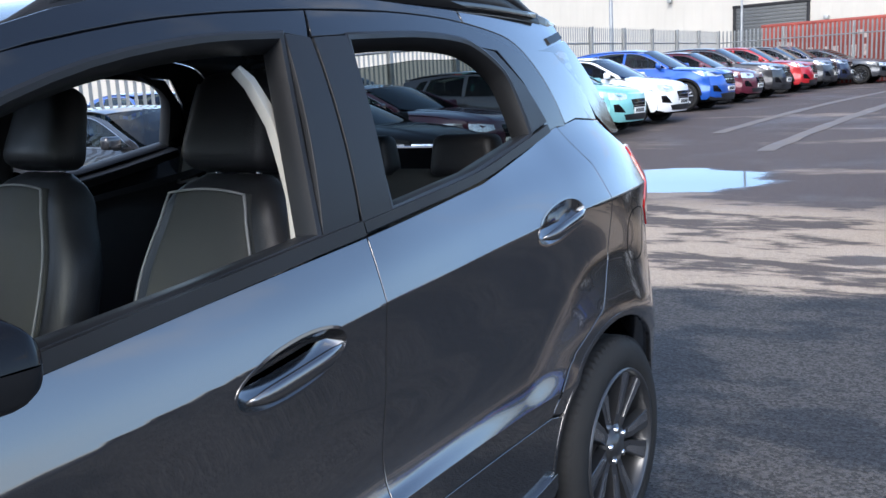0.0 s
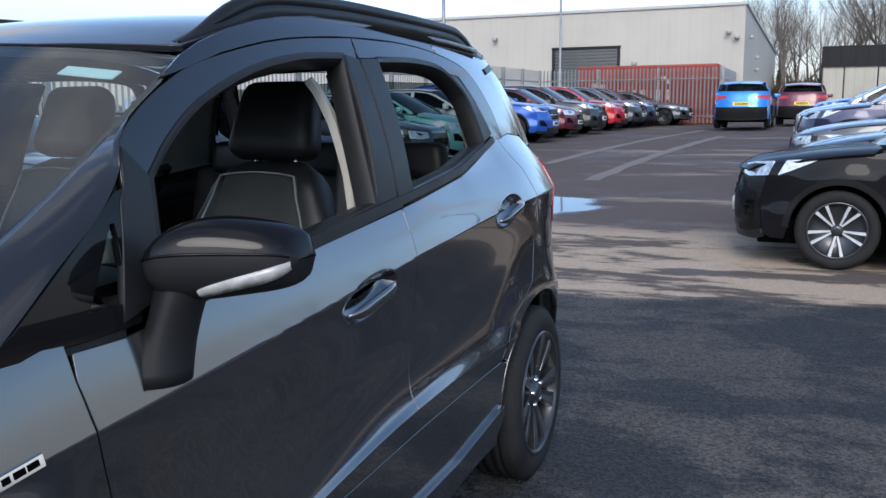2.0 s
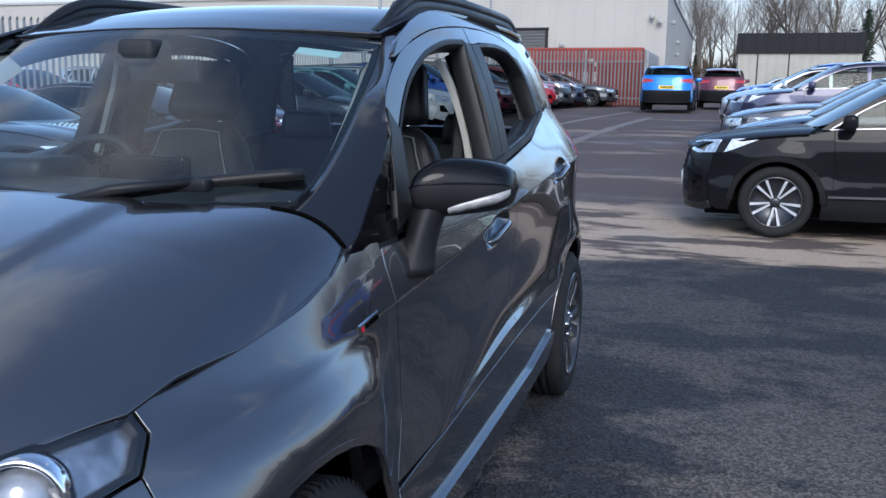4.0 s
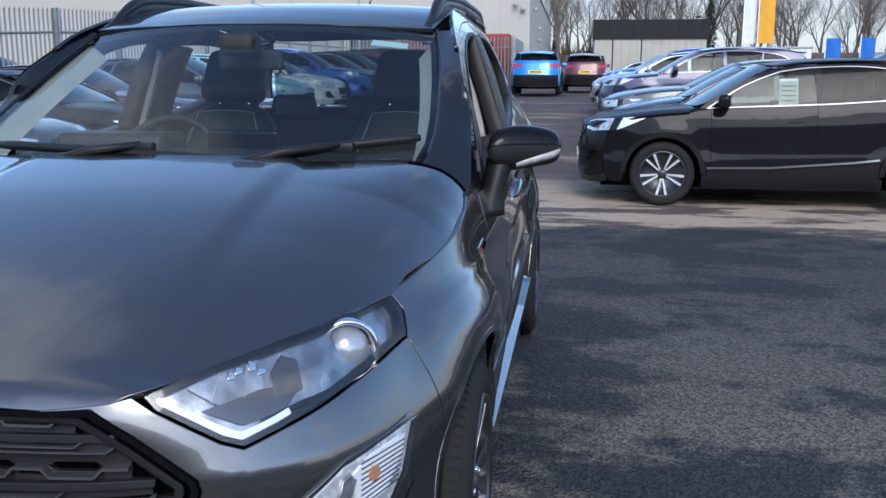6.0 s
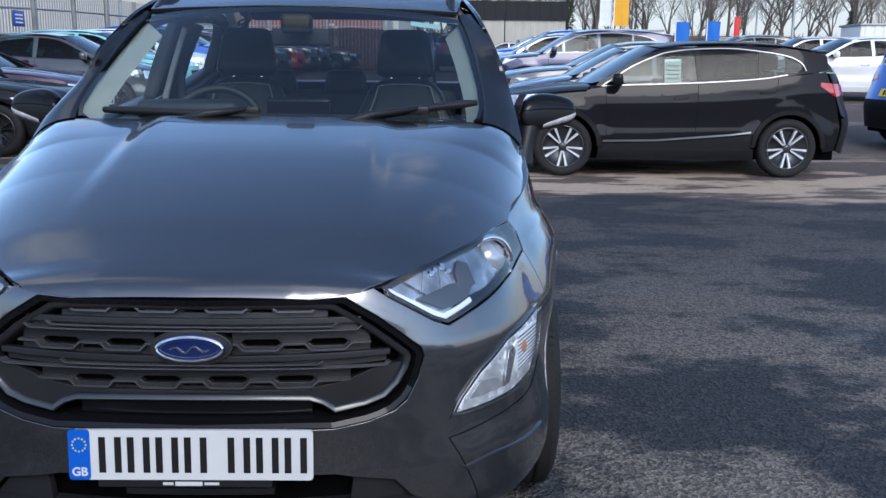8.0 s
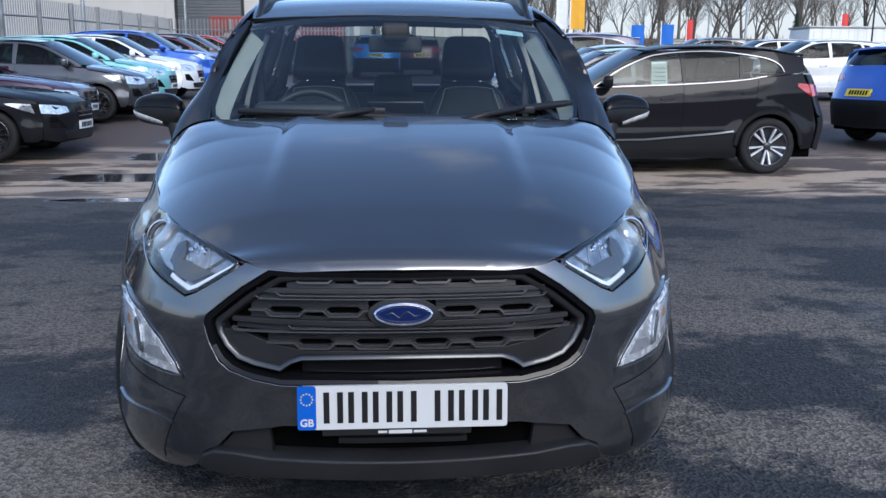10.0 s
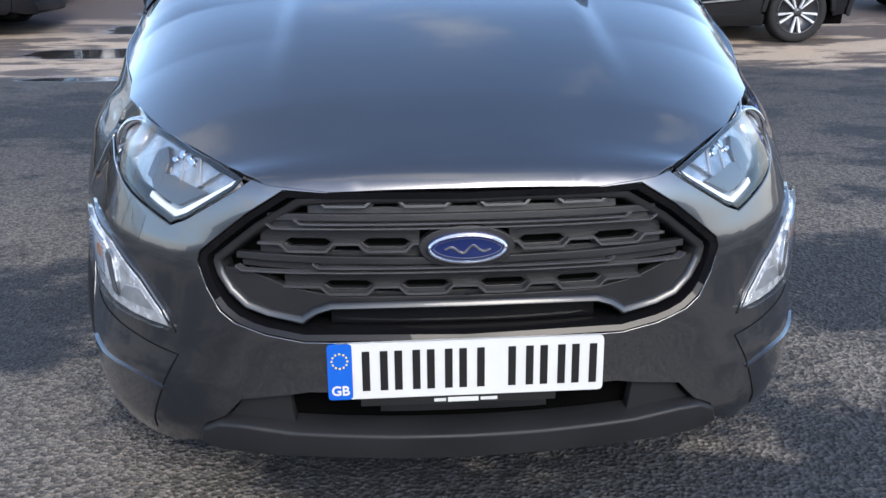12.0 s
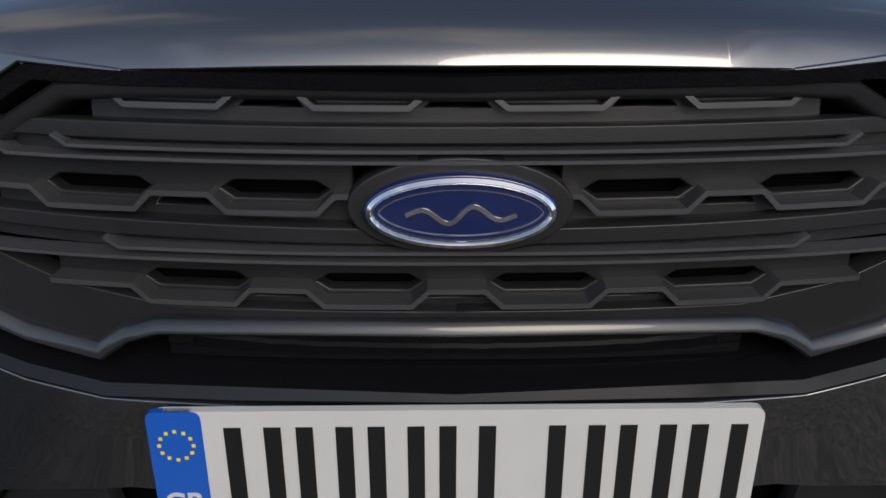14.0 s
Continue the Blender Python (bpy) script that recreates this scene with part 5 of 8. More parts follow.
# roof rails
for sd in (1, -1):
    pts, rs = [], []
    for t in np.linspace(0, 1, 40):
        y = 1.80 + 1.70 * t
        h = float(smooth(0, .16, t) * (1 - smooth(.86, 1.0, t)))
        pts.append((sd * (.572 + .010 * math.sin(math.pi * t)), y, float(roof(.575, y)[2]) - .004 + .040 * h))
        rs.append(.006 + .013 * float(smooth(.0, .12, t)) * (1 - .7 * float(smooth(.92, 1.0, t))))
    v, f = tube(pts, rs, 12)
    mesh_ob("roof_rail", v, f, satin_black, car, "satin black roof rail")
    # upright web that closes the rail down to the roof
    vs, fs = [], []
    for p in pts:
        for dx, dz in ((-.012, .006), (.012, .006), (.018, -.055), (-.018, -.055)):
            vs.append((p[0] + dx, p[1], p[2] + dz))
    for i in range(len(pts) - 1):
        for k in range(4):
            fs.append((i * 4 + k, i * 4 + (k + 1) % 4, i * 4 + 4 + (k + 1) % 4, i * 4 + 4 + k))
    mesh_ob("rail_web", vs, fs, satin_black, car)
v, f = tube([(.0, 3.30, 1.60), (.0, 3.33, 1.635), (.0, 3.46, 1.73)], [.012, .006, .003], 8)
mesh_ob("antenna", v, f, satin_black, car, "black roof antenna")

# tailgate, spoiler and rear glass
def tail(x, z):
    x, z = np.broadcast_arrays(np.asarray(x, float), np.asarray(z, float))
    y = np.interp(z, [.3, .85, .95, 1.15, 1.30, 1.48, 1.56], [4.04, 4.03, 3.99, 3.94, 3.83, 3.66, 3.58]) - .18 * (x / .7) ** 4
    return np.stack([x, y, z], -1)


panel("tailgate", mirror_poly([(0, .86), (.60, .86), (.70, .92), (.70, 1.10), (.66, 1.16), (0, 1.16)]), tail, grey_paint, car, flip=True, step=.06)
panel("rear_glass", mirror_poly([(0, 1.165), (.655, 1.165), (.60, 1.45), (0, 1.48)]), tail, tint_glass, car, "dark tinted rear window", flip=True, hem=.003, step=.08)
sp = [(0, 3.585), (.40, 3.555), (.565, 3.465), (.585, 3.44), (.588, 3.56), (.565, 3.65), (.4, 3.71), (0, 3.73)]
panel("roof_spoiler", sp + [(-a, b) for a, b in sp[-2:0:-1]], lambda x, y: roof(x, np.minimum(y, 3.58)) * np.array([1, 0, 1]) + np.stack([0 * np.asarray(x), np.asarray(y), -.10 * np.clip(np.asarray(y) - 3.5, 0, 1) + 0 * np.asarray(x)], -1),
      roof_black, car, "gloss black roof spoiler", step=.05, hem=.035)
for sd in (1, -1):
    strip("spoiler_vent", [(3.47, 1.488), (3.54, 1.500), (3.605, 1.512)], house if sd > 0 else mirrored(house), .024, .005, black_gloss, car, "black slotted vent", flip=sd < 0, depth=.012)

# cowl and wipers
cw = [(0, 1.00), (.25, 1.01), (.45, 1.04), (.60, 1.07), (.65, 1.085), (.665, 1.12), (.64, 1.19), (.60, 1.17), (.4, 1.12), (0, 1.085)]
panel("cowl_cover", cw + [(-a, b) for a, b in cw[-2:0:-1]], lambda x, y: np.stack(np.broadcast_arrays(np.asarray(x, float), np.asarray(y, float), 1.060 + .02 * smooth(.0, .7, np.abs(np.asarray(x, float)))), -1), satin_black, car, "black plastic cowl below the windscreen", step=.08)


def wiper(pivot, bend, tips, name="wiper"):
    """An arm from its pivot to the blade's middle, and the flat blade along the glass."""
    w = new(name)
    w.parent = car
    w["label"] = "black windscreen wiper"
    lift = lambda x, v, h: tuple(lay(screen, [(x, v)], h)[0][0])
    a = [lift(*pivot, .03), lift(*[(p + q) / 2 for p, q in zip(pivot, bend)], .045), lift(*bend, .032)]
    v, f = tube(a, [.016, .012, .010], 8)
    mesh_ob("arm", v, f, satin_black, w, "black wiper arm")
    (x0, v0), (x1, v1) = tips
    pts = [lift(x0 + (x1 - x0) * t, v0 + (v1 - v0) * t + .012 * math.sin(math.pi * t), .014) for t in np.linspace(0, 1, 14)]
    v, f = tube(pts, [.010] + [.013] * 12 + [.010], 8)
    mesh_ob("blade", v, f, satin_black, w, "black rubber blade")
    m_ = Matrix.Translation(lift(*bend, .022))
    bm = bmesh.new()
    box(bm, -.035, .035, -.016, .016, -.012, .014, .005, m_)
    part("clip", bm, satin_black, w)


wiper((.18, -.10), (.455, .035), ((.225, -.035), (.648, .12)))
wiper((-.32, -.10), (-.075, .025), ((-.56, .035), (.19, -.03)))


# ---- inside of the grey car ----
cloth = mat("seat_cloth", (.045, .045, .040), .9, vary=.25, vscale=14, bump=.0010, scale=420)
leather = mat("seat_leather", (.018, .018, .020), .5, vary=.2, vscale=10, bump=.0006, scale=260)
trim_light = mat("pale_trim", (.42, .41, .37), .7, vary=.08, vscale=6, bump=.0003, scale=500)
liner = mat("roof_lining", (.20, .20, .19), .9, vary=.1, vscale=8, bump=.0008, scale=500)
dash_black = mat("dash_black", (.016, .016, .018), .6, vary=.2, vscale=6, bump=.0005, scale=500)
stitch = mat("stitching", (.24, .235, .225), .8)


def seat(x, y, parent):
    """A bucket seat: cushion, back with side bolsters and piping, head rest on two posts."""
    s = new("front_seat")
    s.parent = parent
    s["label"] = "black seat with cloth centre and pale stitching"
    lean = Matrix.Rotation(radians(-17), 4, "X")
    at_ = lambda px, py, pz: tuple(Matrix.Translation((x, y, .62)) @ lean @ Vector((px, py, pz)))
    soft_box("cushion", (.50, .52, .16), (x, y - .26, .58), cloth, s, "cloth seat cushion", .05)

    def outline(t):
        """Half width of the back at t of its height: slim waist, broad shoulders, rounded top corners."""
        w = .225 + .035 * math.sin(math.pi * min(1, t * 1.25)) - .055 * float(smooth(.55, 1.0, t))
        return w * (1 - max(0.0, (t - .80) / .20) ** 3.2 * .42)

    def back(name, y0, y1, zs, half_of, material, label, bulge):
        """A padded slab: its front hollow in the middle and full at the sides."""
        bm, ring, m_ = bmesh.new(), [], 28
        for t in zs:
            row, w = [], half_of(t)
            end = 1 - max(0.0, (t - .86) / .14) ** 2 * .75
            for k in range(m_):
                a = 2 * math.pi * k / m_
                q, g = math.cos(a), math.sin(a)
                q = math.copysign(abs(q) ** .62, q)
                g = math.copysign(abs(g) ** .62, g)
                front = y0 - bulge * abs(q) ** 4 * (1 - abs(q) ** 14)
                mid = .5 * (y0 + y1)
                yy = mid + (mid - front) * -abs(g) * end if g < 0 else mid + (y1 - mid) * g * end
                row.append(bm.verts.new(at_(w * q, yy, .02 + .585 * t)))
            ring.append(row)
        for i in range(len(ring) - 1):
            for k in range(m_):
                bm.faces.new((ring[i][k], ring[i][(k + 1) % m_], ring[i + 1][(k + 1) % m_], ring[i + 1][k]))
        bm.faces.new(ring[0][::-1])
        bm.faces.new(ring[-1])
        bmesh.ops.recalc_face_normals(bm, faces=bm.faces[:])
        return part(name, bm, material, s, label, 60)
    levels = [i / 22 for i in range(23)]
    back("backrest", -.058, .080, levels, outline, leather, "black padded back", .036)
    back("back_panel", -.074, -.03, [.05 + .86 * t for t in levels], lambda t: outline(t) * .68, cloth, "charcoal cloth panel", .004)
    pts = [at_(-outline(t) * .70, -.079, .02 + .585 * t) for t in np.linspace(.06, .90, 18)]
    pts += [at_(outline(.9) * .70 * q, -.078, .02 + .585 * (.90 + .018 * (1 - q * q))) for q in np.linspace(-.85, .85, 8)]
    pts += [at_(outline(t) * .70, -.079, .02 + .585 * t) for t in np.linspace(.90, .06, 18)]
    v, f = tube(pts, .0032, 6)
    mesh_ob("piping", v, f, stitch, s, "pale stitched seam")
    for sd in (-1, 1):
        v, f = tube([at_(sd * .065, .01, .56), at_(sd * .065, .005, .68)], .008, 8)
        mesh_ob("post", v, f, chrome, s, "chrome head rest post")
        bm = bmesh.new()
        box(bm, -.022, .022, -.014, .014, -.008, .010, .004, Matrix.Translation(at_(sd * .065, .012, .588)))
        part("post_collar", bm, dash_black, s)
    soft_box("head_rest", (.285, .115, .225), at_(0, -.012, .722), leather, s, "black padded head rest", .056, 5, lean, (.80, .82))
    return s


seat(.37, 2.27, car)
seat(-.37, 2.27, car)
for sd in (-1, 0, 1):
    soft_box("rear_head_rest", (.25, .10, .13), (.40 * sd, 3.36, 1.165), leather, car, "black rear head rest", .035, 3, None, (.86, .85))
soft_box("rear_seat_back", (1.26, .16, .60), (0, 3.36, .82), cloth, car, "dark cloth rear bench", .05, 3, Matrix.Rotation(radians(-14), 4, "X"))
soft_box("rear_seat_base", (1.26, .50, .18), (0, 3.05, .55), cloth, car, "dark cloth rear bench", .05)
# floor, underbody, parcel shelf, bulkhead
for nm, b in (("floor_pan", (-.68, .68, 1.25, 3.80, .235, .29)), ("bulkhead", (-.60, .60, .98, 1.06, .3, 1.03)), ("load_cover", (-.60, .60, 3.45, 3.90, .98, 1.02)), ("engine_block", (-.48, .48, .36, .9, .3, .80))):
    bm = bmesh.new()
    box(bm, *b, .01)
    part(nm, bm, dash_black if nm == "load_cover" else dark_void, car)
# dashboard, binnacle, screen, steering wheel on the right-hand side
bm = bmesh.new()
prof = [(1.06, 1.03), (1.25, 1.075), (1.45, 1.085), (1.56, 1.07), (1.63, 1.02), (1.66, .93), (1.62, .80), (1.58, .60), (1.10, .60)]
rows = [[bm.verts.new((x, y + .10 * (abs(x) / .72) ** 2 * (y < 1.2), z - .03 * (abs(x) / .72) ** 3)) for y, z in prof] for x in np.linspace(-.72, .72, 13)]
for a, b in zip(rows[:-1], rows[1:]):
    for k in range(len(prof)):
        bm.faces.new((a[k], a[(k + 1) % len(prof)], b[(k + 1) % len(prof)], b[k]))
part("dashboard", bm, dash_black, car, "black moulded dashboard", 50)
soft_box("binnacle", (.36, .20, .07), (-.37, 1.50, 1.095), dash_black, car, "instrument hood", .03)
soft_box("centre_screen", (.24, .04, .15), (0, 1.60, 1.06), black_gloss, car, "black centre screen", .012)
for sd in (-1, 1):
    soft_box("air_vent", (.14, .05, .06), (.60 * sd, 1.60, 1.02), black_gloss, car, "black air vent", .015)
ax = Matrix.Translation((-.365, 1.80, 1.0)) @ Matrix.Rotation(radians(66), 4, "X")
v, f = tube([ax @ Vector((.185 * math.cos(2 * math.pi * i / 40), .175 * math.sin(2 * math.pi * i / 40), 0)) for i in range(40)], .016, 10, closed=True)
sw = mesh_ob("steering_wheel", v, f, leather, car, "black leather steering wheel")
v, f = lathe([(.0, -.03), (.06, -.03), (.075, -.045), (.06, -.09)], 24, ax @ Matrix.Rotation(radians(180), 4, "X"))
mesh_ob("hub", v, f, dash_black, sw)
for a in (0, 180, 270):
    v, f = tube([ax @ Vector((.06 * math.cos(radians(a)), .06 * math.sin(radians(a)), .01)), ax @ Vector((.18 * math.cos(radians(a)), .17 * math.sin(radians(a)), 0))], .018, 8)
    mesh_ob("spoke", v, f, dash_black, sw)
# rear-view mirror and sensor cover
soft_box("sensor_cover", (.11, .10, .07), (0, 1.60, 1.405), dash_black, car, "black sensor cover on the glass", .02)
soft_box("interior_mirror", (.22, .03, .065), (.0, 1.69, 1.36), dash_black, car, "black interior mirror", .012)
panel("headliner", [(-.60, 1.72), (.60, 1.72), (.60, 3.45), (-.60, 3.45)], lambda x, y: roof(x, y) - np.array([0, 0, .03]), liner, car, "grey roof lining", flip=True, hem=.001, step=.15)
# screen stickers and upper band
panel("screen_band", mirror_poly([(0, 1.008), (.45, 1.01), (.585, 1.0), (.60, 1.055), (.3, 1.042), (0, 1.03)]), screen, black_gloss, car, "black printed band", lift=-.006, hem=.001, gap=0, step=.08)
panel("sticker", [(.42, .905), (.53, .90), (.53, .945), (.42, .95)], screen, mat("pale_sticker", (.45, .62, .62), .5), car, "small pale windscreen sticker", lift=-.004, hem=.001, gap=0)
for sd, sf in ((1, house), (-1, mirrored(house))):
    fl = sd < 0
    # black print round the glass, pale pillar trims, door cards, belts
    ws_edge = [(.660, .02), (.673, .12), (.669, .3), (.647, .6), (.617, .9), (.598, 1.05)]
    strip("glass_border", [(sd * a, b) for a, b in ws_edge], screen, .022, -.006, black_gloss, car, "black printed border", depth=.001, flip=False)
    line = curve_through([(.644, .06), (.655, .14), (.652, .3), (.631, .6), (.601, .9), (.588, 1.0)], 3)
    outer = lay(screen, [(sd * (x + .012), v) for x, v in line], -.012)[0]
    inner = lay(screen, [(sd * (x - .022), v) for x, v in line], -.075)[0]
    mesh_ob("a_pillar_trim", [tuple(q) for q in outer] + [tuple(q) for q in inner], [(i, i + 1, len(line) + i + 1, len(line) + i) for i in range(len(line) - 1)], trim_light, car, "pale inner pillar trim")
    panel("b_pillar_trim", [(2.264, 1.09), (2.288, 1.09), (2.306, 1.25), (2.308, 1.35), (2.285, 1.43), (2.262, 1.455), (2.255, 1.45), (2.272, 1.42), (2.288, 1.34), (2.282, 1.2)], sf, trim_light, car, "pale inner pillar trim", lift=-.075, flip=fl, hem=.02, gap=0)
    panel("b_pillar_inner", [(2.30, 1.05), (2.52, 1.05), (2.56, 1.47), (2.36, 1.47)], sf, dash_black, car, lift=-.065, flip=fl, hem=.02, gap=0)
    panel("c_pillar_inner", [(3.16, 1.10), (3.55, 1.15), (3.48, 1.45), (3.20, 1.46)], sf, liner, car, lift=-.06, flip=fl, hem=.02, gap=0)
    bs = body if sd > 0 else mirrored(body)
    panel("door_card", [D(1.27, .45), D(2.30, .45), D(2.30, 1.082), D(1.9, 1.05), D(1.40, 1.01), D(1.27, .96)], bs, dash_black, car, "black door lining", lift=-.095, flip=fl, hem=.03, step=.1)
    panel("door_card", [D(2.36, .5), D(3.0, .6), D(3.25, .8), D(3.25, 1.2), D(2.8, 1.13), D(2.36, 1.08)], bs, dash_black, car, "black door lining", lift=-.095, flip=fl, hem=.03, step=.1)
    strip("window_sill", curve_through([(1.40, 1.015), (1.971, 1.062), (2.25, 1.085), (2.46, 1.108), (2.8, 1.150), (3.14, 1.222)], 5), sf, .03, -.04, dash_black, car, flip=fl, depth=.05)
    # seat belt
    v, f = tube([(sd * .655, 2.36, 1.36), (sd * .65, 2.33, 1.1), (sd * .66, 2.30, .6)], .022, 6, ry=.002)
    mesh_ob("seat_belt", v, f, dash_black, car, "black seat belt")


# ---- other parked cars ----
car_glass = glass("car_window_glass", (.13, .16, .155), 0, 1.20)
car_clear = glass("car_clear_glass", (.50, .58, .55), 0, 1.26)
plate_white_far = mat("far_plate_white", (.75, .75, .72), .35)
plate_yellow_far = mat("far_plate_yellow", (.75, .55, .03), .35)
lamp_far = mat("car_lamp", (.55, .57, .60), .10, .6, coat=1.0, vary=.4, vscale=22)
lamp_red = mat("car_tail_lamp", (.42, .012, .015), .12, coat=1.0, vary=.25, vscale=18)
far_rim = mat("far_rim", (.50, .51, .53), .25, 1.0, vary=.15, vscale=15)
upholstery = mat("far_upholstery", (.03, .03, .032), .8, vary=.2, vscale=9)

clad_black = mat("cladding_black", (.011, .011, .012), .6, spec=.15, vary=.15, vscale=5)
trim_bright = mat("bright_trim", (.36, .36, .38), .28, 1.0)
rim_bright = mat("bright_rim", (.74, .75, .77), .32, .45, vary=.06, vscale=12)

SUV = dict(L=4.45, W=1.84, axles=(.905, 3.55), R=.345, hood=[(.04, .86), (.16, .935), (.5, 1.0), (.9, 1.05), (1.22, 1.075)], cowl=(1.18, 1.085), roof=[(1.98, 1.53), (2.4, 1.585), (2.9, 1.60), (3.5, 1.575), (3.98, 1.50)],
           belt=[(.9, 1.0), (1.30, 1.035), (2.5, 1.085), (3.2, 1.135), (3.75, 1.22), (4.3, 1.25)], tail=[(.3, 4.40), (.62, 4.45), (.9, 4.36), (1.16, 4.27), (1.5, 3.99)],
           glass=([(1.36, 1.062), (1.70, 1.275), (2.03, 1.415), (2.20, 1.452), (2.43, 1.478), (2.46, 1.102), (2.0, 1.082)], [(2.50, 1.482), (2.85, 1.490), (3.18, 1.462), (3.16, 1.158), (2.9, 1.122), (2.50, 1.104)],
                  [(3.22, 1.458), (3.50, 1.410), (3.66, 1.335), (3.72, 1.245), (3.5, 1.200), (3.21, 1.163)]), clad=True, lamp_z=(.80, .93), grille=(.60, .84, .42), tail_lamp=(.93, 1.10))
HATCH = dict(L=4.05, W=1.74, axles=(.82, 3.33), R=.31, hood=[(.04, .74), (.16, .83), (.5, .92), (.8, .97), (1.02, 1.0)], cowl=(.98, 1.01), roof=[(1.80, 1.43), (2.2, 1.475), (2.6, 1.48), (3.2, 1.455), (3.62, 1.40)],
             belt=[(.7, .92), (1.1, .955), (2.3, 1.00), (3.0, 1.05), (3.5, 1.12), (4.0, 1.15)], tail=[(.3, 4.0), (.6, 4.05), (.85, 4.0), (1.05, 3.93), (1.4, 3.66)],
             glass=([(1.18, .985), (1.50, 1.175), (1.80, 1.31), (2.0, 1.35), (2.20, 1.368), (2.22, 1.015), (1.8, 1.0)], [(2.28, 1.372), (2.7, 1.372), (3.0, 1.34), (3.12, 1.10), (2.8, 1.05), (2.28, 1.018)],
                    [(3.06, 1.33), (3.22, 1.31), (3.36, 1.16), (3.17, 1.11)]), clad=False, lamp_z=(.66, .80), grille=(.42, .66, .34), tail_lamp=(.80, 1.05))
SALOON = dict(L=4.95, W=1.88, axles=(.93, 3.84), R=.335, hood=[(.04, .70), (.18, .80), (.6, .90), (1.1, .96), (1.5, .985)], cowl=(1.45, .995), roof=[(2.30, 1.38), (2.65, 1.43), (3.0, 1.44), (3.4, 1.42), (3.75, 1.36)],
              belt=[(1.2, .93), (1.6, .955), (2.8, .99), (3.7, 1.03), (4.2, 1.06), (4.9, 1.05)], tail=[(.3, 4.88), (.6, 4.95), (.85, 4.90), (1.0, 4.86), (1.06, 4.78)],
              glass=([(1.68, .985), (2.0, 1.14), (2.35, 1.275), (2.6, 1.325), (2.80, 1.342), (2.82, 1.012), (2.3, .998)], [(2.87, 1.345), (3.2, 1.345), (3.5, 1.31), (3.66, 1.06), (3.3, 1.035), (2.87, 1.014)],
                     [(3.56, 1.30), (3.74, 1.26), (3.98, 1.12), (3.72, 1.065)]), clad=False, lamp_z=(.62, .74), grille=(.45, .70, .30), tail_lamp=(.80, .98))


def road_wheel(parent, x, y, R, side, spokes, rim_mat):
    """Tyre, rim ring, spokes and hub of a parked car."""
    w = new("wheel")
    w.parent = parent
    m = Matrix.Translation((x * side, y, R)) @ Matrix.Rotation(radians(90) * side, 4, "Y")
    r = R * .70
    mesh_ob("tyre", *lathe([(r, -.03), (r + .01, -.004), (R - .035, .004), (R - .01, -.012), (R, -.035), (R, -.17), (R - .02, -.20), (r, -.2)], 44, m), rubber, w)
    mesh_ob("rim", *lathe([(r + .006, -.006), (r - .004, .002), (r - .012, -.01), (r - .02, -.06), (.05, -.075), (0, -.075)], 40, m), alloy_dark, w)
    bm = bmesh.new()
    for k in range(spokes):
        twin = spokes > 8                       # twin spokes spread from the hub to the rim
        rot = m @ Matrix.Rotation(2 * math.pi * (k // 2) / (spokes / 2) if twin else 2 * math.pi * k / spokes, 4, "Z")
        tw, a0, a1 = (.0080, .13, .215) if twin else (.020, 0, 0)
        sg = (1 if k % 2 else -1)
        polar = lambda rr, aa, off: (rr * math.cos(sg * aa) - off * math.sin(sg * aa), rr * math.sin(sg * aa) + off * math.cos(sg * aa))
        pts = [polar(.035, a0, -tw * .8), polar(r - .006, a1, -tw * 1.7), polar(r - .006, a1, tw * 1.7), polar(.035, a0, tw * .8)]
        lo = [bm.verts.new(rot @ Vector((px, py, -.05))) for px, py in pts]
        hi = [bm.verts.new(rot @ Vector((px, py, -.020 + .014 * (px > .1)))) for px, py in pts]
        bm.faces.new(hi)
        for i in range(4):
            bm.faces.new((lo[i], lo[(i + 1) % 4], hi[(i + 1) % 4], hi[i]))
    part("spokes", bm, rim_mat, w, "", 30)
    mesh_ob("hub", *lathe([(.055, -.05), (.05, -.018), (.02, -.012), (0, -.012)], 20, m), alloy_dark, w)
    return w


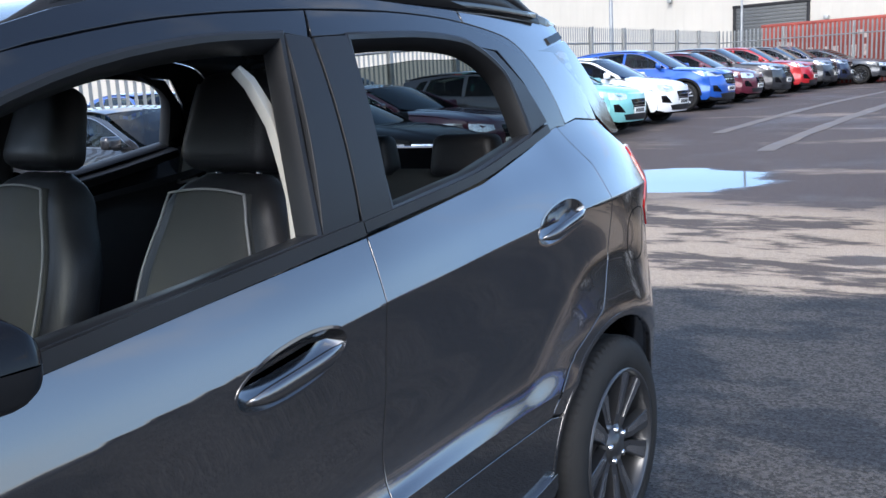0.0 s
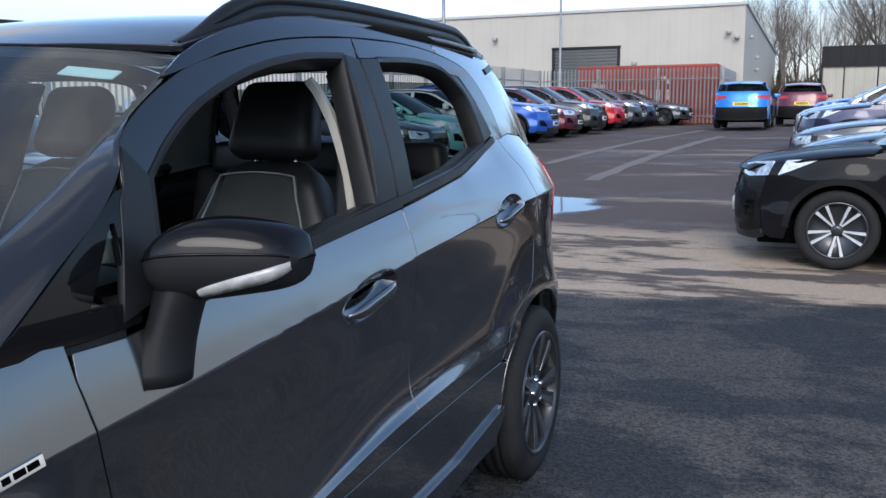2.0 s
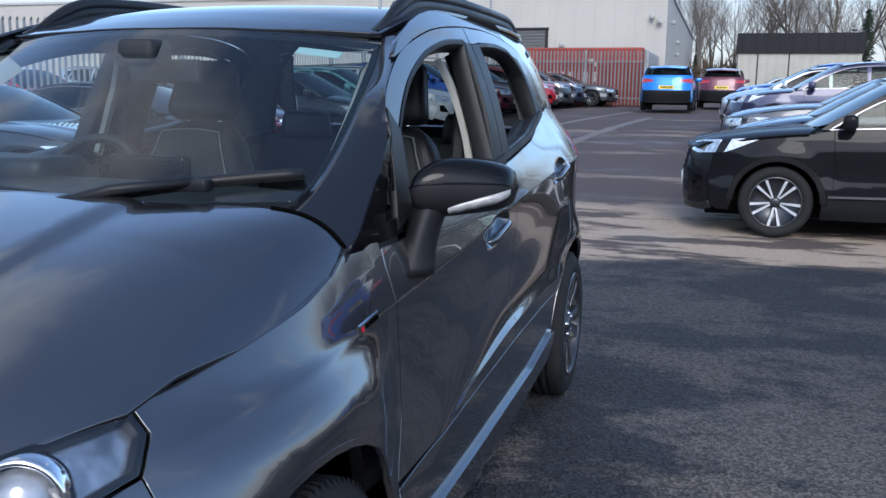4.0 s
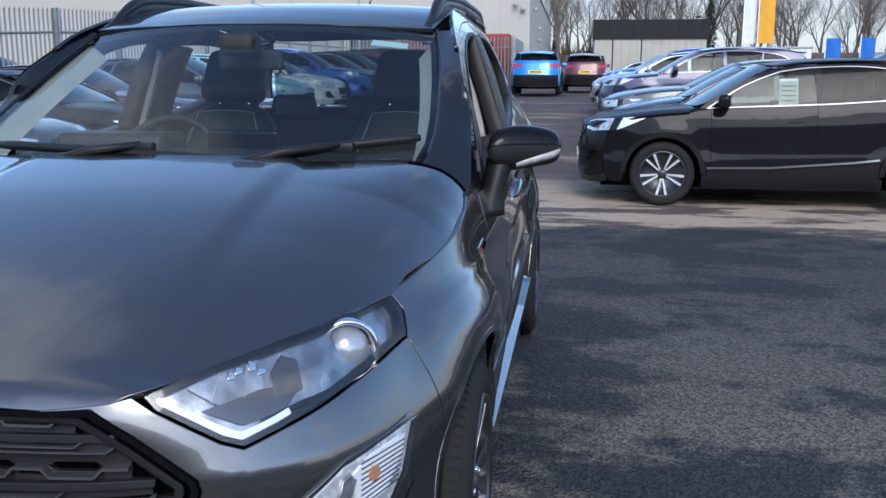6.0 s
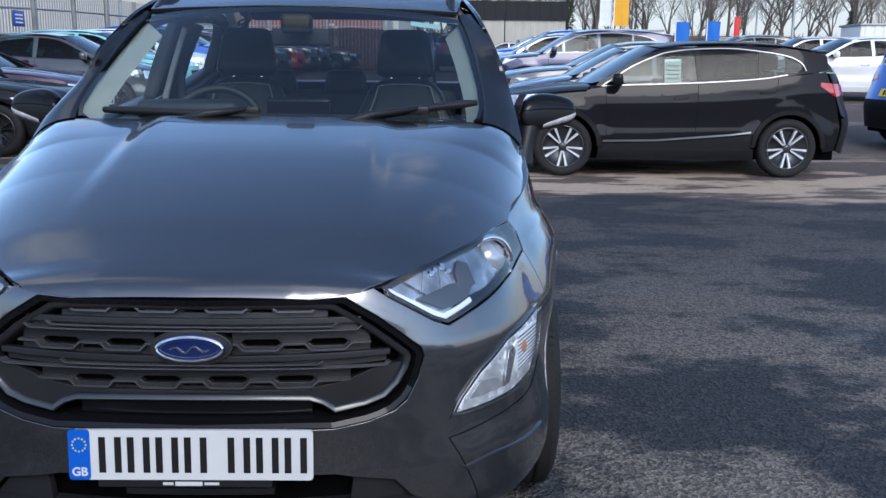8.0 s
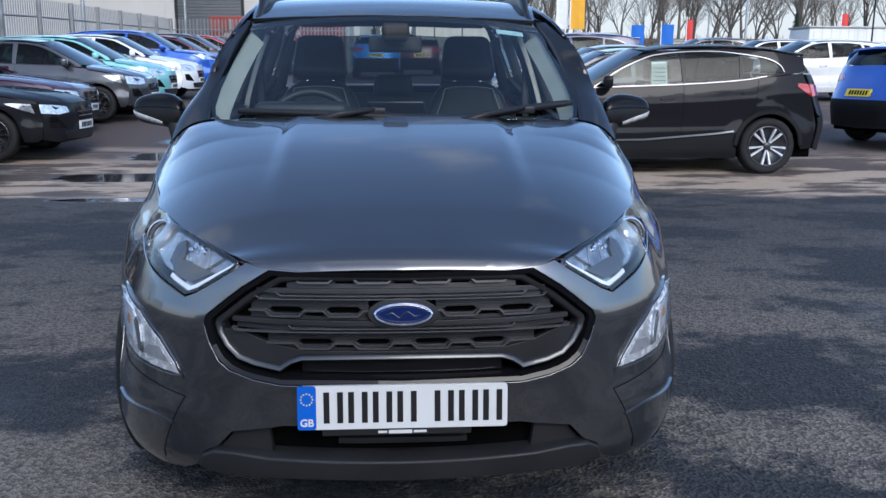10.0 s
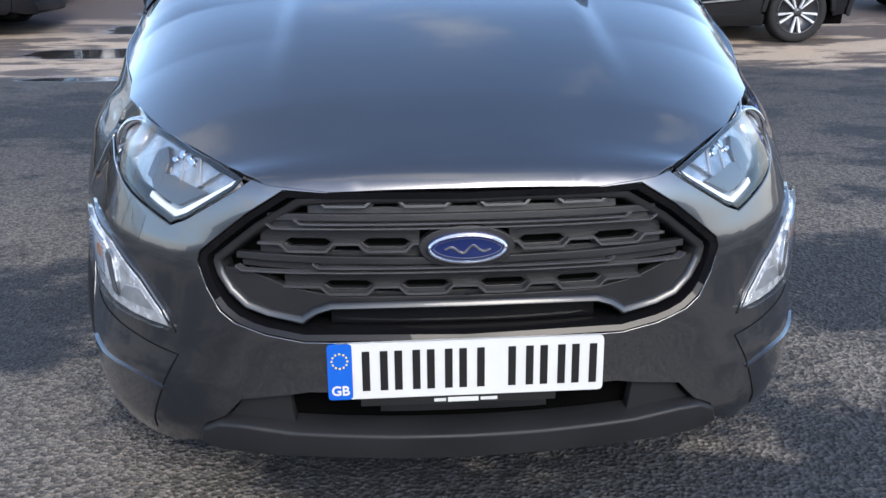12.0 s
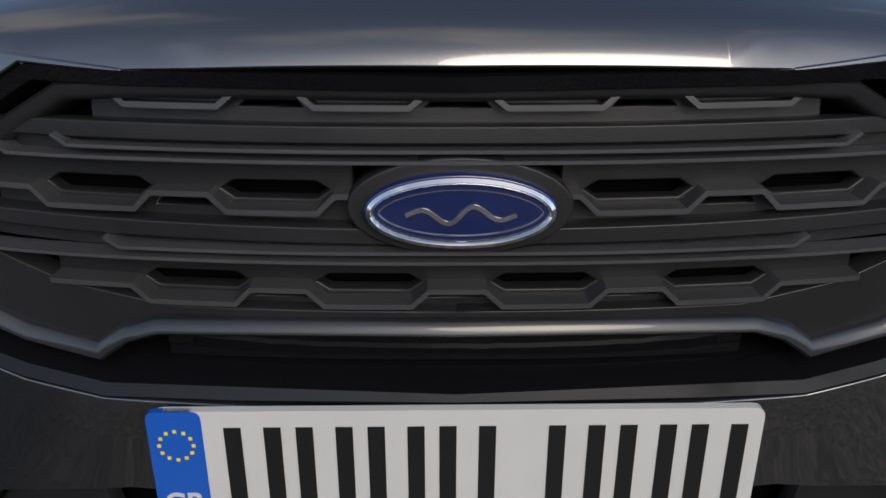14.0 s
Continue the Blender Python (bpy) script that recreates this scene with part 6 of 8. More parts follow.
def make_car(style, body_paint, rim_mat, spokes=5, chrome_line=False, rails=False, number=plate_white_far):
    """A car with its nose at y = 0: lower body, glasshouse with openings, roof, lamps, wheels, simple seats."""
    S = style
    L, hw = S["L"], S["W"] / 2
    fa, ra = S["axles"]
    R = S["R"]
    ar = R + .055
    root = new("car")
    hoodf, roofz = spline(*zip(*S["hood"])), spline(*zip(*S["roof"]))
    beltf = spline(*zip(*S["belt"]))
    tz, ty = zip(*S["tail"])
    tailf = spline(tz, ty)
    plan = spline([0, .12, .3, .6, 1.0, L * .5, L - .9, L - .45, L - .2, L], [.70, .82, .91, .965, .99, 1.0, .985, .94, .88, .76])
    flank_in = spline([0, .12, .3, .5, .74, .88, 1.0, 1.2], [.05, .016, .004, .018, .006, .024, .055, .11])
    f_lean = spline([.2, .35, .55, .75, .95], [.06, .01, .0, .03, .10])
    cy, cz = S["cowl"]
    ry0, ry1 = S["roof"][0][0], S["roof"][-1][0]

    def flank(y, z):
        y, z = np.broadcast_arrays(np.asarray(y, float), np.asarray(z, float))
        b = beltf(y)
        t = np.clip((z - .2) / (b - .2), 0, 1.3)
        d = flank_in(t)
        for yc in (fa, ra):
            d = d - .02 * (1 - smooth(ar + .02, ar + .20, np.hypot(y - yc, z - R)))
        return np.stack([hw * plan(y) - d, y, z], -1)

    def hous(y, z):
        y, z = np.broadcast_arrays(np.asarray(y, float), np.asarray(z, float))
        h = np.clip(z - beltf(y), -.1, 1)
        return np.stack([hw * plan(y) - .06 - .24 * h - .36 * h * h, y, z], -1)

    def bonnet(x, y):
        x, y = np.broadcast_arrays(np.asarray(x, float), np.asarray(y, float))
        e = np.clip(np.abs(x) / (hw * plan(y)), 0, 1.2)
        return np.stack([x, y, hoodf(y - .10 * e ** 3 * (y < .6)) - .012 * e ** 2 - .055 * e ** 6 + .012 * smooth(.62, .5, e)], -1)

    def front(x, z):
        x, z = np.broadcast_arrays(np.asarray(x, float), np.asarray(z, float))
        e = np.abs(x) / (hw * .89)
        return np.stack([x, f_lean(z) + .27 * e ** 3.2, z], -1)

    def rear(x, z):
        x, z = np.broadcast_arrays(np.asarray(x, float), np.asarray(z, float))
        e = np.abs(x) / (hw * .90)
        return np.stack([x, tailf(z) - .25 * e ** 4, z], -1)

    def scr(x, v):
        x, v = np.broadcast_arrays(np.asarray(x, float), np.asarray(v, float))
        y0, z0, y1, z1 = cy, cz - .01, ry0 - .02, float(roofz(ry0))
        return np.stack([x, y0 + (y1 - y0) * v + .18 * x * x, z0 + (z1 - z0) * v + .05 * v * (1 - v) - .09 * x * x * v], -1)

    def top(x, y):
        x, y = np.broadcast_arrays(np.asarray(x, float), np.asarray(y, float))
        return np.stack([x, y, roofz(y) - .09 * x * x - .25 * np.clip(np.abs(x) - .5, 0, 1) ** 2], -1)
    k = dict(parent=root, step=.055 if S is SUV else .08, gap=.003)
    arc = lambda yc, a0, a1, n=11, r=None: [(yc + (r or ar) * math.cos(radians(a)), R + (r or ar) * math.sin(radians(a))) for a in np.linspace(a0, a1, n)]
    hood_side = [(y, float(hoodf(y)) - .066) for y in np.linspace(.36, cy, 6)]
    by = lambda y: float(beltf(y)) + .004
    door0, door1, door2 = fa + .50, (S["glass"][0][4][0] + S["glass"][1][0][0]) / 2, ra - ar * .55
    fr = [(.272 + float(f_lean(z)), z) for z in (.30, .45, .60, .75)]
    for sf, hf, fl in ((flank, hous, False), (mirrored(flank), mirrored(hous), True)):
        kk = dict(k, flip=fl)
        panel("wing", fr + hood_side + [(door0 - .02, by(door0)), (door0, .62), (door0, .30), (fa + ar + .03, .28)] + arc(fa, 2, 176) + [(fa - ar - .03, .25), (.36, .25)], sf, body_paint, **kk)
        panel("front_door", [(door0, .30), (door0, .62), (door0 - .02, by(door0)), (door1 - .5, by(door1 - .5)), (door1, by(door1)), (door1 - .02, .30)], sf, body_paint, **kk)
        panel("rear_door", [(door1 - .02, .30), (door1, by(door1)), (door1 + .5, by(door1 + .5)), (ra - .15, by(ra - .15)), (ra - .20, R + ar + .12)] + arc(ra, 118, 168, 5) + [(ra - ar - .05, .30)], sf, body_paint, **kk)
        yb = lambda z: float(tailf(z)) - .27
        panel("quarter", arc(ra, 4, 118, 10) + [(ra - .20, R + ar + .12), (ra - .15, by(ra - .15)), (min(ra + .4, yb(1.0)), by(ra + .3)), (yb(by(ra + .5) - .02), by(ra + .5) - .01)]
              + [(yb(z), z) for z in (.95, .8, .6, .45, .32)] + [(ra + ar + .03, .30)], sf, body_paint, **kk)
        sill_m = clad_black if S["clad"] else body_paint
        panel("sill", [(fa + ar, .20), (ra - ar, .20), (ra - ar - .01, .33), (fa + ar + .01, .33)], sf, sill_m, lift=.012, hem=.03, **kk)
        if S["clad"]:
            for yc in (fa, ra):
                strip("arch_trim", arc(yc, 2, 178, 26, ar + .022), sf, .062, .014, clad_black, root, "dark plastic arch trim", flip=fl, depth=.02)
            strip("sill_trim", [(fa + ar + .06, .42), (2.0, .43), (ra - ar - .28, .50), (ra - ar - .05, .53)], sf, .022, .010, trim_bright if chrome_line else clad_black, root, flip=fl, depth=.012)
            panel("door_cladding", [(fa + ar + .05, .30), (ra - ar - .05, .30), (ra - ar - .05, .50), (ra - ar - .3, .47), (2.0, .40), (fa + ar + .06, .39)], sf, clad_black, lift=.006, hem=.01, **kk)
        # glasshouse
        rl = [(y, float(roofz(y)) - .075) for y in np.linspace(ry0 + .05, ry1, 9)]
        outline = [(cy + .08, by(cy + .08) + .01), (cy + .16, float(cz) + .03), (ry0 - .12, rl[0][1] - .04)] + rl + [(float(tailf(by(ra + .5) + .03)) - .20, by(ra + .5) + .02), (ra + .35, by(ra + .35)), (ra - .15, by(ra - .15) - .004)] \
            + [(y, by(y) - .004) for y in np.linspace(ra - .5, cy + .35, 5)]
        panel("side_frame", outline, hf, body_paint, holes=[g for g in S["glass"]], **kk)
        for g in S["glass"]:
            panel("side_window", shrunk(g, -.012), hf, car_clear if (chrome_line and g is S["glass"][0]) else car_glass, root, "side window", step=.12, gap=0, hem=.002, lift=-.008, flip=fl, edge=.001)
        strip("belt_strip", [(y, by(y) + .008) for y in np.linspace(S["glass"][0][0][0] - .02, S["glass"][2][-2][0], 12)], hf, .009, .006, trim_bright if chrome_line else satin_black, root, flip=fl, depth=.008)
        if chrome_line:
            strip("window_strip", curve_through(S["glass"][0][:4] + [S["glass"][0][4]] + S["glass"][1][1:3] + S["glass"][2][1:4], 4), hf, .010, .006, trim_bright, root, "chrome window strip", flip=fl, depth=.008)
        else:
            strip("window_strip", curve_through(S["glass"][0][:5], 3), hf, .016, .004, satin_black, root, flip=fl, depth=.006)
        for hy in (door1 - .20, ra - .28):
            hz = by(hy) - .17
            ribbon("handle_cup", ellipse(hy, hz, .10, .032, 4, 20, 2.4), sf, [(-.002, .001), (.006, -.001), (.02, -.012)], satin_black, root, "", flip=fl, cap=True)
            strip("door_handle", [(hy - .085 + .017 * i, hz + .006 + .0012 * i) for i in range(11)], sf, .022, .018, body_paint, root, flip=fl, depth=.02)
        # lamps, on the flank and round to the nose
        z0, z1 = S["lamp_z"]
        panel("head_lamp", [(.36 + float(f_lean(z0)), z0 + .01), (.55, z0 + .07), (.72, z1 + .015), (.62, z1 + .022), (.38 + float(f_lean(z1)), z1 + .01)], sf, lamp_far, root, "clear head lamp", step=.06, gap=0, lift=.006, hem=.012, flip=fl)
        ff = front if not fl else mirrored(front)
        panel("head_lamp", [(hw * .52, z0 + .015), (hw * .70, z0 - .01), (hw * .90, z0 + .01), (hw * .90, z1 + .005), (hw * .70, z1 - .01), (hw * .54, z1 - .035)], ff, lamp_far, root, "clear head lamp", step=.06, gap=0, lift=.006, hem=.012, flip=fl)
        panel("fog_pocket", [(hw * .58, .42), (hw * .82, .44), (hw * .84, .58), (hw * .74, .58)], ff, black_gloss, root, step=.08, gap=0, lift=.004, hem=.01, flip=fl)
        t0, t1 = S["tail_lamp"]
        panel("tail_lamp", [(float(tailf(t0)) - .46, t1 - .03), (float(tailf(t0)) - .27, t0 + .02), (float(tailf(t1)) - .27, t1), (float(tailf(t1)) - .40, t1 + .01)], sf, lamp_red, root, "red tail lamp", step=.06, gap=0, lift=.008, hem=.014, flip=fl)
        rr = rear if not fl else mirrored(rear)
        panel("tail_lamp", [(hw * .50, t0 + .07), (hw * .90, t0 + .02), (hw * .90, t1), (hw * .52, t1 - .03)], rr, lamp_red, root, "red tail lamp", step=.06, gap=0, lift=.008, hem=.014, flip=not fl)
        # mirror
        sd = -1 if fl else 1
        my = S["glass"][0][0][0] + .14
        soft_box("mirror", (.22, .12, .14), (sd * (hw + .07), my, by(my) + .075), body_paint, root, "door mirror", .045, 3, Matrix.Rotation(radians(-12 * sd), 4, "Z"))
        soft_box("mirror_foot", (.12, .06, .04), (sd * (hw - .03), my + .01, by(my) + .01), satin_black, root, "", .012)
        for yc in (fa, ra):
            road_wheel(root, hw * .985, yc, R, sd, spokes, rim_mat)
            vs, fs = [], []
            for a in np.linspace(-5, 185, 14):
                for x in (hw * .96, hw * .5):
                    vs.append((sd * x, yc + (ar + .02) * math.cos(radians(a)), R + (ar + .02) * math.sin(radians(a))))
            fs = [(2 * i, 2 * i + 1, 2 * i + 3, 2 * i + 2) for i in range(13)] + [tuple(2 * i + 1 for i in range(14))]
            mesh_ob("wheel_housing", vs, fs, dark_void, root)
    mh = lambda pts: pts + [(-x, z) for x, z in reversed(pts) if abs(x) > 1e-6]
    hx = hw * .89
    g0, g1, gw = S["grille"]
    panel("bonnet", mh([(0, .03), (hw * .4, .045), (hw * .75, .14), (hw * .87, .34), (hw * .965, .62), (hw * .975, cy - .02), (hw * .8, cy + .05), (0, cy - .05)]), bonnet, body_paint, **k)
    panel("front_bumper", mh([(0, .24), (hx * .8, .24), (hx, .28), (hx, .78), (hx * .95, .86 if S is SUV else .78), (hx * .5, .87 if S is SUV else .76), (0, .875 if S is SUV else .765)]), front, body_paint, **k)
    panel("grille", mh([(0, g0), (hw * gw * .8, g0 + .01), (hw * gw * 1.1, g1 - .05), (hw * gw * 1.15, g1), (0, g1 + .005)]), front, black_gloss, root, "black grille", step=.08, gap=0, lift=.006, hem=.02)
    for i in range(3):
        z = g0 + (g1 - g0) * (i + 1) / 4
        strip("grille_bar", [(x, z) for x in np.linspace(-hw * gw, hw * gw, 11)], front, .014, .012, chrome if i == 1 else satin_black, root, depth=.01)
    panel("lower_grille", mh([(0, .27), (hx * .62, .28), (hx * .70, .38), (0, .40)]), front, satin_black, root, "dark lower grille", step=.1, gap=0, lift=.005, hem=.02)
    if S["clad"]:
        panel("front_skirt", mh([(0, .225), (hx * .9, .235), (hx, .26), (hx, .33), (hx * .85, .29), (0, .27)]), front, grey_plastic, root, "", step=.1, gap=0, lift=.014, hem=.03)
    for nm, sf, zc, fl, off in (("front_plate", front, .50 if S is SUV else .45, False, plate_white_far), ("rear_plate", rear, .80, True, plate_yellow_far)):
        p = panel("number_plate", [(-.26, zc - .055), (.26, zc - .055), (.26, zc + .055), (-.26, zc + .055)], sf, off, root, "number plate with plain dark bars", step=.2, gap=0, lift=.018, hem=.012, flip=fl)
        for i in range(7):
            x = -.20 + .058 * i
            strip("bar", [(x, zc), (x + .036, zc)], sf, .07, .020, dark_void, p, flip=fl, depth=.002)
    panel("rear_bumper", mh([(0, .26), (hx * .9, .28), (hx, .32), (hx, .70), (0, .70)]), rear, clad_black if S["clad"] else body_paint, flip=True, **k)
    tb = by(ra + .5) - .02
    panel("tailgate", mh([(0, .70), (hx * .95, .70), (hx, .74), (hx, tb), (0, tb)]), rear, body_paint, flip=True, **k)
    if S is SALOON:
        ys0 = float(S["glass"][2][2][0]) + .10
        panel("boot_lid", mh([(0, ys0), (hw * .80, ys0 - .12), (hw * .86, 4.5), (hw * .8, 4.62), (0, 4.80)]), lambda x, y: np.stack(np.broadcast_arrays(np.asarray(x, float), np.asarray(y, float), 1.075 - .03 * (np.asarray(x, float) / hw) ** 2 - .06 * (np.asarray(y, float) - 4.1)), -1), body_paint, **k)
        rg = lambda x, v: np.stack(np.broadcast_arrays(np.asarray(x, float), ry1 + (ys0 - ry1) * np.asarray(v, float) - .10 * np.asarray(x, float) ** 2, float(roofz(ry1)) - .01 + (1.075 - float(roofz(ry1))) * np.asarray(v, float) - .08 * np.asarray(x, float) ** 2), -1)
        panel("rear_window", mh([(0, .0), (hw * .55, .0), (hw * .72, .98), (0, .98)]), rg, car_glass, root, "rear window", step=.12, hem=.002)
    else:
        zt = float(roofz(ry1)) - .03
        panel("rear_window", mh([(0, tb + .005), (hw * .80, tb + .005), (hw * .62, zt - .03), (0, zt)]), rear, car_glass, root, "rear window", step=.1, hem=.002, flip=True)
        panel("spoiler", mh([(0, ry1 - .02), (hw * .60, ry1 - .05), (hw * .64, ry1 + .08), (0, ry1 + .16)]), top, body_paint, lift=.004, hem=.03, **k)
    panel("windscreen", mh([(0, .0), (hw * .7, .0), (hw * .82, .06), (hw * .78, .5), (hw * .70, .97), (0, 1.0)]), scr, car_glass, root, "windscreen", step=.1, hem=.002)
    wr = [(x, float(y)) for x, y in ((0, ry0 - .01), (hw * .45, ry0 + .01), (hw * .70, ry0 + .06))]
    panel("roof", mh(wr + [(hw * .71, (ry0 + ry1) / 2), (hw * .68, ry1 - .02), (0, ry1)]), top, body_paint, **k)
    if rails:
        for sd in (1, -1):
            v, f = tube([(sd * hw * .68, y, float(roofz(y)) - .02 + .05 * math.sin(math.pi * min(1, max(0, (y - ry0 - .1) / (ry1 - ry0 - .2)))) ** .3) for y in np.linspace(ry0 + .1, ry1 - .1, 12)], .016, 8)
            mesh_ob("roof_rail", v, f, satin_black, root)
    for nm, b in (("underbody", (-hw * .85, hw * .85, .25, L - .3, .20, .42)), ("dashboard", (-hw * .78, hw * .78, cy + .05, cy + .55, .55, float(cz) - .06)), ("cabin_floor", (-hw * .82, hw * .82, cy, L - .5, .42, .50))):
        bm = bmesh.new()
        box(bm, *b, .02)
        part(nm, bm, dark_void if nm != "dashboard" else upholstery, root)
    for sy in (S["glass"][0][4][0] - .15, S["glass"][1][2][0] - .05):
        for sd in (1, -1):
            soft_box("seat", (.48, .16, .62), (sd * .37, sy, .82), upholstery, root, "dark seat", .05, 2, Matrix.Rotation(radians(-12), 4, "X"))
            soft_box("head_rest", (.25, .10, .18), (sd * .37, sy + .10, by(sy) + .16), upholstery, root, "dark head rest", .04, 2)
    return root


def park(proto, x, y, turn, body_paint, name, label, group, old):
    """A copy of a car in other paint, on the ground, its nose at (x, y)."""
    z = float(ground_z(x, y))
    m = Matrix.Translation((x, y, z)) @ Matrix.Rotation(radians(turn), 4, "Z")
    o = copy_thing(proto, m)
    o.name = name
    for c in o.children_recursive:
        if c.type == "MESH" and c.material_slots and c.material_slots[0].material == old:
            c.material_slots[0].link = "OBJECT"
            c.material_slots[0].material = body_paint
    return tagged(o, label, "car", group)


black_paint = paint("black_paint", (.008, .008, .010), 0, .6, .05)
proto_suv = make_car(SUV, black_paint, rim_bright, 10, True, False)
proto_suv.name = "black_crossover"
proto_suv.matrix_world = Matrix.Translation((1.10, 9.47, 0)) @ Matrix.Rotation(radians(-90), 4, "Z")
tagged(proto_suv, "glossy black crossover with chrome window strips and a paper sheet", "car", "cars in the facing row")
sheet = mat("price_sheet", (.62, .74, .68), .7, vary=.06, vscale=20)
hatch_paint, saloon_paint = paint("white_paint", (.78, .79, .80), 0, .35), paint("jet_black_paint", (.010, .010, .012), 0, .6, .05)
for _m in (black_paint, saloon_paint):
    _m.node_tree.nodes["Principled BSDF"].inputs["Coat Weight"].default_value = .30
proto_hatch = make_car(HATCH, hatch_paint, far_rim, 8)
proto_hatch.name = "white_hatchback"
proto_saloon = make_car(SALOON, saloon_paint, far_rim, 10, True)
proto_saloon.name = "black_saloon"
tagged(proto_hatch, "white small hatchback parked nose-out before a steel fence", "car", "cars in the fence row")
tagged(proto_saloon, "black saloon with chrome window line parked nose-out", "car", "cars in the fence row")


# ---- the rows of parked cars ----
proto_saloon.matrix_world = Matrix.Translation((-4.30, 10.75, float(ground_z(0, 10.75)))) @ Matrix.Rotation(radians(90), 4, "Z")
proto_hatch.matrix_world = Matrix.Translation((-4.45, 19.5, float(ground_z(0, 19.5)))) @ Matrix.Rotation(radians(90), 4, "Z")
P = {k: paint(k + "_paint", c, m, .35) for k, c, m in (
    ("plum", (.05, .012, .028), .3), ("charcoal", (.05, .053, .060), .6), ("mint", (.22, .55, .55), .2), ("blue", (.010, .085, .42), .4), ("maroon", (.10, .008, .025), .3),
    ("graphite", (.035, .035, .04), .6), ("red", (.42, .010, .016), .2), ("slate", (.07, .075, .085), .6), ("navy", (.016, .024, .06), .4), ("sky_blue", (.015, .20, .62), .4),
    ("indigo", (.022, .024, .075), .4), ("silver", (.50, .51, .53), .8), ("bright_red", (.5, .012, .012), .1), ("pearl", (.72, .72, .70), .1))}
ROW = "cars in the fence row"
for proto, old, x, y, turn, p, name, label in (
    (proto_saloon, saloon_paint, -4.95, 13.1, 90, P["plum"], "plum_saloon", "dark plum saloon parked nose-out between two dark cars"),
    (proto_hatch, hatch_paint, -4.45, 15.2, 90, P["charcoal"], "charcoal_hatchback", "charcoal electric-style hatchback parked nose-out"),
    (proto_hatch, hatch_paint, -4.60, 17.4, 90, P["mint"], "mint_hatchback", "pale mint small hatchback parked nose-out"),
    (proto_suv, black_paint, -4.55, 23.3, 90, P["blue"], "blue_crossover", "bright blue crossover parked nose-out in the fence row"),
    (proto_hatch, hatch_paint, -4.55, 26.0, 90, P["maroon"], "maroon_hatchback", "maroon hatchback parked nose-out in the fence row"),
    (proto_suv, black_paint, -4.45, 28.8, 90, P["graphite"], "graphite_crossover", "dark graphite crossover parked nose-out in the fence row"),
    (proto_suv, black_paint, -4.35, 32.0, 90, P["red"], "red_crossover", "red crossover parked nose-out in the fence row"),
    (proto_suv, black_paint, -4.20, 34.6, 90, P["slate"], "slate_crossover", "slate grey crossover parked nose-out in the fence row"),
    (proto_suv, black_paint, -4.05, 36.8, 90, P["navy"], "navy_crossover", "navy crossover parked nose-out near the container"),
    (proto_saloon, saloon_paint, -2.95, 38.6, 86, P["slate"], "grey_saloon", "dark grey saloon parked across before the red container"),
):
    park(proto, x, y, turn, p, name, label, ROW, old)
for proto, old, x, y, turn, p, name, label in (
    (proto_hatch, hatch_paint, 1.55, 12.5, -90, P["navy"], "navy_hatchback", "navy hatchback parked beside the black crossover"),
    (proto_saloon, saloon_paint, 1.45, 15.1, -90, P["slate"], "slate_saloon", "slate grey saloon in the facing row"),
    (proto_suv, black_paint, 1.50, 18.2, -90, P["indigo"], "indigo_crossover", "deep indigo crossover in the facing row"),
    (proto_hatch, hatch_paint, 1.40, 21.2, -90, P["silver"], "silver_hatchback", "silver hatchback in the facing row"),
    (proto_suv, black_paint, 1.7, 24.5, -90, P["blue"], "blue_crossover", "bright blue crossover in the facing row"),
    (proto_hatch, hatch_paint, 1.8, 28.0, -90, P["pearl"], "pearl_hatchback", "pearl white hatchback in the facing row"),
):
    park(proto, x, y, turn, p, name, label, "cars in the facing row", old)
FAR = "cars at the far end"
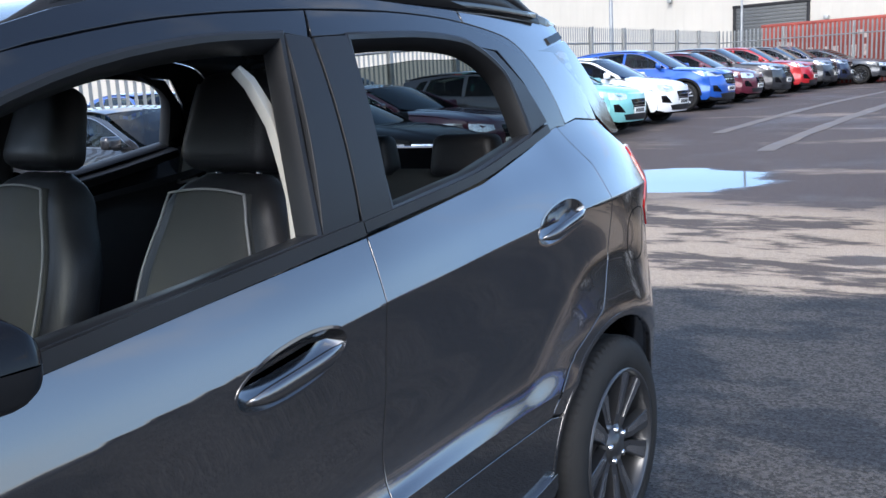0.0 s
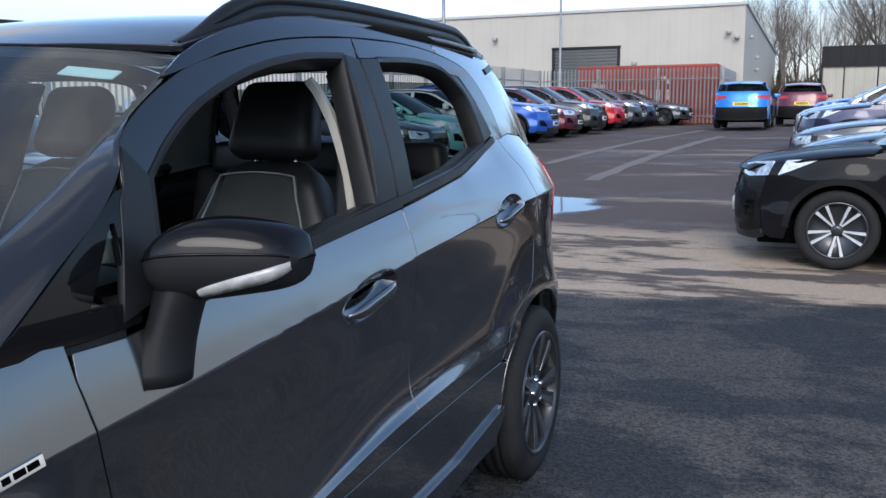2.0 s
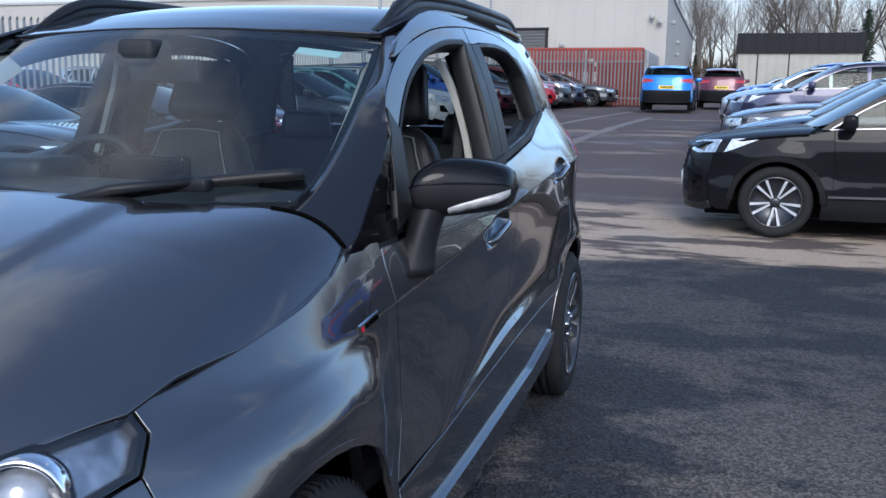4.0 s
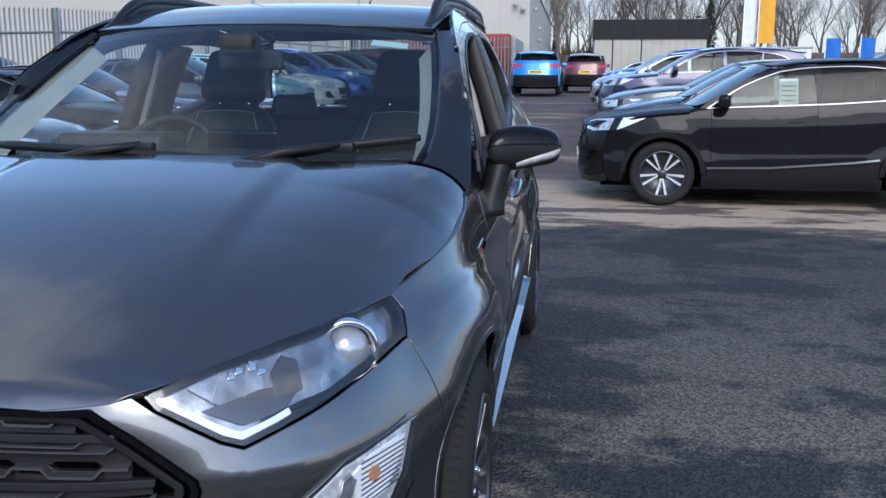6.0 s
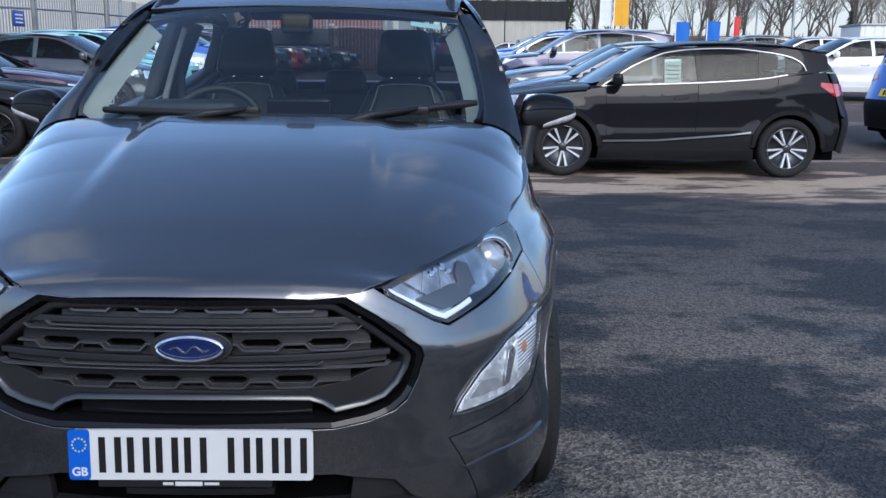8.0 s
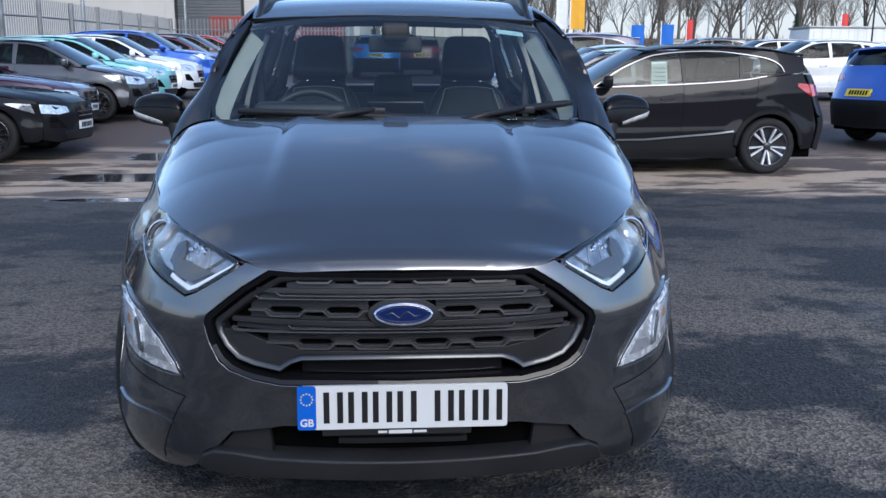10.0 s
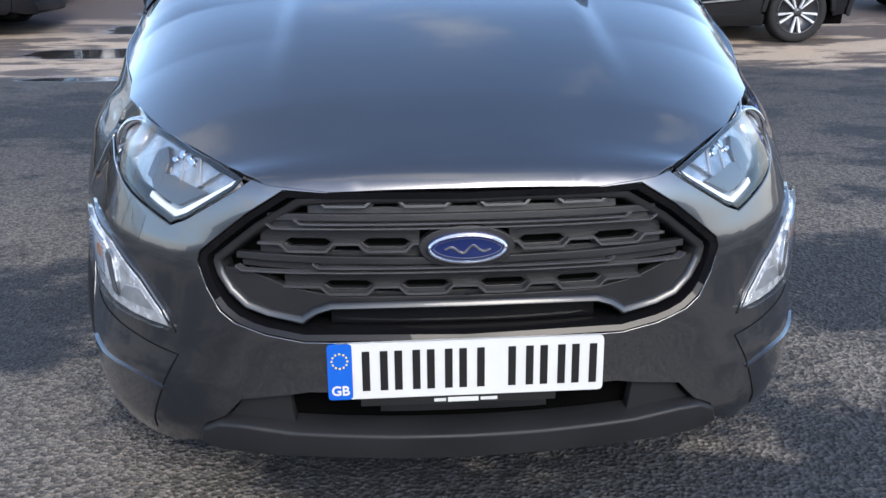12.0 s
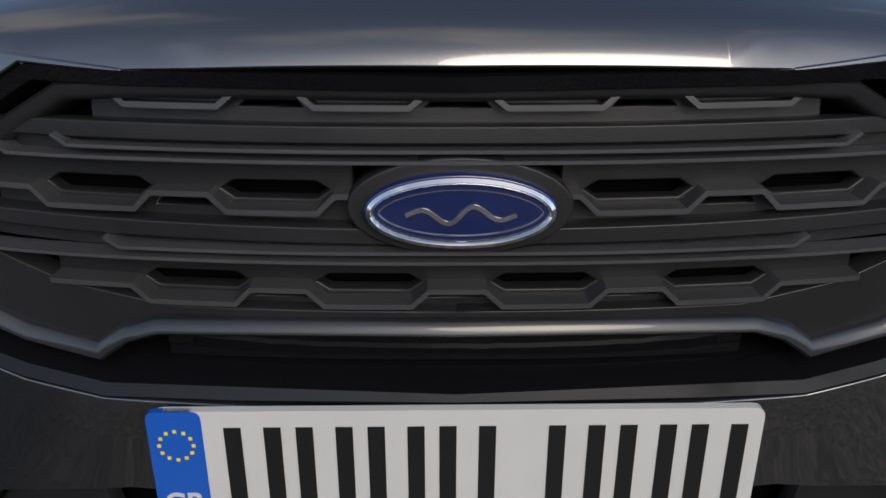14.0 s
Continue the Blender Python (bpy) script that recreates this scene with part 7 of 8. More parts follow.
for proto, old, x, y, turn, p, name, label in (
    (proto_suv, black_paint, -.45, 35.6, 180, P["sky_blue"], "blue_crossover", "bright blue crossover seen from behind on the lane"),
    (proto_suv, black_paint, 1.35, 40.5, 180, P["maroon"], "maroon_crossover", "dark maroon crossover seen from behind on the lane"),
    (proto_hatch, hatch_paint, 2.2, 48.0, -90, P["pearl"], "white_hatchback", "white hatchback parked side-on at the far end"),
    (proto_suv, black_paint, 5.6, 50.5, 180, P["pearl"], "white_crossover", "white crossover seen from behind at the far end"),
    (proto_hatch, hatch_paint, 8.5, 46.0, -90, P["pearl"], "white_hatchback", "white hatchback parked at the far end"),
    (proto_suv, black_paint, 7.0, 55.0, -90, P["slate"], "grey_crossover", "grey crossover parked at the far end"),
    (proto_hatch, hatch_paint, 12.0, 44.0, -90, P["silver"], "silver_hatchback", "silver hatchback parked at the far end"),
    (proto_suv, black_paint, 15.5, 40.0, -90, P["bright_red"], "red_crossover", "red crossover parked at the far end"),
    (proto_hatch, hatch_paint, 9.0, 24.0, -90, P["silver"], "silver_hatchback", "silver hatchback parked behind the facing row"),
    (proto_suv, black_paint, 9.0, 30.0, -90, P["charcoal"], "grey_crossover", "grey crossover parked behind the facing row"),
    (proto_hatch, hatch_paint, 15.0, 30.0, -90, P["pearl"], "white_hatchback", "white hatchback parked behind the facing row"),
    (proto_suv, black_paint, 11.55, 12.35, 103, P["blue"], "blue_crossover", "bright blue crossover with yellow rear plate, seen from behind"),
    (proto_hatch, hatch_paint, 8.4, 19.8, -90, P["pearl"], "white_hatchback", "white hatchback behind the black crossover"),
    (proto_suv, black_paint, -12.2, 11.0, 80, P["blue"], "blue_crossover", "bright blue crossover behind the steel fence"),
    (proto_suv, black_paint, -12.4, 13.6, 80, P["blue"], "blue_crossover", "bright blue crossover behind the steel fence"),
    (proto_hatch, hatch_paint, -12.6, 16.6, 80, P["bright_red"], "red_hatchback", "red hatchback behind the steel fence"),
    (proto_hatch, hatch_paint, -12.6, 20.2, 80, P["silver"], "silver_hatchback", "silver hatchback behind the steel fence"),
    (proto_hatch, hatch_paint, -12.8, 8.2, 80, P["silver"], "silver_hatchback", "silver hatchback behind the steel fence"),
    (proto_saloon, saloon_paint, -4.4, 7.8, 90, P["graphite"], "graphite_saloon", "dark graphite saloon parked nose-out in the fence row"),
):
    park(proto, x, y, turn, p, name, label, FAR, old)
# the paper sheet in the black car's front window
_f = mesh_ob("price_sheet", [(-.0, 2.08, 1.15), (-.0, 2.28, 1.15), (-.0, 2.27, 1.435), (-.0, 2.08, 1.43)], [(0, 1, 2, 3)], sheet, proto_suv, "pale green paper sheet in the window")
_f.location = (1.005, 0, -.05)
_f.rotation_euler = (0, radians(-10), 0)
_b = mesh_ob("sheet_bars", [(.002, 2.10, z + h) for z in (1.2, 1.25, 1.3, 1.35) for h in (0, .012)] + [(.002, 2.25, z + h) for z in (1.2, 1.25, 1.3, 1.35) for h in (0, .012)],
             [(2 * i, 2 * i + 8, 2 * i + 9, 2 * i + 1) for i in range(4)], satin_black, _f)


# ---- buildings, fence, container, lamps ----
galv = mat("galvanised_steel", (.30, .31, .31), .5, .65, vary=.18, vscale=3, bump=.0004, scale=120)
white_clad = mat("white_cladding", (.44, .415, .37), .55, vary=.06, vscale=.35, bump=.0015, scale=5)
shutter_grey = mat("shutter_grey", (.085, .09, .092), .55, vary=.12, vscale=2)
dark_clad = mat("dark_fascia", (.018, .018, .020), .6, spec=.2, vary=.1, vscale=1.2)
cream_clad = mat("cream_cladding", (.42, .40, .34), .6, vary=.07, vscale=.8)
rust_red = mat("container_red", (.27, .045, .030), .55, vary=.22, vscale=1.3, bump=.002, scale=25)
faded = mat("faded_white", (.55, .42, .38), .7, vary=.3, vscale=9)


def profiled_wall(name, a, b, z0, z1, pitch, depth, material, parent, label="", kind=""):
    """A sheet-metal wall from plan point a to b with shallow upright ribs."""
    a, b = Vector((*a, 0)), Vector((*b, 0))
    d = (b - a)
    n = max(2, int(d.length / pitch))
    d.normalize()
    out = Vector((d.y, -d.x, 0))
    pts = []
    for i in range(n):
        for f, o in ((0, 0), (.38, 0), (.5, depth), (.88, depth)):
            p = a + d * ((i + f) * (b - a).length / n) + out * o
            pts.append(p)
    pts.append(b)
    vs = [(p.x, p.y, z) for p in pts for z in (z0, z1)]
    fs = [(2 * i, 2 * i + 2, 2 * i + 3, 2 * i + 1) for i in range(len(pts) - 1)]
    return mesh_ob(name, vs, fs, material, parent, label, flat=True)


def warehouse():
    h = tagged(new("warehouse"), "large white metal-clad warehouse with a grey roller shutter", "building", kind="")
    y, x1, z0, z1 = 47.0, -1.55, .9, 6.85
    dl, dr, dz = -11.25, -7.75, 4.92
    for a, b, lo, hi in (((-75, y), (dl, y), z0, z1), ((dl, y), (dr, y), dz, z1), ((dr, y), (x1, y), z0, z1), ((x1, y), (x1, 84), z0, z1)):
        profiled_wall("wall", a, b, lo, hi, 1.0, .012, white_clad, h, "white ribbed cladding")
    bm = bmesh.new()
    box(bm, -75, x1 - .05, y + .05, 84, z0, z1 - .15)
    part("core", bm, white_clad, h)
    bm = bmesh.new()
    box(bm, -75.1, x1 + .10, y - .10, y + .15, z1 - .06, z1 + .10, .02)
    box(bm, x1 - .10, x1 + .10, y + .15, 84, z1 - .06, z1 + .10, .02)
    part("roof_edge", bm, mat("roof_edge_grey", (.42, .42, .42), .5), h, "grey roof edge")
    sh = new("roller_shutter")
    sh.parent = h
    sh["label"] = "grey roller shutter door"
    for i in range(24):
        bm = bmesh.new()
        zz = z0 + (dz - z0) * i / 24
        box(bm, dl + .02, dr - .02, y - .01, y + .04, zz + .008, zz + (dz - z0) / 24 - .004, .006)
        part("slat", bm, shutter_grey, sh)
    for xx in (dl, dr):
        bm = bmesh.new()
        box(bm, xx - .08, xx + .08, y - .05, y + .06, z0, dz + .1, .01)
        part("jamb", bm, dark_clad, h)
    bm = bmesh.new()
    box(bm, dl - .1, dr + .1, y - .06, y + .06, dz, dz + .14, .01)
    part("lintel", bm, dark_clad, h)
    # flood lights and cameras at the corner
    for xx, yy, zz in ((-2.3, y - .25, 5.5), (-1.9, y - .25, 5.25), (-2.6, y - .25, 3.3), (-1.35, y + 2, 5.4), (-1.35, y + 7.5, 4.7), (-1.35, y + 7.5, 4.0), (-14.5, y - .25, 5.6), (-6.9, y - .22, 4.1)):
        bm = bmesh.new()
        box(bm, xx - .12, xx + .12, yy - .14, yy + .10, zz - .10, zz + .10, .03)
        box(bm, xx - .03, xx + .03, yy + .08, yy + .26, zz - .03, zz + .03)
        part("wall_light", bm, galv, h, "small wall light")
    for k in range(3):
        bm = bmesh.new()
        box(bm, x1 - .02, x1 + .04, y + 18 + 4 * k, y + 20.5 + 4 * k, 2.6, 3.5, .02)
        part("side_window", bm, dark_clad, h, "dark side window")


warehouse()


def low_building():
    h = tagged(new("showroom"), "low cream building with a dark upper fascia behind the cars", "building")
    x0, x1, y, z0 = 2.3, 11.0, 72.0, 1.0
    profiled_wall("wall", (x0, y), (x1, y), z0, 5.0, .6, .02, cream_clad, h, "cream wall")
    profiled_wall("wall", (x1, y), (x1, y + 12), z0, 5.0, .6, .02, cream_clad, h, "cream wall")
    profiled_wall("wall", (x0, y + 12), (x0, y), z0, 5.0, .6, .02, cream_clad, h, "cream wall")
    profiled_wall("fascia", (x0 - .15, y - .15), (x1 + .15, y - .15), 4.95, 6.45, .9, .02, dark_clad, h, "dark fascia")
    profiled_wall("fascia", (x1 + .15, y - .15), (x1 + .15, y + 12), 4.95, 6.45, .9, .02, dark_clad, h, "dark fascia")
    bm = bmesh.new()
    box(bm, x0, x1, y + .1, y + 12, z0, 6.3)
    part("core", bm, dark_clad, h)


low_building()


def container():
    """A steel box of sea-going size with pressed walls, corner posts and faded plain marks."""
    c = tagged(new("shipping_container"), "rusty red corrugated shipping container with faded white marks", "container")
    x0, x1, y0, y1 = -8.25, -2.15, 40.4, 42.84
    z0 = float(ground_z(0, 40)) + .02
    z1 = z0 + 2.58
    profiled_wall("side", (x0 + .12, y0), (x1 - .12, y0), z0 + .14, z1 - .10, .27, .036, rust_red, c, "pressed steel side")
    profiled_wall("end", (x1, y0 + .12), (x1, y1 - .12), z0 + .14, z1 - .10, .27, .036, rust_red, c, "pressed steel end")
    for b in ((x0, x0 + .14, y0 - .02, y0 + .14, z0, z1), (x1 - .14, x1, y0 - .02, y0 + .14, z0, z1), (x0, x1, y0 - .03, y0 + .10, z0, z0 + .16), (x0, x1, y0 - .03, y0 + .10, z1 - .12, z1),
              (x1 - .10, x1 + .03, y0, y1, z0, z0 + .16), (x1 - .10, x1 + .03, y0, y1, z1 - .12, z1), (x1 - .14, x1, y1 - .14, y1, z0, z1)):
        bm = bmesh.new()
        box(bm, *b, .015)
        part("frame", bm, rust_red, c)
    bm = bmesh.new()
    box(bm, x0 + .05, x1 - .05, y0 + .06, y1, z0 + .05, z1 - .04)
    part("body", bm, rust_red, c)
    x = -6.35
    for wdt in (.26, .10, .16, .30, .12, .26, .22):
        bm = bmesh.new()
        box(bm, x, x + wdt * .75, y0 - .052, y0 - .044, z0 + 1.05, z0 + 1.50)
        part("faded_bar", bm, faded, c)
        x += wdt + .14
    for x, z in ((-7.6, 1.75), (-7.2, 1.7), (-4.5, 2.0), (-4.3, 1.85)):
        bm = bmesh.new()
        box(bm, x, x + .22, y0 - .052, y0 - .044, z0 + z - .10, z0 + z + .08)
        part("faded_bar", bm, faded, c)


container()


def pale_mesh():
    """One fence pale: a W-shaped strip with a split, splayed top."""
    prof = [(-.034, .0), (-.022, .012), (-.010, .0), (.0, .010), (.010, .0), (.022, .012), (.034, .0)]
    vs, fs = [], []
    for z, k, o in ((0, 1, 0), (2.22, 1, 0), (2.34, 1.0, .0), (2.40, .25, .02)):
        for x, y in prof:
            vs.append((x * k, -y + o, z))
    for r in range(3):
        for i in range(6):
            fs.append((r * 7 + i, r * 7 + i + 1, (r + 1) * 7 + i + 1, (r + 1) * 7 + i))
    me = bpy.data.meshes.new("pale")
    me.from_pydata(vs, [], fs)
    me.materials.append(galv)
    return me


def fence_run(name, label, a, b):
    """Palisade fence from a to b: posts, two rails and pales."""
    f = tagged(new(name), label, "fence")
    a, b = Vector((*a, 0)), Vector((*b, 0))
    n = (b - a).length
    d = (b - a).normalized()
    ang = math.atan2(d.y, d.x)
    me = pale_mesh()
    k = int(n / .158)
    for i in range(k):
        p = a + d * (i + .5) * n / k
        o = new("pale", me)
        o.parent = f
        o.matrix_basis = Matrix.Translation((p.x, p.y, float(ground_z(p.x, p.y)) + .05)) @ Matrix.Rotation(ang, 4, "Z")
    posts = int(n / 2.75) + 1
    for i in range(posts + 1):
        p = a + d * n * i / posts
        z = float(ground_z(p.x, p.y))
        bm = bmesh.new()
        m = Matrix.Translation((p.x, p.y, z)) @ Matrix.Rotation(ang, 4, "Z")
        box(bm, -.05, .05, .02, .026, 0, 2.45, 0, m)
        box(bm, -.05, .05, .114, .12, 0, 2.45, 0, m)
        box(bm, -.004, .004, .026, .114, 0, 2.45, 0, m)
        part("post", bm, galv, f, "steel post")
        if i < posts:
            q = a + d * n * (i + 1) / posts
            z2 = float(ground_z(q.x, q.y))
            for h in (.35, 1.95):
                v, fc = tube([(p.x, p.y, z + h), (q.x, q.y, z2 + h)], .025, 4)
                mesh_ob("rail", v, fc, galv, f, flat=True)
    return f


fence_run("palisade_fence", "galvanised steel palisade fence behind the row of cars", (-9.9, 39.6), (-9.9, 1.0))
fence_run("palisade_fence", "galvanised steel palisade fence before the container", (-9.9, 39.75), (-1.85, 39.75))
fence_run("palisade_fence", "galvanised steel palisade fence beside the container", (-1.85, 39.75), (-1.85, 46.8))
_p = tagged(new("fence_sign"), "small blue sign with plain bars on the steel fence", "sign")
bm = bmesh.new()
box(bm, -9.80, -9.785, 20.35, 20.95, 2.10, 2.48, .004)
part("board", bm, mat("sign_blue", (.02, .06, .30), .4), _p)
for z in (2.2, 2.29, 2.38):
    bm = bmesh.new()
    box(bm, -9.784, -9.780, 20.45, 20.85, z - .018, z + .018)
    part("bar", bm, plate_white_far, _p)


def lamp_post(x, y, h=9.0, heads=1):
    o = tagged(new("lamp_post"), "tall thin galvanised steel lamp post", "lamp post", "lamp posts round the yard")
    z = float(ground_z(x, y))
    mesh_ob("column", *lathe([(.09, 0), (.09, 1.2), (.065, 1.25), (.045, h), (0, h)], 14, Matrix.Translation((x, y, z))), galv, o)
    for k in range(heads):
        sx = 1 if k == 0 else -1
        v, f = tube([(x, y, z + h - .05), (x + sx * .5, y, z + h + .05)], .03, 8)
        mesh_ob("arm", v, f, galv, o)
        bm = bmesh.new()
        box(bm, x + sx * .5 - .22, x + sx * .5 + .22, y - .14, y + .14, z + h, z + h + .12, .03)
        part("lantern", bm, dark_clad, o)


for x, y, h, n in ((-10.4, 45.2, 9, 1), (-10.4, 29.6, 9, 1), (17.0, 40.0, 8.5, 1), (20.6, 55.0, 4.6, 2), (11.3, 76.0, 5.6, 2)):
    lamp_post(x, y, h, n)
for x, y, h in ((5.6, 66.0, 4.1), (12.3, 66.0, 4.0), (3.6, 68, 3.6), (14.6, 60.0, 3.8), (26.0, 45.0, 4.2)):
    o = tagged(new("post"), "thin dark steel post behind the cars", "post")
    mesh_ob("column", *lathe([(.05, 0), (.045, h), (0, h)], 8, Matrix.Translation((x, y, float(ground_z(x, y))))), dark_clad, o)


def banner(x, y, w, z0, z1, material, label, poles=1):
    """An upright fabric banner on its pole."""
    o = tagged(new("banner"), label, "banner", "banners at the far end")
    g = float(ground_z(x, y))
    mesh_ob("pole", *lathe([(.04, 0), (.03, z1 - g + .2), (0, z1 - g + .2)], 10, Matrix.Translation((x - w / 2 - .04, y, g))), plate_white_far, o)
    n = 10
    vs, fs = [], []
    for i in range(n + 1):
        z = z0 + (z1 - z0) * i / n
        for k in range(5):
            vs.append((x - w / 2 + w * k / 4, y + .05 * math.sin(3 * i / n + 1.6 * k), z))
    for i in range(n):
        for k in range(4):
            fs.append((i * 5 + k, i * 5 + k + 1, (i + 1) * 5 + k + 1, (i + 1) * 5 + k))
    mesh_ob("cloth", vs, fs, material, o)


cloth_y, cloth_b, cloth_r, cloth_w = (mat(n, c, .7, vary=.06, vscale=2) for n, c in (("yellow_cloth", (.72, .36, .02)), ("blue_cloth", (.015, .13, .50)), ("red_cloth", (.60, .05, .04)), ("white_cloth", (.72, .73, .76))))
banner(12.7, 58, .95, 3.95, 8.6, cloth_y, "tall yellow banner on a white pole")
banner(11.75, 58.3, .75, 3.95, 8.6, cloth_w, "tall white banner on a white pole")
banner(16.0, 55, .85, 2.9, 4.1, cloth_b, "blue upright banner on a pole")
banner(17.95, 55, .80, 2.9, 4.15, cloth_b, "blue upright banner on a pole")
banner(19.4, 55, .40, 2.9, 4.45, cloth_r, "red upright banner on a pole")
banner(26.0, 48, .40, 2.9, 4.45, cloth_r, "red upright banner on a pole")


def cabin(x0, x1, y, z1, material, label):
    o = tagged(new("site_cabin"), label, "cabin")
    g = float(ground_z(x0, y))
    profiled_wall("wall", (x0, y), (x1, y), g, z1, .5, .03, material, o)
    bm = bmesh.new()
    box(bm, x0, x1, y + .05, y + 2.4, g, z1 - .03, .03)
    part("body", bm, material, o)
    bm = bmesh.new()
    box(bm, x0 - .08, x1 + .08, y - .08, y + 2.5, z1 - .04, z1 + .08, .02)
    part("roof", bm, galv, o)


cabin(13.3, 16.0, 60, 3.75, plate_white_far, "white box cabin behind the parked cars")
cabin(23.0, 31.0, 46, 3.6, plate_white_far, "long white cabin behind the parked cars")
cabin(21.0, 34.0, 66, 3.5, cream_clad, "long pale low cabin behind the parked cars")
bm = bmesh.new()
box(bm, 11.6, 60, 84.0, 84.3, 1.2, 4.3)
tagged(part("boundary_wall", bm, mat("brown_wall", (.13, .095, .08), .8, vary=.3, vscale=.6)), "dull brown boundary wall before the trees", "wall", kind="structure")


# unseen plain block behind the camera, added to darken low reflections in the cars
bm = bmesh.new()
box(bm, -34, 34, -19, -14, 0, 3.6, .03)
tagged(part("reflection_wall", bm, mat("reflection_wall_grey", (.095, .095, .095), .6, vary=.15, vscale=.6, bump=.002, scale=30)), "plain grey unseen wall added for the reflections in the cars", "wall", kind="structure")


# ---- bare trees, conifers and scrub behind the yard ----
bark = mat("grey_bark", (.135, .115, .095), .9, vary=.25, vscale=2)
twig_m = mat("bare_twigs", (.165, .135, .110), .9, vary=.2, vscale=1.5)
needle = mat("dark_needles", (.030, .048, .026), .85, vary=.35, vscale=2.5)
scrub_m = mat("brown_scrub", (.105, .080, .052), .95, vary=.4, vscale=1.2)


def bare_tree(seed, h, spread=.45):
    """A leafless tree: trunk with limbs, and a crown of many fine twigs."""
    r = random.Random(seed)
    limbs_v, limbs_f, tw_v, tw_f = [], [], [], []

    def stick(vs, fs, p, q, ra, rb, n):
        d = (q - p).normalized()
        a = d.cross(Vector((.3, .9, .1))).normalized()
        b = d.cross(a)
        k = len(vs)
        for c, rr in ((p, ra), (q, rb)):
            for i in range(n):
                t = 2 * math.pi * i / n
                vs.append(c + (a * math.cos(t) + b * math.sin(t)) * rr)
        for i in range(n):
            fs.append((k + i, k + (i + 1) % n, k + n + (i + 1) % n, k + n + i))

    def grow(p, d, length, rad, level):
        segs = 3 if level < 2 else 2
        for s in range(segs):
            nd = (d + Vector((r.uniform(-1, 1), r.uniform(-1, 1), r.uniform(-.3, .8))) * (.10 + .05 * level)).normalized()
            q = p + nd * length / segs
            r2 = rad * (1 - .28 / segs * (s + 1))
            stick(*((limbs_v, limbs_f) if level < 3 else (tw_v, tw_f)), p, q, rad, r2, 6 if level < 2 else 3)
            p, d, rad = q, nd, r2
            if level < 5 and (level or s):
                for _ in range(r.choice((1, 2)) if level < 4 else 2):
                    ax = Vector((r.uniform(-1, 1), r.uniform(-1, 1), 0)).normalized()
                    bd = (d + ax * r.uniform(spread, spread + .5) + Vector((0, 0, .15))).normalized()
                    grow(p, bd, length * r.uniform(.50, .72), rad * .55, level + 1)
        if level < 5:
            grow(p, d, length * .66, rad * .75, level + 1)
    grow(Vector((0, 0, 0)), Vector((0, 0, 1)), h * .40, h * .016, 0)
    t = new("bare_tree")
    mesh_ob("trunk", limbs_v, limbs_f, bark, t, "grey trunk and limbs")
    mesh_ob("crown", tw_v, tw_f, twig_m, t, "bare twigs")
    return t


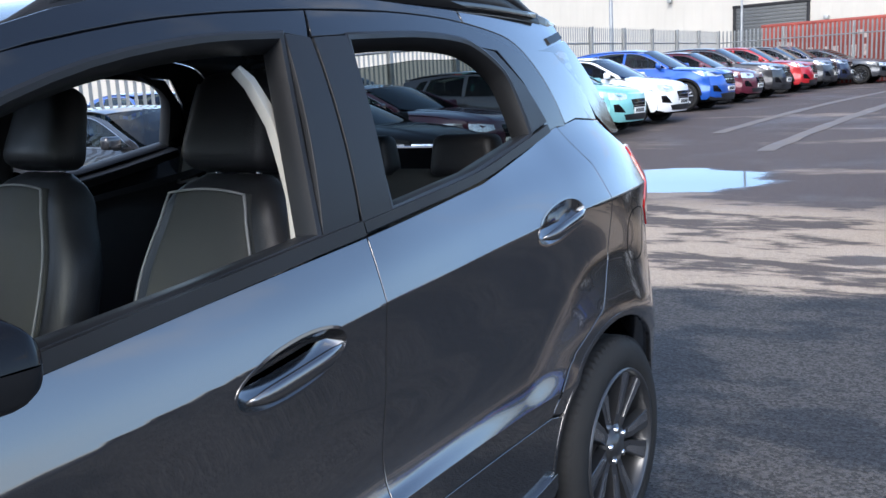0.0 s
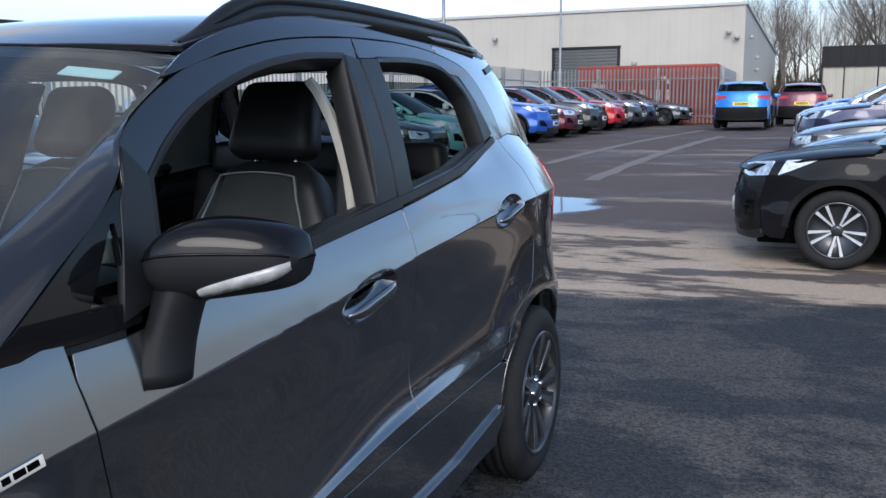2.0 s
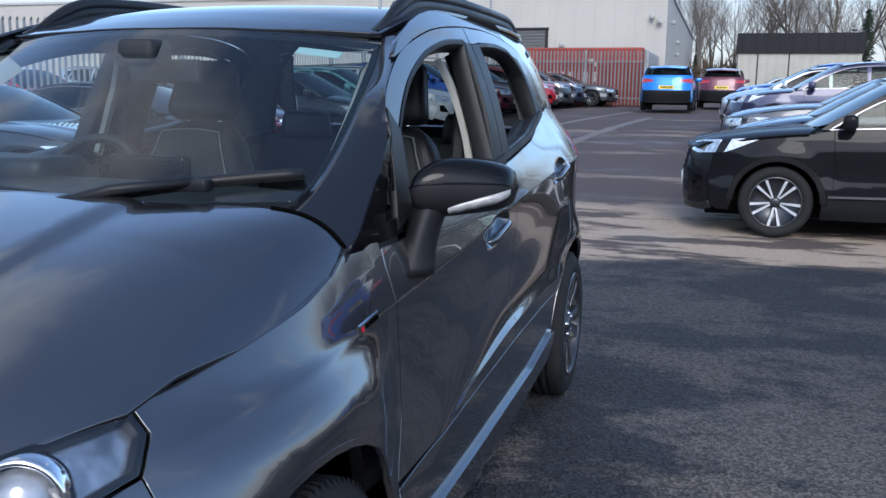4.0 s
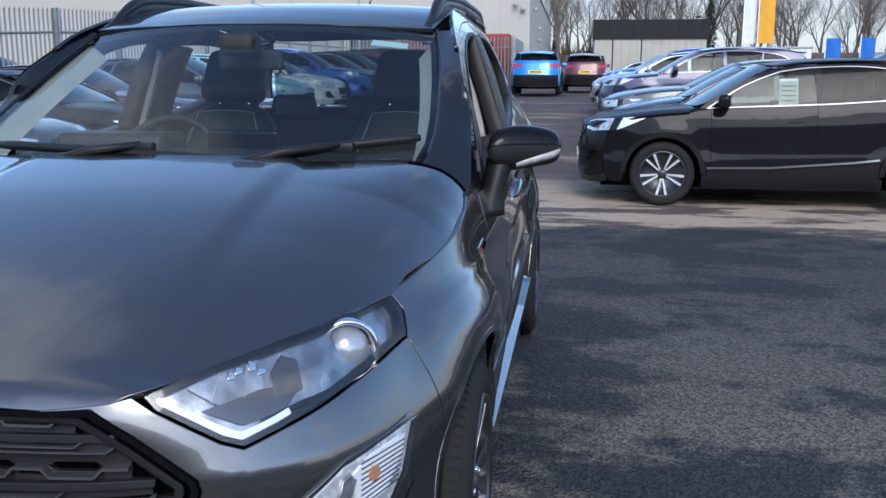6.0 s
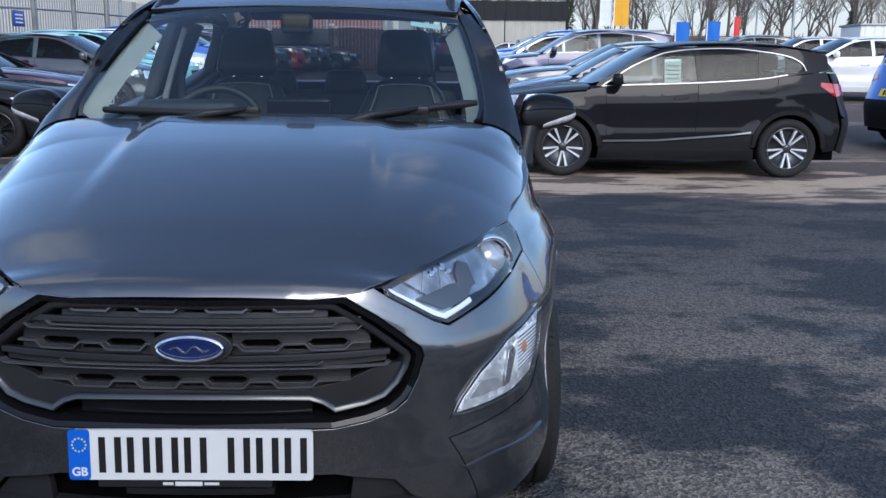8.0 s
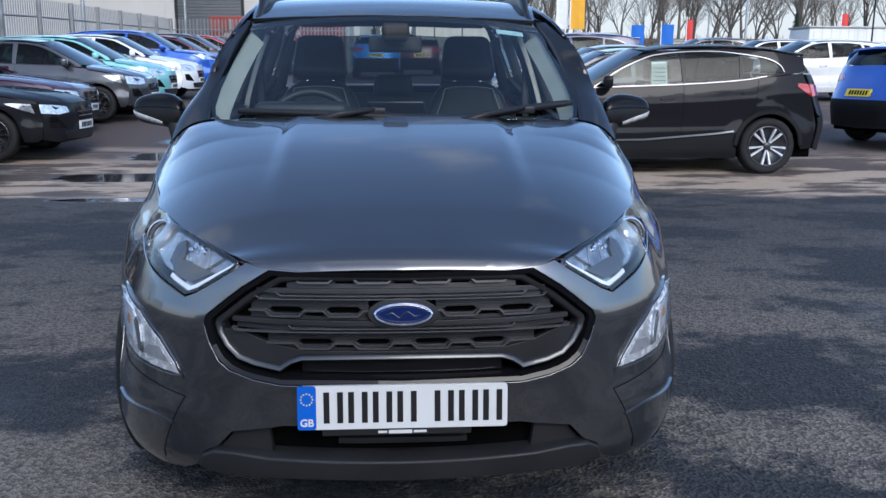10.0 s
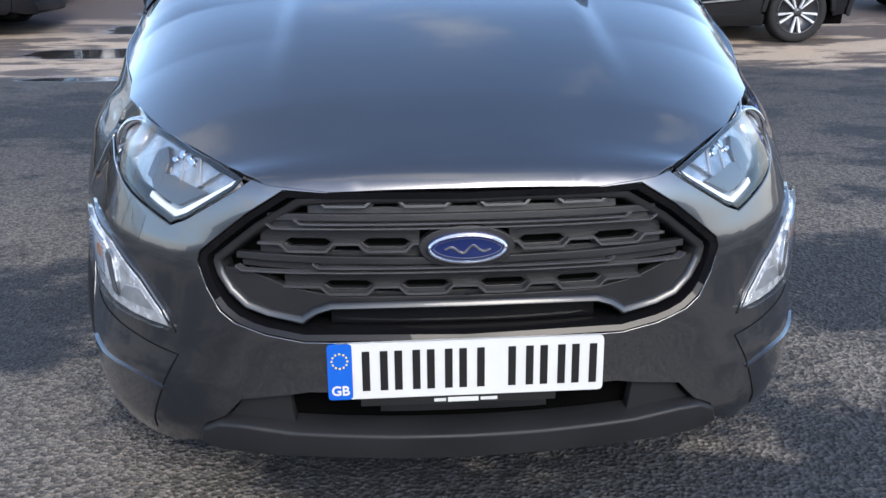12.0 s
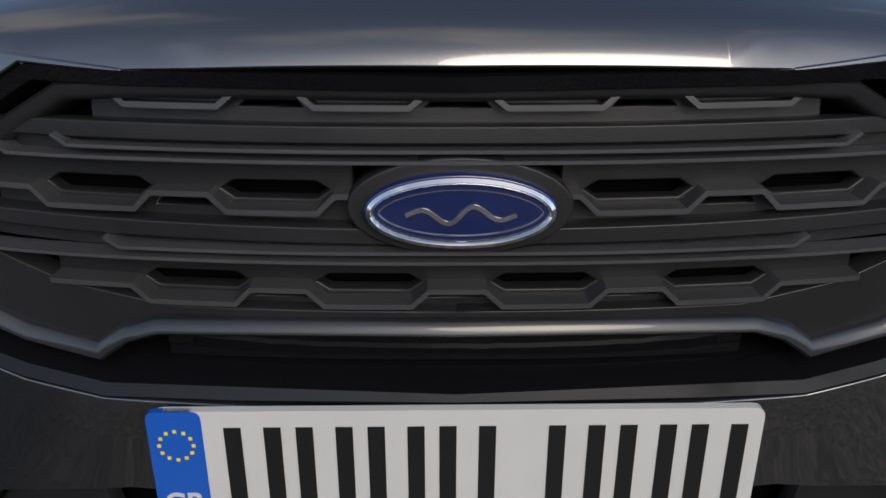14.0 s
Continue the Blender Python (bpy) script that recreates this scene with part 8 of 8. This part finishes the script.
def conifer(seed, h):
    """A narrow evergreen: a trunk and ragged whorls of drooping sprays."""
    r = random.Random(seed)
    t = new("conifer")
    mesh_ob("trunk", *lathe([(.16, 0), (.03, h * .98), (0, h)], 8), bark, t, "brown trunk")
    vs, fs = [], []
    for i in range(900):
        z = h * (.08 + .92 * (i / 900))
        rad = (1 - z / h) * h * .15 + .15
        a = r.uniform(0, 2 * math.pi)
        rr = rad * r.uniform(.25, 1.05)
        p = Vector((rr * math.cos(a), rr * math.sin(a), z))
        k = len(vs)
        s = r.uniform(.18, .42)
        d = Vector((math.cos(a), math.sin(a), -.35))
        side = Vector((-math.sin(a), math.cos(a), r.uniform(-.3, .3)))
        vs += [p - d * s * .4 - side * s * .35, p + side * s * .35 - d * s * .3, p + d * s, p + Vector((0, 0, s * .35))]
        fs += [(k, k + 1, k + 2), (k, k + 2, k + 3), (k + 1, k + 3, k + 2)]
    mesh_ob("crown", vs, fs, needle, t, "dark green needles")
    return t


trees = [bare_tree(s, h, sp) for s, h, sp in ((1, 12, .35), (2, 14, .30), (5, 11, .5), (9, 13, .4))]
for k, t in enumerate(trees):
    tagged(t, "tall leafless tree with pale grey twigs", "tree", "bare trees behind the yard")
    t.location = (-1 + 9 * k, 92 + 2 * k, 1.2)
rt = random.Random(11)
for i in range(84):
    x = -5 + i * .92 + rt.uniform(-.8, .8)
    y = rt.uniform(86, 106)
    s = rt.uniform(.85, 1.25)
    o = copy_thing(trees[i % 4], Matrix.Translation((x, y, 1.2)) @ Matrix.Rotation(rt.uniform(0, 6.3), 4, "Z") @ Matrix.Diagonal((s, s, s, 1)))
fir = tagged(conifer(3, 9.5), "dark green narrow conifer among bare trees", "tree", "conifers behind the yard")
fir.location = (12.3, 80, 1.2)
fir.scale = (.8, .8, .8)
for x, y, s in ((7.6, 90, .55), (-1.5, 92, .6), (38, 80, .7), (29.0, 92, .6)):
    copy_thing(fir, Matrix.Translation((x, y, 1.2)) @ Matrix.Diagonal((s, s, s, 1)))


def scrub(x0, x1, y, h, seed, name="scrub", label="brown leafless scrub along the boundary"):
    """A ragged belt of thin stems and brushwood."""
    r = random.Random(seed)
    vs, fs = [], []
    for i in range(int((x1 - x0) * 60)):
        x, yy = r.uniform(x0, x1), y + r.uniform(-1.5, 1.5)
        hh = h * r.uniform(.45, 1.1)
        dx, w = r.uniform(-.5, .5), r.uniform(.015, .05)
        k = len(vs)
        z = 1.1
        vs += [(x - w, yy, z), (x + w, yy, z), (x + dx * .6 + w * .7, yy + .1, z + hh * .6), (x + dx + r.uniform(-.3, .3), yy, z + hh), (x + dx * .5 + r.uniform(-.7, .7), yy - .1, z + hh * .8)]
        fs += [(k, k + 1, k + 2), (k, k + 2, k + 3), (k + 1, k + 2, k + 4)]
    return tagged(mesh_ob(name, vs, fs, scrub_m, None), label, "scrub", kind="stuff")


scrub(-3, 3.2, 80, 4.0, 21)
scrub(10, 60, 82.5, 3.4, 22)
